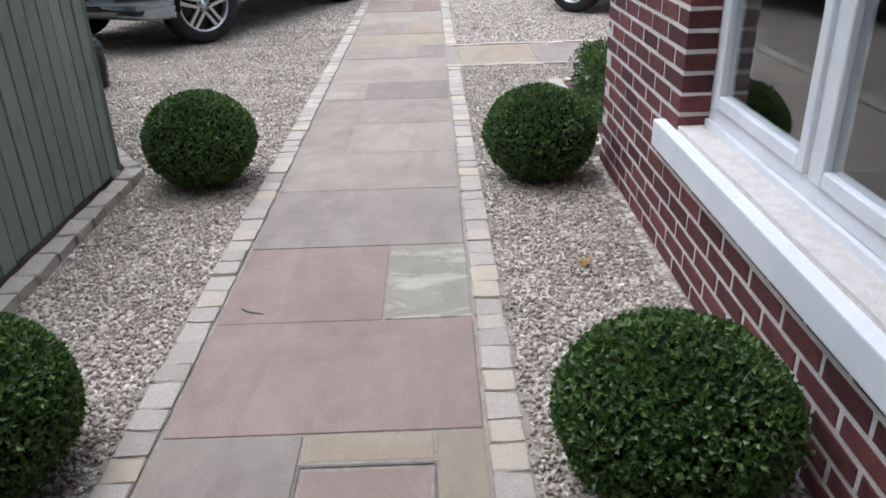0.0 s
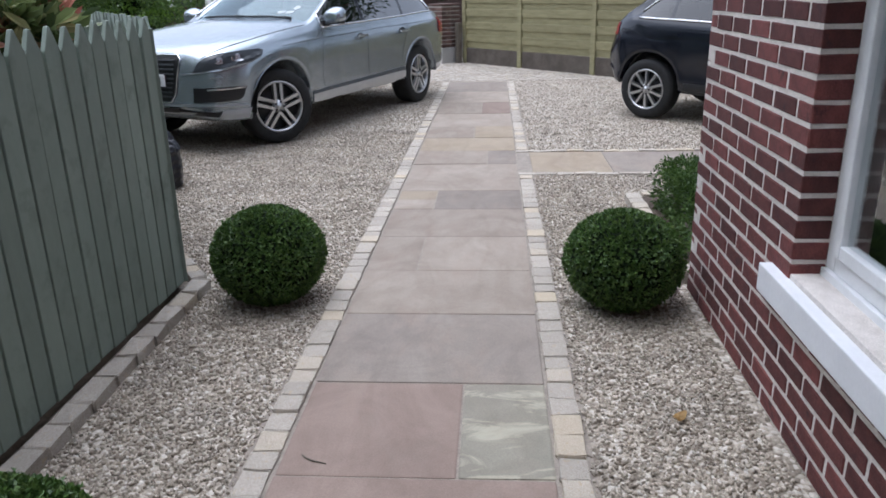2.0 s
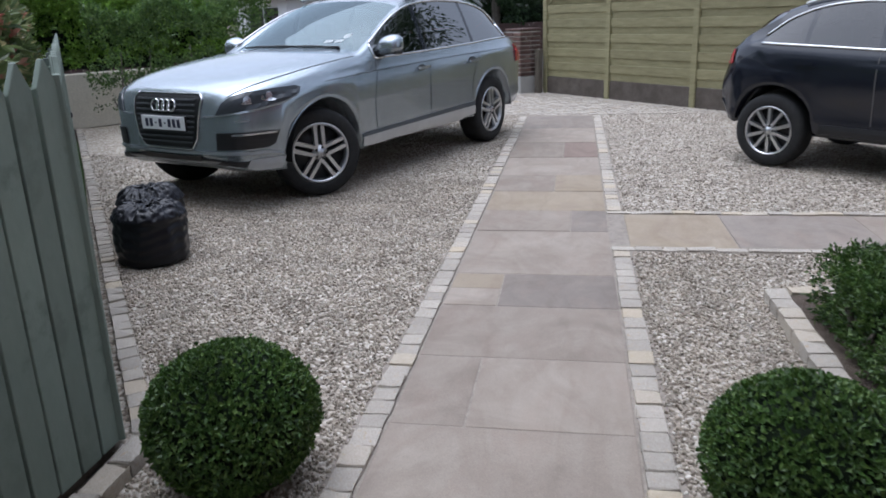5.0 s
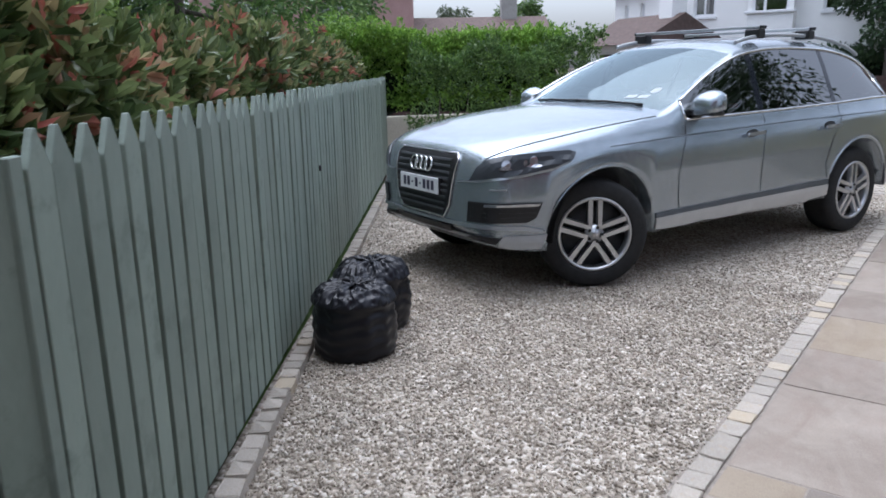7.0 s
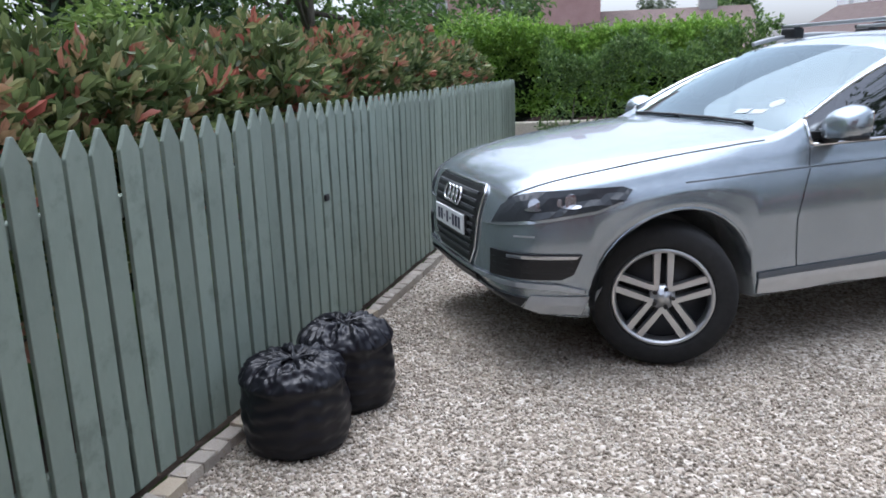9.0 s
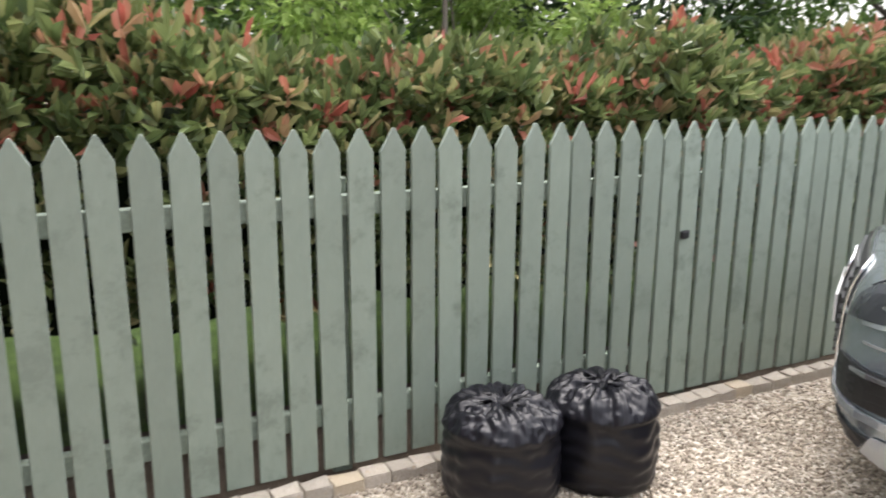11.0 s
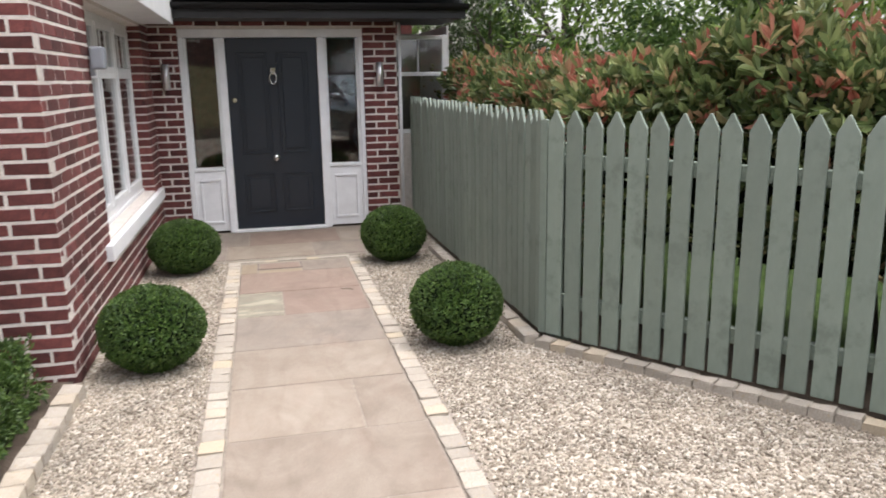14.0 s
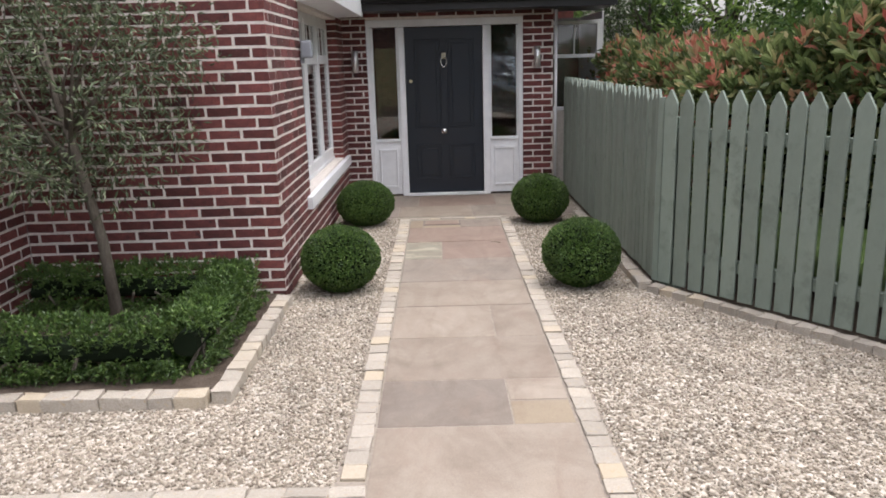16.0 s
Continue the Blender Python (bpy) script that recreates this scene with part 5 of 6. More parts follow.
            top_, *_ = tree.ray_cast(Vector((-0.575 - 0.13 * (y / 0.79) ** 2, y, 3)), Vector((0, 0, -1)))
            pts.append((top_.x, y, top_.z + 0.012))
        tube(bm, pts, 0.009, 6)
        part("wiper", bm, M["black_trim"], car)
    part("dashboard", box(-1.02, -0.66, -0.70, 0.70, 1.02, 1.12, 0.04, 3), M["interior"], car)
    return car


M["slat"] = plain("grille_plastic", (0.055, 0.058, 0.062), 0.35)
# dark colour of the panel gaps, also of painted crease and recess shade
M["seam_and_shade"] = plain("gap_and_painted_shade", (0.02, 0.022, 0.024), 0.7)
M["rub_trim"] = plain("rub_strip_paint", (0.10, 0.112, 0.122), 0.4, 0.3)
M["lip_paint"] = plain("bright_body_paint", (0.42, 0.45, 0.48), 0.25, 0.7)
M["paper"] = plain("sticker_paper", (0.42, 0.46, 0.46), 0.6)


CROSSOVER = dict(
    front=0.80, rear=-3.05, half=0.87, hub=0.335, arch=0.405, wheels=(-0.05, -2.42),
    marks=[-0.6, -1.3, -0.85, -1.5, -1.57, -2.15, -2.55],
    plan=[(0.80, 0.55), (0.70, 0.80), (0.50, 0.90), (0.2, 0.97), (-0.1, 1.0), (-2.3, 1.0), (-2.65, 0.96), (-2.9, 0.86), (-3.05, 0.74)],
    top=[(0.80, 0.80), (0.70, 0.92), (0.40, 1.0), (-0.4, 1.08), (-0.6, 1.10), (-0.85, 1.24), (-1.3, 1.47), (-1.7, 1.53), (-2.2, 1.50), (-2.5, 1.43), (-2.65, 1.37), (-2.85, 1.18), (-2.95, 1.06), (-3.05, 0.90)],
    belt=[(0.80, 0.72), (0.70, 0.84), (0.3, 0.95), (-0.6, 1.02), (-1.5, 1.06), (-2.4, 1.10), (-2.7, 1.10), (-2.9, 1.02), (-3.05, 0.82)],
    edge=[(0.80, 0.74), (0.70, 0.86), (0.3, 0.97), (-0.6, 1.06), (-0.85, 1.17), (-1.3, 1.38), (-1.7, 1.44), (-2.1, 1.41), (-2.4, 1.31), (-2.62, 1.15), (-2.8, 1.11), (-2.95, 1.03), (-3.05, 0.84)],
    edge_plan=[(0.80, 0.5), (0.70, 0.7), (0.3, 0.86), (-0.6, 0.86), (-0.85, 0.82), (-1.3, 0.74), (-2.0, 0.72), (-2.4, 0.74), (-2.62, 0.82), (-2.95, 0.76), (-3.05, 0.66)],
    low=[(0.80, 0.40), (0.5, 0.30), (-0.5, 0.30), (-2.0, 0.32), (-2.75, 0.36), (-2.95, 0.42), (-3.05, 0.55)],
    glass="dark_glass", windscreen=(-0.6, -1.3), rear_window=(-2.5, -2.85), side_windows=[(-0.85, -1.50), (-1.57, -2.15), (-2.19, -2.60)],
)


def black_crossover():
    a = radians(-42)
    f = Vector((math.cos(a), math.sin(a), 0))
    right = Vector((f.y, -f.x, 0))
    hubp = Vector((1.965, 9.20, 0))
    o = hubp + f * 2.42 - right * 0.86
    m = Matrix.Translation(o) @ Matrix.Rotation(a, 4, "Z")
    car, body, tree, decal = build_car("car", m, CROSSOVER, M["black_paint"], "glossy black compact off-road car with chrome window trim on gravel")
    ten = [(90 + 36 * k, 0.013) for k in range(10)]
    xs, grid = car_body(CROSSOVER)
    for s in (1, -1):
        wheel(car, -0.05, s * 0.86, 0.332, 0.332, 0.225, 0.22, ten, s)
        wheel(car, -2.42, s * 0.86, 0.332, 0.332, 0.225, 0.22, ten, s)
        decal("tail_lamp", [(2.72, 0.92), (2.93, 0.90), (2.93, 1.02), (2.74, 1.05)], 100, M["red_lamp"], "red tail lamp", side=s)
        bm = bmesh.new()
        tube(bm, [(x, s * (sec[12].y + 0.004), sec[12].z + 0.004) for x, sec in zip(xs, grid) if -2.62 < x < -0.84], 0.010, 6)
        part("window_trim", bm, M["chrome"], car)
        bm = bmesh.new()
        tube(bm, [(x, s * (sec[9].y + 0.006), sec[9].z) for x, sec in zip(xs, grid) if -2.62 < x < -0.66], 0.011, 6)
        part("window_trim", bm, M["chrome"], car)
        bm = bmesh.new()
        tube(bm, [(x, s * sec[13].y * 0.96, sec[13].z + 0.03) for x, sec in zip(xs, grid) if -2.35 < x < -1.1], 0.015, 8)
        part("roof_rail", bm, M["alloy"], car)
        decal("door_handle", [(2.05, 0.93), (2.22, 0.935), (2.22, 0.965), (2.05, 0.96)], 90, M["black_paint"], side=s, lift=0.03, thick=0.012, sub=2)
        decal("sill_trim", [(0.5, 0.33), (1.95, 0.35), (1.95, 0.43), (0.5, 0.41)], 90, M["black_trim"], side=s)
        decal("door_gap", [(1.53, 0.45), (1.538, 0.45), (1.538, 1.04), (1.53, 1.04)], 90, M["interior"], side=s, lift=0.001, thick=0.001)
    return car


silver_suv()
black_crossover()

# ---- bin bags ----
def bag(x, y, r, h, seed, turn):
    rng = random.Random(seed)
    bm = bmesh.new()
    S, N = 180, 56
    rings = []
    off = Vector((seed * 2.3, seed * 1.7, 0))
    for i in range(N + 1):
        t = i / N
        if t < 0.55:
            k = t / 0.55
            z = h * 0.72 * k
            rad = r * (0.90 + 0.10 * math.sin(math.pi * (0.18 + 0.72 * k)) + 0.02)
            if k < 0.08:
                rad *= 0.92 + k
            top = 0.0
        else:
            k = (t - 0.55) / 0.45
            z = h * (0.72 + 0.24 * math.sin(k * math.pi / 2) * (1 - 0.2 * k * k))
            rad = r * (1.0 - 0.94 * k ** 1.3)
            top = math.sin(math.pi * min(1, 0.06 + k * 0.88)) ** 0.6
        ring = []
        for s in range(S):
            a = 2 * math.pi * s / S
            d = Vector((math.cos(a), math.sin(a), 0))
            n1 = noise.noise(Vector((d.x * 2.6, d.y * 2.6, z * 5 + seed * 3.1)))
            pos = Vector((d.x * rad, d.y * rad, z))
            # pleats that run to the neck, broken by crossing creases
            warp = 2.2 * noise.noise(pos * 7 + off)
            pleat = abs(math.sin(a * 6.5 + warp + seed)) ** 0.6 + 0.6 * abs(math.sin(a * 15 + 1.7 * warp)) ** 0.7
            crease = 1 - 2.4 * abs(noise.noise(pos * 16 + off)) + 0.6 * (1 - 2.4 * abs(noise.noise(pos * 34 + off)))
            lift = top * (0.013 * pleat + 0.011 * crease)
            wr = (0.0035 * math.sin(z * 95 + 3 * n1 + 2 * math.sin(a * 3)) + 0.003 * noise.noise(Vector((a * 4, z * 60, seed)))) * (1 if not top else 0)
            rr = max(0.02, rad + 0.012 * n1 + 0.6 * lift + wr)
            ring.append(bm.verts.new((rr * d.x, rr * d.y, z + lift + (0.012 * n1 if t > 0.1 else 0))))
        rings.append(ring)
    for u, v in zip(rings, rings[1:]):
        for s in range(S):
            bm.faces.new((u[s], u[(s + 1) % S], v[(s + 1) % S], v[s])).smooth = True
    bm.faces.new(rings[0][::-1])
    bm.faces.new(rings[-1])
    sack = empty("bin_bag", pose(x, y, 0, 0, 0, turn))
    part("sack", bm, M["bag"], sack)
    # gathered neck with loose corners
    bm = bmesh.new()
    K = 46
    low, mid_, top = [], [], []
    for s in range(K):
        a = 2 * math.pi * s / K
        p = 1 + 0.45 * math.sin(a * 9 + seed) * rng.uniform(0.5, 1)
        low.append(bm.verts.new((0.11 * math.cos(a), 0.11 * math.sin(a), h * 0.88)))
        mid_.append(bm.verts.new((0.05 * p * math.cos(a), 0.05 * p * math.sin(a), h * 0.955)))
        top.append(bm.verts.new((0.085 * p * math.cos(a), 0.075 * p * math.sin(a), h * (0.97 + 0.03 * math.sin(a * 5 + seed)))))
    for u, v in ((low, mid_), (mid_, top)):
        for s in range(K):
            bm.faces.new((u[s], u[(s + 1) % K], v[(s + 1) % K], v[s])).smooth = True
    bmesh.ops.solidify(bm, geom=bm.faces[:], thickness=0.002)
    part("neck", bm, M["bag"], sack)
    return tagged(sack, "full black plastic bin bag standing by the fence", "bin bag", group="bin bags by the fence")


bag(-2.467, 6.14, 0.222, 0.40, 1, 20)
bag(-2.682, 6.525, 0.222, 0.415, 4, 130)

# dark knot hole of the drive fence, added as a small black block
bm = box(-0.027, 0.027, -0.026, -0.0105, 0.832, 0.872, 0.010, 2)
knot = link("gate_latch", bm, M["black_trim"], drive_fence)
knot.matrix_basis = pose(3.545, 0, 0)


# ---- hedges ----
def hedge(name, pts, width, z0, z1, shoots, leaf, mats, red, seed, label, per=7, core=True, category="hedge", lump=0.25, stems=0, rosette=False):
    """Shoots with leaves over the skin of a long hedge that follows pts."""
    rng = np.random.default_rng(seed)
    hd = tagged(empty(name), label, category)
    pts = [Vector((*p, 0)) for p in pts]
    seg = [(b - a).length for a, b in zip(pts, pts[1:])]
    total = sum(seg)

    def at(s):
        for (a, b), l in zip(zip(pts, pts[1:]), seg):
            if s <= l:
                d = (b - a).normalized()
                return a + d * s, Vector((-d.y, d.x, 0))
            s -= l
        d = (pts[-1] - pts[-2]).normalized()
        return pts[-1], Vector((-d.y, d.x, 0))

    P, D, R = [], [], []
    h = (z1 - z0) / 2
    for _ in range(shoots):
        s = rng.uniform(0, total)
        c, nrm = at(s)
        ang = rng.uniform(-0.35, math.pi + 0.35) if not stems else rng.uniform(0, 2 * math.pi)
        ca, sa = math.cos(ang), math.sin(ang)
        ex = 0.62
        u = math.copysign(abs(ca) ** ex, ca)
        v = math.copysign(abs(sa) ** ex, sa)
        bulge = 1 + lump * noise.noise(Vector((s * 1.1, seed, v * 1.5))) + 0.10 * rng.normal() - 0.25 * rng.random() ** 3
        zz = z0 + h + v * h * bulge
        base = c + nrm * (u * width / 2 * bulge)
        out = np.array([nrm.x * u, nrm.y * u, v + 0.35])
        rd = rng.random() < red * (0.35 + 1.1 * max(0, v))
        if rosette:
            # leaves set round the tip of the shoot, the youngest upright
            axis = out / np.linalg.norm(out) + rng.normal(size=3) * 0.35
            axis /= np.linalg.norm(axis)
            side_a = np.cross(axis, rng.normal(size=3))
            side_a /= np.linalg.norm(side_a)
            side_b = np.cross(axis, side_a)
            grow = rng.uniform(0.75, 1.15)
            for k in range(per):
                turn_, tilt = k * 2.4 + rng.normal() * 0.25, 0.25 + 1.15 * k / per + rng.normal() * 0.12
                foot = axis * leaf * (0.45 - 0.75 * k / per)
                P.append((base.x + foot[0], base.y + foot[1], zz + foot[2]))
                D.append(axis * math.cos(tilt) + (side_a * math.cos(turn_) + side_b * math.sin(turn_)) * math.sin(tilt))
                R.append(1 if rd and k < per * 0.75 * grow else 0)
            continue
        for k in range(per):
            dd = out * 0.7 + rng.normal(size=3) * 0.75
            P.append((base.x + rng.normal() * leaf * 0.35, base.y + rng.normal() * leaf * 0.35, zz + rng.normal() * leaf * 0.35))
            D.append(dd)
            R.append(1 if rd and rng.random() < 0.8 else 0)
    me = leaves_mesh("leaves", np.array(P), np.array(D), leaf, leaf * (0.42 if len(mats) > 1 else 0.5), mats, np.array(R) if len(mats) > 1 else None, seed=seed, blunt=rosette)
    ob = new("leaves", me)
    ob.parent = hd
    # near-black core added inside, its colour standing for shade between the shoots
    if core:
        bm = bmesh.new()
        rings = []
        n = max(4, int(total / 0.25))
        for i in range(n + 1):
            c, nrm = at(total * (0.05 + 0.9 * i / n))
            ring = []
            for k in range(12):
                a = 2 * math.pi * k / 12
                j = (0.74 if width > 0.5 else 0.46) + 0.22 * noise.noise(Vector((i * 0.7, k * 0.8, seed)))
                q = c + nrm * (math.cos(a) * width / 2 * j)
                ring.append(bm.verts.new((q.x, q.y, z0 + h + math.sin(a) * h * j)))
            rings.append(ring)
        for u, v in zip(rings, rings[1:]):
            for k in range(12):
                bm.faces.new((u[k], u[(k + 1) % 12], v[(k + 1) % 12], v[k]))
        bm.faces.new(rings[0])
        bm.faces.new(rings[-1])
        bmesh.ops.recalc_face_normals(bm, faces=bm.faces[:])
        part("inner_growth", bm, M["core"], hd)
    rr = random.Random(seed)
    for k in range(stems or max(3, int(total / 0.5))):
        c, nrm = at(total * (k + 0.5) / (stems or max(3, int(total / 0.5))))
        bm = bmesh.new()
        x, y = c.x + nrm.x * rr.uniform(-0.1, 0.1), c.y + nrm.y * rr.uniform(-0.1, 0.1)
        tube(bm, [(x, y, -0.05), (x + rr.uniform(-0.05, 0.05), y + rr.uniform(-0.05, 0.05), z0 * 0.6), (x + rr.uniform(-0.15, 0.15), y + rr.uniform(-0.15, 0.15), z0 + h)], [0.022, 0.017, 0.008], 6)
        part("stem", bm, M["bark"], hd)
    return hd


BACK = Vector((-0.8121, -0.5836, 0))
h0 = CORNER + BACK * 0.92 + ALONG * -0.1
h1 = FEND + BACK * 0.92
hedge("photinia_hedge", [h0.xy, h1.xy], 1.0, 0.30, 1.62, 7400, 0.112, [M["photinia"], M["photinia_red"]], 0.17, 5, "dense photinia hedge with red young leaves behind the fence", lump=0.32, rosette=True)
hedge("photinia_hedge", [(-2.25, 3.7), (-2.35, 0.2), (-2.7, -2.5)], 1.0, 0.4, 1.60, 3400, 0.112, [M["photinia"], M["photinia_red"]], 0.26, 6, "photinia hedge with red tips behind the path fence", lump=0.36, rosette=True)
hedge("road_hedge", [(-8.1, 12.1), (-5.9, 15.0)], 0.9, 0.62, 2.0, 6200, 0.07, [M["privet"]], 0, 7, "bright green clipped hedge behind a low cream wall", core=True, lump=0.2)
hedge("road_hedge", [(-6.45, 11.75), (-4.75, 14.05)], 0.5, 0.50, 1.8, 1300, 0.065, [M["tree_leaf"]], 0, 17, "loose green hedge with airy uneven shoots by the road", core=False, lump=0.9)
bm = box(-3.0, 3.0, -0.1, 0.1, 0, 0.80, 0.01, 1, pose(-6.35, 13.3, 0, 0, 0, 52.8))
tagged(link("garden_wall", bm, M["cream_render"]), "low cream rendered wall behind the road hedge", "wall", kind="structure")
hedge("road_hedge", [(-6.45, 11.75), (-4.75, 14.05)], 0.5, 0.12, 0.80, 560, 0.05, [M["box_leaf2"]], 0, 8, "sparse twiggy foot of the road hedge", core=False, per=5)


far_row = [pose(-2.6, 15.9, 0, 0, 0, math.degrees(math.atan2(3.1, 3.75))) @ Vector((x_, 10.7, 0)) for x_ in (4.5, 20.0)]
hedge("road_hedge", [p_.xy for p_ in far_row], 0.9, 0.5, 1.75, 1500, 0.13, [M["dark_leaf"]], 0, 9, "dark green hedge behind the wall across the road", lump=0.35)


# ---- trees ----
def tree(name, x, y, height, crown_r, crown_z, mat, leaves, leaf, seed, label, trunk=0.12, flat=0.8, narrow=0.45, clumps=26, lean=0.0):
    rng = np.random.default_rng(seed)
    tr = tagged(empty(name, pose(x, y, 0)), label, "tree")
    bm = bmesh.new()
    top = Vector((lean, 0, crown_z))
    tube(bm, [(0, 0, -0.1), (lean * 0.2, 0, crown_z * 0.4), (lean * 0.6, 0, crown_z * 0.75), tuple(top), (lean * 1.2, 0, height * 0.9)], [trunk, trunk * 0.8, trunk * 0.65, trunk * 0.5, trunk * 0.12], 9)
    part("trunk", bm, M["bark"], tr)
    P, D = [], []
    cs = []
    for k in range(clumps):
        d = rng.normal(size=3)
        d /= np.linalg.norm(d)
        rr = rng.uniform(0.35, 1.0) ** 0.6
        c = np.array([top.x, 0, crown_z]) + d * np.array([crown_r, crown_r, (height - crown_z) * flat]) * rr + np.array([0, 0, (height - crown_z) * 0.15])
        cs.append(c)
    for k in range(min(clumps, 14)):
        bm = bmesh.new()
        c = cs[k]
        b = np.array([top.x * 0.8, 0, crown_z * rng.uniform(0.6, 1.0)])
        m_ = (b + c) / 2 + rng.normal(size=3) * crown_r * 0.08
        tube(bm, [tuple(b), tuple(m_), tuple(c)], [trunk * 0.35, trunk * 0.2, trunk * 0.05], 6)
        part("limb", bm, M["bark"], tr)
    each = leaves // clumps
    for c in cs:
        r = crown_r * rng.uniform(0.22, 0.42)
        d = rng.normal(size=(each, 3))
        d /= np.linalg.norm(d, axis=1, keepdims=True)
        p = c + d * (r * rng.random(each)[:, None] ** 0.45) * np.array([1, 1, 0.8])
        P.append(p)
        D.append(d + rng.normal(size=(each, 3)) * 0.6 + np.array([0, 0, -0.3]))
    me = leaves_mesh("crown", np.concatenate(P), np.concatenate(D), leaf, leaf * narrow, [mat], seed=seed)
    ob = new("crown", me)
    ob.parent = tr
    return tr


tree("garden_tree", -5.8, 0.5, 8.2, 3.0, 3.3, M["willow"], 30000, 0.14, 21, "tall light green garden tree behind the hedge", clumps=110, narrow=0.3, flat=0.85)
tree("garden_tree", -10.3, 4.6, 6.0, 2.4, 2.8, M["tree_leaf"], 9000, 0.15, 35, "green garden tree beyond the lawn", clumps=40)
tree("shrub", -8.3, 12.3, 2.5, 0.8, 1.5, M["privet"], 4000, 0.085, 36, "tall green shrub at the end of the picket fence", clumps=30, trunk=0.06)
tree("garden_tree", -7.9, 3.4, 8.0, 2.6, 3.2, M["tree_leaf"], 18000, 0.15, 22, "leafy green garden tree behind the hedge", clumps=70, trunk=0.16)
tree("garden_tree", -8.2, 6.7, 8.0, 2.3, 3.4, M["dark_leaf"], 11000, 0.15, 23, "dark green tree with bare lower limbs", clumps=56, trunk=0.16)
tree("garden_tree", -9.4, 10.2, 7.0, 2.2, 3.0, M["tree_leaf"], 13000, 0.15, 24, "dark green tree behind the drive fence", clumps=34)
tree("garden_tree", -4.6, -3.6, 4.6, 1.9, 2.4, M["tree_leaf"], 9000, 0.13, 25, "green garden tree beyond the house", clumps=34)
tree("flowering_tree", -3.05, -2.6, 3.1, 0.95, 2.0, M["blossom"], 4500, 0.08, 26, "shrub with pale blossom beside the house", clumps=22, trunk=0.07)
tree("garden_tree", -2.6, -6.5, 5.0, 2.2, 2.6, M["tree_leaf"], 8000, 0.14, 27, "green garden tree beyond the house", clumps=34)
tree("conifer", -2.55, 29.1, 8.0, 1.25, 3.4, M["dark_leaf"], 9000, 0.18, 28, "dark evergreen tree across the road", clumps=40, trunk=0.2)
tree("garden_tree", -12.9, 16.5, 4.3, 1.4, 2.2, M["tree_leaf"], 5000, 0.16, 29, "roundish green tree beyond the road", clumps=30)
tree("garden_tree", -22.5, 42.0, 5.4, 1.5, 3.6, M["tree_leaf"], 5000, 0.2, 30, "far round green tree against the sky", clumps=28)
tree("garden_tree", -27.7, 42.0, 5.2, 1.5, 3.6, M["olive"], 4000, 0.2, 38, "far grey-green tree against the sky", clumps=20)
tree("garden_tree", -0.4, 30.2, 7.5, 1.8, 4.4, M["tree_leaf"], 8000, 0.17, 39, "green tree beside the evergreen across the road", clumps=34)
tree("olive_tree", 2.19, 4.61, 2.25, 0.86, 1.46, M["olive"], 8600, 0.056, 31, "young olive tree with grey-green leaves in the bed", trunk=0.042, narrow=0.28, clumps=64, lean=0.2, flat=0.85)
tree("garden_tree", 6.9, 13.4, 8.5, 2.9, 3.6, M["dark_leaf"], 15000, 0.16, 37, "dark leafy tree beyond the timber fence", clumps=44, trunk=0.18)
tree("shrub", -4.3, 1.9, 2.7, 1.2, 1.5, M["tree_leaf"], 5000, 0.1, 32, "tall green shrub behind the hedge", clumps=26, trunk=0.06)
tree("shrub", -5.6, 5.4, 3.0, 1.3, 1.6, M["willow"], 6000, 0.1, 33, "tall light green shrub behind the hedge", clumps=28, trunk=0.06)
tree("shrub", -8.4, 8.6, 2.9, 1.3, 1.5, M["tree_leaf"], 6000, 0.1, 34, "tall green shrub behind the drive fence", clumps=28, trunk=0.06)

# lawn behind the fences
bm = bmesh.new()
q = [bm.verts.new((x, y, -0.012)) for x, y in ((-1.44, -4), (-1.44, 4.0), (-6.2, 10.9), (-14, 17), (-30, 17), (-30, -20), (-1.42, -20))]
bm.faces.new(q)
tagged(link("lawn", bm, M["grass"]), "mown green lawn behind the picket fence", "lawn", kind="structure")

# bare earth under the hedges
bm = bmesh.new()
b0, b1 = CORNER + BACK * 0.03, FEND + BACK * 0.03
for ring in ((b0, b1, b1 + BACK * 0.75, b0 + BACK * 0.75), (Vector((-1.40, 4.0, 0)), b0 + BACK * 0.75, Vector((-2.1, 3.5, 0)), Vector((-2.1, -3, 0)), Vector((-1.40, -3, 0)))):
    bm.faces.new([bm.verts.new((v.x, v.y, -0.004)) for v in ring])
tagged(link("hedge_soil", bm, M["soil"]), "dark bare earth under the photinia hedge", "soil", kind="structure")

# ---- planted bed by the house ----
bed = tagged(empty("bed_edging"), "low stone sett edging round the planted bed", "edging", kind="structure")
sett_line((1.245, 4.12), (1.245, 5.76), 0.13, 0.10, 0.06, 0.12, bed)
sett_line((1.31, 5.71), (2.98, 5.71), 0.13, 0.10, 0.06, 0.12, bed)
bm = bmesh.new()
n = 14
gv = [[bm.verts.new((1.26 + 1.73 * i / n, 4.05 + 1.60 * j / n, 0.045 + 0.02 * noise.noise(Vector((i * 0.6, j * 0.6, 3))))) for j in range(n + 1)] for i in range(n + 1)]
for i in range(n):
    for j in range(n):
        bm.faces.new((gv[i][j], gv[i + 1][j], gv[i + 1][j + 1], gv[i][j + 1])).smooth = True
tagged(link("bed_soil", bm, M["soil"]), "dark brown bed of earth", "soil", kind="structure")
hedge("box_hedge", [(1.52, 5.43), (2.95, 5.43)], 0.30, 0.05, 0.34, 1500, 0.028, [M["box_leaf2"]], 0, 41, "low clipped box hedge along the bed edge", per=8, lump=0.3, stems=8)
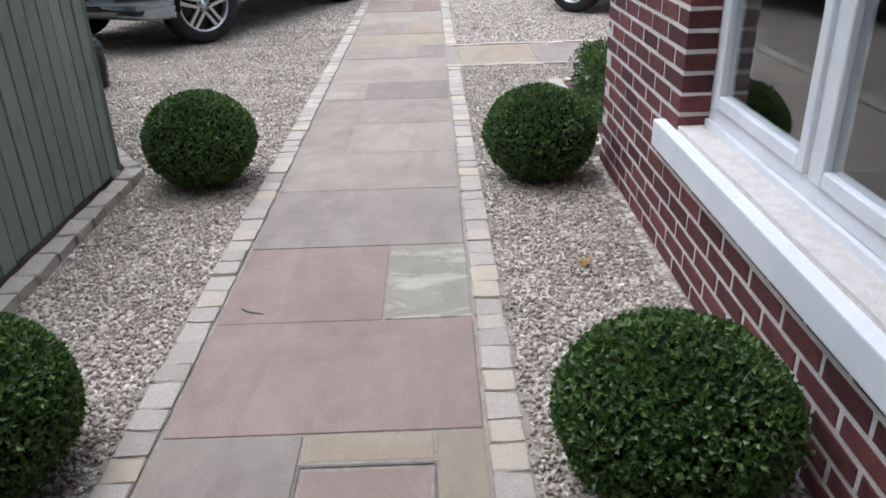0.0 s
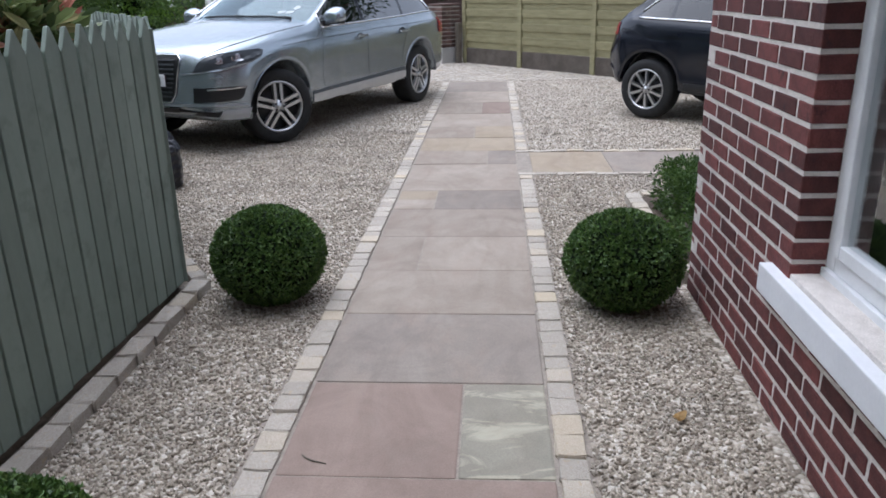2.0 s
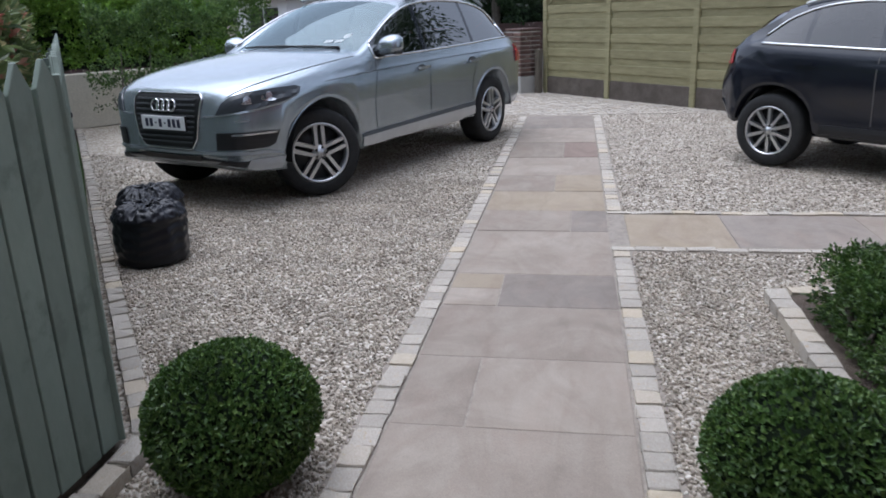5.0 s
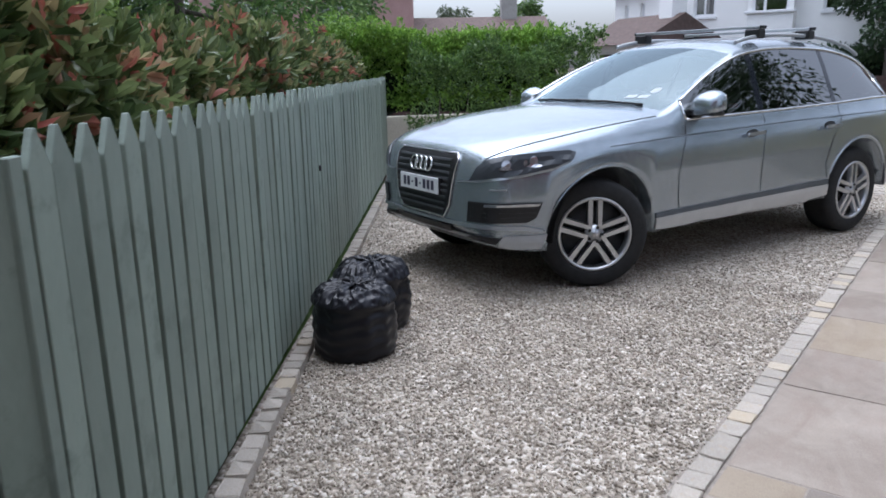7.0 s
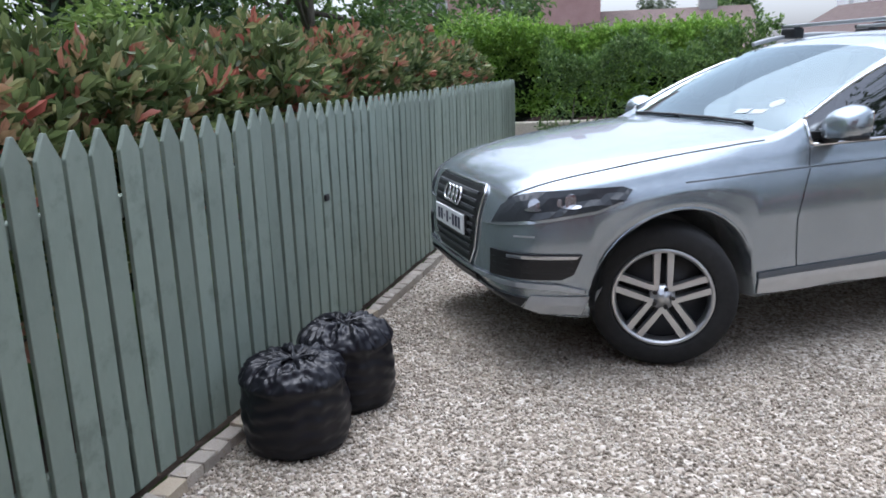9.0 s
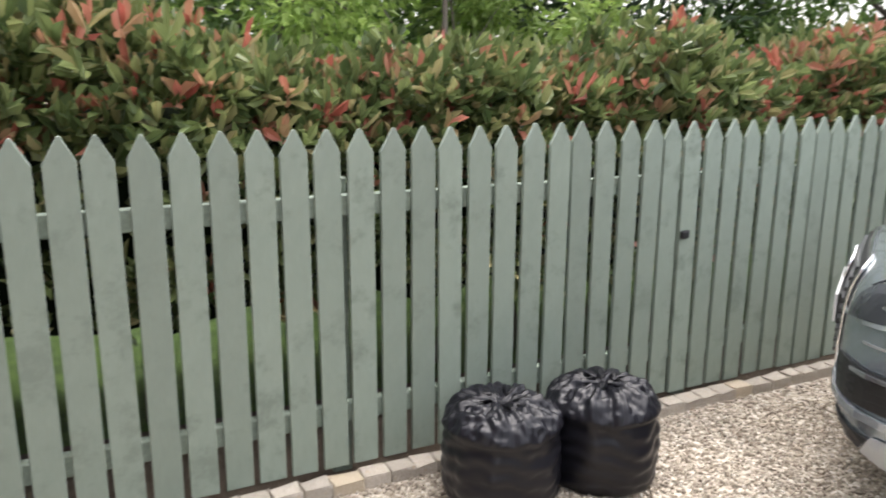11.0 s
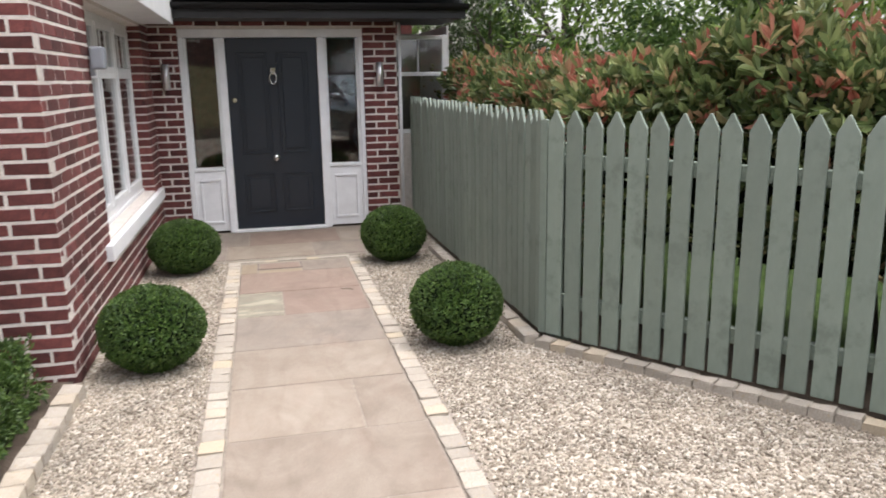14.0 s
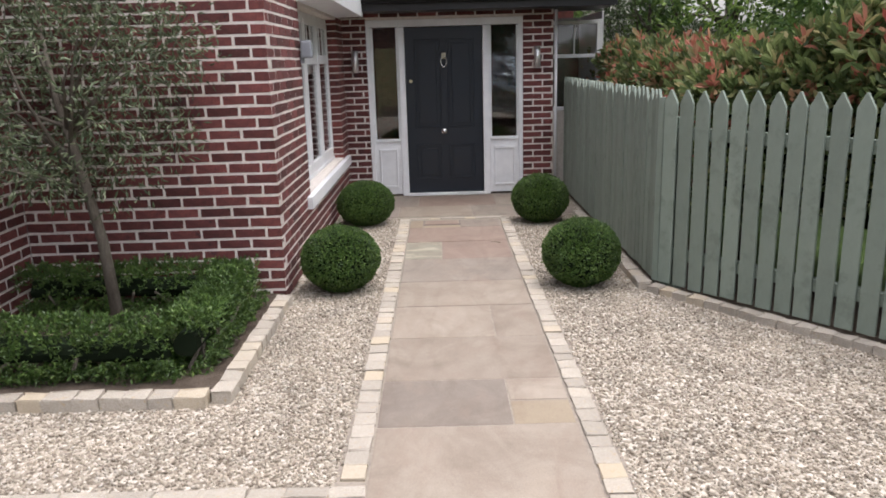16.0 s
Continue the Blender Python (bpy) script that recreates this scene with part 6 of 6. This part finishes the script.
hedge("box_hedge", [(1.50, 4.30), (1.50, 5.48)], 0.29, 0.05, 0.36, 1300, 0.028, [M["box_leaf2"]], 0, 42, "low clipped box hedge beside the gravel", per=8, lump=0.3, stems=8)
hedge("box_hedge", [(1.45, 4.27), (2.95, 4.27)], 0.32, 0.05, 0.34, 1200, 0.028, [M["box_leaf2"]], 0, 43, "low clipped box hedge along the brick wall", per=8, lump=0.3, stems=8)


# ---- wall lamps, bay canopy, side window ----
M["satin"] = plain("satin_steel", (0.80, 0.80, 0.80), 0.42, 0.9)


def wall_lamp(x):
    l = tagged(empty("wall_lamp", pose(x, DY, 1.62)), "satin steel cylinder wall lamp beside the front door", "wall lamp", group="lamps beside the door")
    bm = bmesh.new()
    bmesh.ops.create_cone(bm, cap_ends=True, segments=24, radius1=0.036, radius2=0.036, depth=0.25, matrix=pose(0, 0.065, 0))
    for f in bm.faces:
        f.smooth = len(f.verts) == 4
    part("tube", bm, M["satin"], l)
    part("bracket", box(-0.02, 0.02, -0.004, 0.042, -0.03, 0.03, 0.004), M["chrome"], l)


wall_lamp(-1.04)
wall_lamp(1.10)
canopy = tagged(empty("bay_canopy"), "white painted boxed eave above the bay window", "eave", kind="structure")
part("soffit", box(BX - 0.27, BX - 0.004, 0.36, 2.86, 2.105, 2.135), M["white"], canopy)
part("fascia", box(BX - 0.295, BX - 0.27, 0.36, 2.86, 2.10, 2.32, 0.004), M["white"], canopy)
part("end_board", box(BX - 0.27, BX - 0.004, 2.835, 2.86, 2.137, 2.32, 0.003), M["white"], canopy)
cam_box = tagged(empty("security_lamp"), "small grey security lamp on the brick wall", "lamp")
part("housing", box(BX - 0.10, BX - 0.012, 2.78, 2.88, 1.66, 1.80, 0.02, 3), M["grey_plastic"], cam_box)
part("foot", box(BX - 0.03, BX - 0.003, 2.80, 2.86, 1.62, 1.70, 0.006), M["grey_plastic"], cam_box)

side = tagged(empty("window_2"), "white sash window of the side room", "window", kind="structure")
sy = -0.50
for q in ((-1.90, -1.84, 1.0, 2.05), (-1.30, -1.24, 1.0, 2.05)):
    part("window_frame", box(q[0], q[1], sy - 0.08, sy, q[2], q[3], 0.005), M["white"], side)
for z in (0.96, 1.60, 2.0):
    part("window_frame", box(-1.84, -1.30, sy - 0.07, sy - 0.01, z, z + 0.045, 0.005), M["white"], side)
part("glazing_bar", box(-1.575, -1.56, sy - 0.06, sy - 0.02, 1.645, 2.0, 0.002), M["white"], side)
for z0, z1 in ((1.005, 1.60), (1.645, 2.0)):
    p = part("pane", box(-1.84, -1.30, sy - 0.045, sy - 0.04, z0, z1), M["glass"], side)
    p.visible_shadow = False
part("under_wall", box(-1.90, -1.24, sy - 0.2, sy - 0.01, 0, 0.955), M["mortar"], side)
part("side_board", box(-1.92, -1.903, sy - 1.6, sy - 0.002, 0, 2.15), M["white"], side)
# dark panel behind the panes, in place of an unlit room
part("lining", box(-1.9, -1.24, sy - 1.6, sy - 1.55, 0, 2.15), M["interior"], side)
bm = bmesh.new()
tube(bm, [(-1.262, DY + 0.03, 0.0), (-1.262, DY + 0.03, 2.15)], 0.018, 10)
tagged(link("rain_pipe", bm, M["white"]), "slim white rainwater pipe at the wall's corner", "pipe", kind="structure")


# ---- timber fence panels at the drive's far side ----
def panel_fence():
    a, b = Vector((-0.32, 16.19, 0)), Vector((1.93, 13.62, 0))
    d = (b - a).normalized()
    stops = [0.0, 1.62, 3.42, 5.22, 7.02]
    fence = tagged(empty("panel_fence", pose(a.x, a.y, 0, 0, 0, math.degrees(math.atan2(d.y, d.x)))), "new green-treated timber fence panels with arched lattice tops", "fence")
    H0, H1, H2 = 0.30, 1.52, 1.95
    for k in range(5):
        x0 = stops[k]
        part("post", box(x0 - 0.05, x0 + 0.05, -0.05, 0.05, -0.2, H2 + 0.06, 0.006), M["panel_wood"], fence)
        if k == 4:
            break
        step = stops[k + 1] - x0
        part("gravel_board", box(x0 + 0.052, x0 + step - 0.052, -0.025, 0.025, -0.05, H0 - 0.005, 0.004), M["board"], fence)
        n = 10
        pitch = (H1 - H0) / n
        for i in range(n):
            z = H0 + i * pitch
            bm = box(x0 + 0.055, x0 + step - 0.055, -0.012, 0.012, z, z + pitch + 0.012, 0.003)
            bmesh.ops.transform(bm, matrix=Matrix.Translation((0, -0.016 if i % 2 else 0.008, z)) @ Matrix.Rotation(radians(4), 4, "X") @ Matrix.Translation((0, 0, -z)), verts=bm.verts[:])
            part("slat", bm, M["panel_wood"], fence)
        for q in (0.27, 0.73):
            part("batten", box(x0 + step * q - 0.02, x0 + step * q + 0.02, 0.014, 0.035, H0, H1, 0.003), M["panel_wood"], fence)
        bm = bmesh.new()
        w = step - 0.11
        arch = lambda u: H1 + 0.04 + 0.26 * (1 - (2 * u - 1) ** 2)
        N = 24
        vs = []
        for i in range(N + 1):
            u = i / N
            vs.append([bm.verts.new((x0 + 0.055 + w * u, y, arch(u) + z)) for y, z in ((-0.022, -0.025), (0.022, -0.025), (0.022, 0.025), (-0.022, 0.025))])
        for u, v in zip(vs, vs[1:]):
            for i in range(4):
                bm.faces.new((u[i], u[(i + 1) % 4], v[(i + 1) % 4], v[i]))
        bmesh.ops.recalc_face_normals(bm, faces=bm.faces[:])
        part("arch_rail", bm, M["panel_wood"], fence)
        bm = bmesh.new()
        N = 12
        for i in range(N):
            u0, u1 = i / N, (i + 1) / N
            p = [(x0 + 0.055 + w * u0, H1), (x0 + 0.055 + w * u1, H1), (x0 + 0.055 + w * u1, arch(u1) - 0.02), (x0 + 0.055 + w * u0, arch(u0) - 0.02)]
            f = bm.faces.new([bm.verts.new((x_, -0.006, z_)) for x_, z_ in p])
        bmesh.ops.solidify(bm, geom=bm.faces[:], thickness=0.012)
        part("slat", bm, M["panel_wood"], fence)
        part("top_rail", box(x0 + 0.055, x0 + step - 0.055, -0.022, 0.022, H2 - 0.02, H2 + 0.02, 0.003), M["panel_wood"], fence)
        for sgn in (1, -1):
            bm = bmesh.new()
            k_ = -0.5
            while k_ < w + 0.5:
                u_prev = None
                run = []
                for i in range(13):
                    z = H1 + (H2 - H1) * i / 12
                    xx = k_ + sgn * (z - H1)
                    u = xx / w
                    if 0.0 <= u <= 1 and z >= arch(u):
                        run.append((x0 + 0.055 + xx, sgn * 0.006, z))
                if len(run) > 1:
                    (ax, ay, az), (bx, by, bz) = run[0], run[-1]
                    L = math.hypot(bx - ax, bz - az)
                    add_box(bm, 0, L, -0.005, 0.005, -0.012, 0.012, pose(ax, ay, az, 0, -math.degrees(math.atan2(bz - az, bx - ax)), 0))
                k_ += 0.085
            part("lattice", bm, M["panel_wood"], fence)


panel_fence()

# brick pier at the gate
pier = tagged(empty("gate_pier", pose(-0.76, 16.35, 0, 0, 0, -49)), "weathered brick gate pier on a grey footing", "pier")
part("footing", box(-0.25, 0.25, -0.25, 0.25, -0.05, 0.30, 0.01), M["render_grey"], pier)
part("pier_core", box(-0.225, 0.225, -0.225, 0.225, 0.302, 1.10), M["pier_mortar"], pier)
bm = box(-0.112, 0.112, -0.24, -0.20, 0, 0.058, 0.006)
me = bpy.data.meshes.new("brick")
bm.to_mesh(me)
bm.free()
me.materials.append(M["old_brick"])
for r_ in range(10):
    for sd in range(4):
        for k in range(2):
            ob = new("brick", me)
            ob.parent = pier
            ob.matrix_basis = pose(0, 0, 0, 0, 0, 90 * sd) @ pose(-0.118 + 0.236 * k + (0.012 if r_ % 2 else -0.012), random.uniform(-0.006, 0.004), 0.312 + r_ * 0.0785)
part("cap", box(-0.235, 0.235, -0.235, 0.235, 1.102, 1.15, 0.02, 2), M["old_brick"], pier)
tagged(link("gate_post", box(-0.06, 0.06, -0.05, 0.05, -0.1, 0.78, 0.008, 1, pose(-0.46, 16.12, 0, 0, 0, -49)), M["bark"]), "short dark wooden post beside the brick pier", "post")

# sett apron past the path's end
apron = tagged(empty("apron"), "apron of pale setts across the drive entrance", "paving", kind="structure")
V, F = [], []
rg = random.Random(8)
y = 12.98
while y < 16.9:
    x = -5.2 + rg.uniform(0, 0.1)
    while x < 4.2:
        w = rg.uniform(0.09, 0.15)
        inside = (y - 16.75) < (x + 0.25) * -1.377 - 0.1 and x > -4.5 + (y - 14) * 1.2 - 1.0
        if inside:
            z = 0.004 + rg.uniform(-0.004, 0.004)
            b = len(V)
            x1, y1 = x + w - 0.012, y + 0.098
            V += [(x, y, -0.03), (x1, y, -0.03), (x1, y1, -0.03), (x, y1, -0.03), (x + 0.008, y + 0.008, z), (x1 - 0.008, y + 0.008, z), (x1 - 0.008, y1 - 0.008, z), (x + 0.008, y1 - 0.008, z)]
            F += [(b + 4, b + 5, b + 6, b + 7), (b, b + 1, b + 5, b + 4), (b + 1, b + 2, b + 6, b + 5), (b + 2, b + 3, b + 7, b + 6), (b + 3, b, b + 4, b + 7)]
        x += w
    y += 0.11
ob = new("setts", arrays_mesh("setts", V, F, [M["sett"]]))
ob.parent = apron
tagged(ob, kind="stuff")

# ---- road and houses beyond ----
road_dir = Vector((0.60, 0.80, 0))
bm = bmesh.new()
rm = pose(-2.6, 15.9, 0, 0, 0, math.degrees(math.atan2(3.1, 3.75)))
add_box(bm, -60, 60, 2.2, 9.5, -0.1, 0.002, rm)
tagged(link("road", bm, M["asphalt"]), "grey asphalt road past the drive", "road", kind="structure")
bm = bmesh.new()
add_box(bm, -60, 60, 0.9, 2.15, -0.1, 0.06, rm)
tagged(link("pavement", bm, M["concrete"]), "concrete pavement along the road", "pavement", kind="structure")
bm = bmesh.new()
add_box(bm, -60, 60, 9.6, 9.85, -0.1, 1.05, rm)
tagged(link("boundary_wall", bm, M["old_brick"]), "low dark brick wall across the road", "wall", kind="structure")


def far_house(name, x, y, turn, w, d, h, wall, roof_h, windows, label):
    hs = tagged(empty(name, pose(x, y, 0, 0, 0, turn)), label, "house")
    bm = bmesh.new()
    xs = sorted({-w / 2, w / 2, *[q for a in windows for q in (a[0], a[1])]})
    zs = sorted({0, h, *[q for a in windows for q in (a[2], a[3])]})
    for a, b in zip(xs, xs[1:]):
        for c, e in zip(zs, zs[1:]):
            if not any(k[0] <= a and b <= k[1] and k[2] <= c and e <= k[3] for k in windows):
                add_box(bm, a, b, 0, 0.3, c, e)
    for q in ((-w / 2, -w / 2 + 0.3, 0.3, d, 0, h), (w / 2 - 0.3, w / 2, 0.3, d, 0, h), (-w / 2 + 0.3, w / 2 - 0.3, d - 0.3, d, 0, h)):
        add_box(bm, *q)
    bmesh.ops.remove_doubles(bm, verts=bm.verts[:], dist=0.001)
    part("wall", bm, wall, hs)
    for a, b, c, e in windows:
        win = part("window", box(a - 0.06, b + 0.06, -0.06, 0.06, c - 0.10, c, 0.01), M["white"], hs)
        for q in ((a, a + 0.07, c, e), (b - 0.07, b, c, e), (a + 0.07, b - 0.07, c, c + 0.07), (a + 0.07, b - 0.07, e - 0.07, e), ((a + b) / 2 - 0.03, (a + b) / 2 + 0.03, c + 0.07, e - 0.07)):
            part("window_frame", box(q[0], q[1], 0.10, 0.17, q[2], q[3]), M["white"], win)
        part("pane", box(a + 0.07, b - 0.07, 0.13, 0.14, c + 0.07, e - 0.07), M["car_glass"], win)
    bm = bmesh.new()
    o = 0.35
    v = [bm.verts.new(p) for p in ((-w / 2 - o, -o, h), (w / 2 + o, -o, h), (w / 2 + o, d + o, h), (-w / 2 - o, d + o, h), (-w / 2 - o, d / 2, h + roof_h), (w / 2 + o, d / 2, h + roof_h))]
    for f in ((0, 1, 5, 4), (2, 3, 4, 5), (1, 2, 5), (3, 0, 4), (3, 2, 1, 0)):
        bm.faces.new([v[k] for k in f])
    roof = part("roof", bm, M["tile"], hs)
    part("chimney", box(w * 0.3, w * 0.3 + 0.6, d / 2 - 0.3, d / 2 + 0.3, h + roof_h * 0.7, h + roof_h + 0.9), wall, roof)
    return hs


white = far_house("white_house", -6.2, 30.0, 0, 6.2, 8, 6.0, M["white_render"], 3.0, [(-2.42, -1.70, 3.02, 4.4), (1.6, 2.6, 3.02, 4.4)], "white rendered two-storey house across the road")
# its square bay with the wide upper window
for q in ((-0.55, 0.85, -0.42, -0.003, 0, 3.05), (-0.55, 0.85, -0.42, -0.003, 4.45, 4.8), (-0.55, -0.40, -0.42, -0.30, 3.05, 4.45), (0.70, 0.85, -0.42, -0.30, 3.05, 4.45)):
    part("bay", box(*q, 0.01), M["white_render"], white)
bay_win = part("window", box(-0.62, 0.92, -0.50, -0.42, 3.0, 3.08, 0.01), M["white"], white)
part("pane", box(-0.40, 0.70, -0.37, -0.36, 3.09, 4.45), M["car_glass"], bay_win)
for x_ in (-0.40, -0.06, 0.62):
    part("window_frame", box(x_, x_ + 0.08, -0.40, -0.33, 3.09, 4.45), M["white"], bay_win)
part("pipe", box(-3.14, -3.02, -0.12, -0.01, 0, 6.0, 0.02), M["bark"], white, "brown pipe at the corner of the house")
far_house("house_wing", -11.1, 31.5, -37.5, 3.8, 4, 4.15, M["white_render"], 1.2, [(-1.15, -0.85, 2.6, 3.7), (0.0, 0.3, 2.6, 3.7)], "lower white rendered wing beside the white house")
far_house("garage", -10.3, 27.2, -30, 2.7, 3.0, 2.1, M["white_render"], 0.95, [(-0.9, 0.9, 0.1, 1.9)], "small garage with a brown tiled roof across the road")
far_house("house", -15.5, 25.5, 38, 7.0, 7, 1.9, M["render_grey"], 1.5, [(-1.8, -0.6, 0.7, 1.6), (0.8, 2.0, 0.7, 1.6)], "low house with a brown tiled roof across the road")
far_house("pink_house", -20.5, 23.5, 52, 8.0, 7, 4.8, M["pink_render"], 2.5, [(-2.4, -1.4, 2.7, 3.9), (0.4, 1.4, 2.7, 3.9), (1.9, 2.9, 1.6, 2.9)], "pink rendered house across the road")
far_house("terraced_house", 3.2, 33.0, -6, 9.0, 8, 6.0, M["old_brick"], 3.0, [(-3.4, -2.5, 1.2, 2.9), (-1.9, -1.0, 1.2, 2.9), (1.0, 2.0, 1.2, 2.9)], "brick house with white windows across the road")


# small marks: a slab's dark crack, made as a thin tube, a fallen leaf on the gravel
bm = bmesh.new()
tube(bm, [(-0.39, 2.526, 0.002), (-0.375, 2.508, 0.003), (-0.35, 2.493, 0.003), (-0.298, 2.478, 0.002)], [0.002, 0.0035, 0.004, 0.0015], 6)
tagged(link("twig", bm, M["bark"]), "thin dark crack of a flagstone, made as a tube on top", "twig")
bm = bmesh.new()
rim_ = [bm.verts.new((0.03 * math.cos(a) * (1 + 0.25 * math.cos(3 * a)), 0.02 * math.sin(a), 0.004 * math.cos(2 * a))) for a in [k * math.pi / 8 for k in range(16)]]
hub_ = bm.verts.new((0, 0, -0.003))
for a, b in zip(rim_, rim_[1:] + rim_[:1]):
    bm.faces.new((hub_, a, b))
bmesh.ops.solidify(bm, geom=bm.faces[:], thickness=0.001)
bmesh.ops.transform(bm, matrix=pose(0.927, 2.792, 0.014, 6, -8, 40), verts=bm.verts[:])
tagged(link("fallen_leaf", bm, plain("dry_leaf", (0.42, 0.27, 0.10), 0.7)), "small dry yellow leaf lying on the gravel", "leaf")


# ---- loose stones of the gravel near the path ----
def pebbles():
    rng = np.random.default_rng(77)
    bm = bmesh.new()
    bmesh.ops.create_icosphere(bm, subdivisions=1, radius=1)
    base = np.array([v.co[:] for v in bm.verts])
    tri = np.array([[v.index for v in f.verts] for f in bm.faces])
    bm.free()
    kinds = np.stack([base * rng.uniform(0.62, 1.25, (len(base), 1)) for _ in range(10)])
    spots = []

    def strip(x0, x1, y0, y1, per):
        n = int((x1 - x0) * (y1 - y0) * per)
        spots.append(np.column_stack([rng.uniform(x0, x1, n), rng.uniform(y0, y1, n)]))

    strip(-1.245, -0.575, 1.35, 4.1, 4800)
    strip(0.575, 1.20, 1.35, 6.49, 4700)
    strip(1.20, 3.4, 5.765, 6.49, 3300)
    strip(-3.6, -0.575, 4.1, 8.6, 3600)
    strip(0.575, 3.2, 7.5, 9.4, 1500)
    strip(-5.8, -3.6, 6.5, 10.0, 1300)
    strip(-3.6, -0.575, 8.6, 12.9, 1300)
    strip(0.575, 3.2, 9.4, 12.9, 900)
    p = np.concatenate(spots)
    off = (p[:, 0] - CORNER.x) * 0.8121 + (p[:, 1] - CORNER.y) * 0.5836
    p = p[~((p[:, 1] > 4.06) & (p[:, 0] < -0.5) & (off < 0.11))]
    far = (p[:, 1] > 8.6) | (p[:, 0] < -3.6)
    scatter("gravel_stones", p[~far], kinds, tri)
    # farther off the stones are plain eight-sided chips
    chip = np.array([(1, 0, 0), (-1, 0, 0), (0, 1, 0), (0, -1, 0), (0, 0, 1), (0, 0, -1)], dtype=float)
    sides = np.array([(0, 2, 4), (2, 1, 4), (1, 3, 4), (3, 0, 4), (2, 0, 5), (1, 2, 5), (3, 1, 5), (0, 3, 5)])
    scatter("gravel_stones", p[far], np.stack([chip * rng.uniform(0.75, 1.3, (6, 1)) for _ in range(10)]), sides)


def scatter(name, p, kinds, tri):
    """Stones of the given kinds, one at each spot, each turned and sized by chance."""
    rng = np.random.default_rng(len(p))
    n, corners = len(p), kinds.shape[1]
    size = rng.uniform(0.0046, 0.0098, n)
    q = rng.normal(size=(n, 4))
    q /= np.linalg.norm(q, axis=1, keepdims=True)
    w, x, y, z = q.T
    rot = np.stack([np.stack([1 - 2 * (y * y + z * z), 2 * (x * y - z * w), 2 * (x * z + y * w)], 1), np.stack([2 * (x * y + z * w), 1 - 2 * (x * x + z * z), 2 * (y * z - x * w)], 1), np.stack([2 * (x * z - y * w), 2 * (y * z + x * w), 1 - 2 * (x * x + y * y)], 1)], 1)
    sc = size[:, None] * np.column_stack([rng.uniform(1.0, 1.6, n), rng.uniform(0.8, 1.1, n), rng.uniform(0.5, 0.8, n)])
    v = np.einsum("nij,nvj->nvi", rot, kinds[rng.integers(0, len(kinds), n)] * sc[:, None, :])
    v[:, :, 0] += p[:, 0:1]
    v[:, :, 1] += p[:, 1:2]
    v[:, :, 2] += (-0.004 + rng.uniform(-0.003, 0.006, n))[:, None]
    f = (tri[None] + (np.arange(n) * corners)[:, None, None]).reshape(-1, 3)
    me = bpy.data.meshes.new("stones")
    me.vertices.add(n * corners)
    me.vertices.foreach_set("co", v.reshape(-1).astype(np.float32))
    me.loops.add(f.size)
    me.loops.foreach_set("vertex_index", f.reshape(-1).astype(np.int32))
    me.polygons.add(len(f))
    me.polygons.foreach_set("loop_start", np.arange(0, f.size, 3, dtype=np.int32))
    me.materials.append(M["pebble"])
    me.update(calc_edges=True)
    me.validate()
    tagged(new(name, me), "angular buff, grey and brown gravel stones", "gravel", kind="stuff")


pebbles()

house_walls()
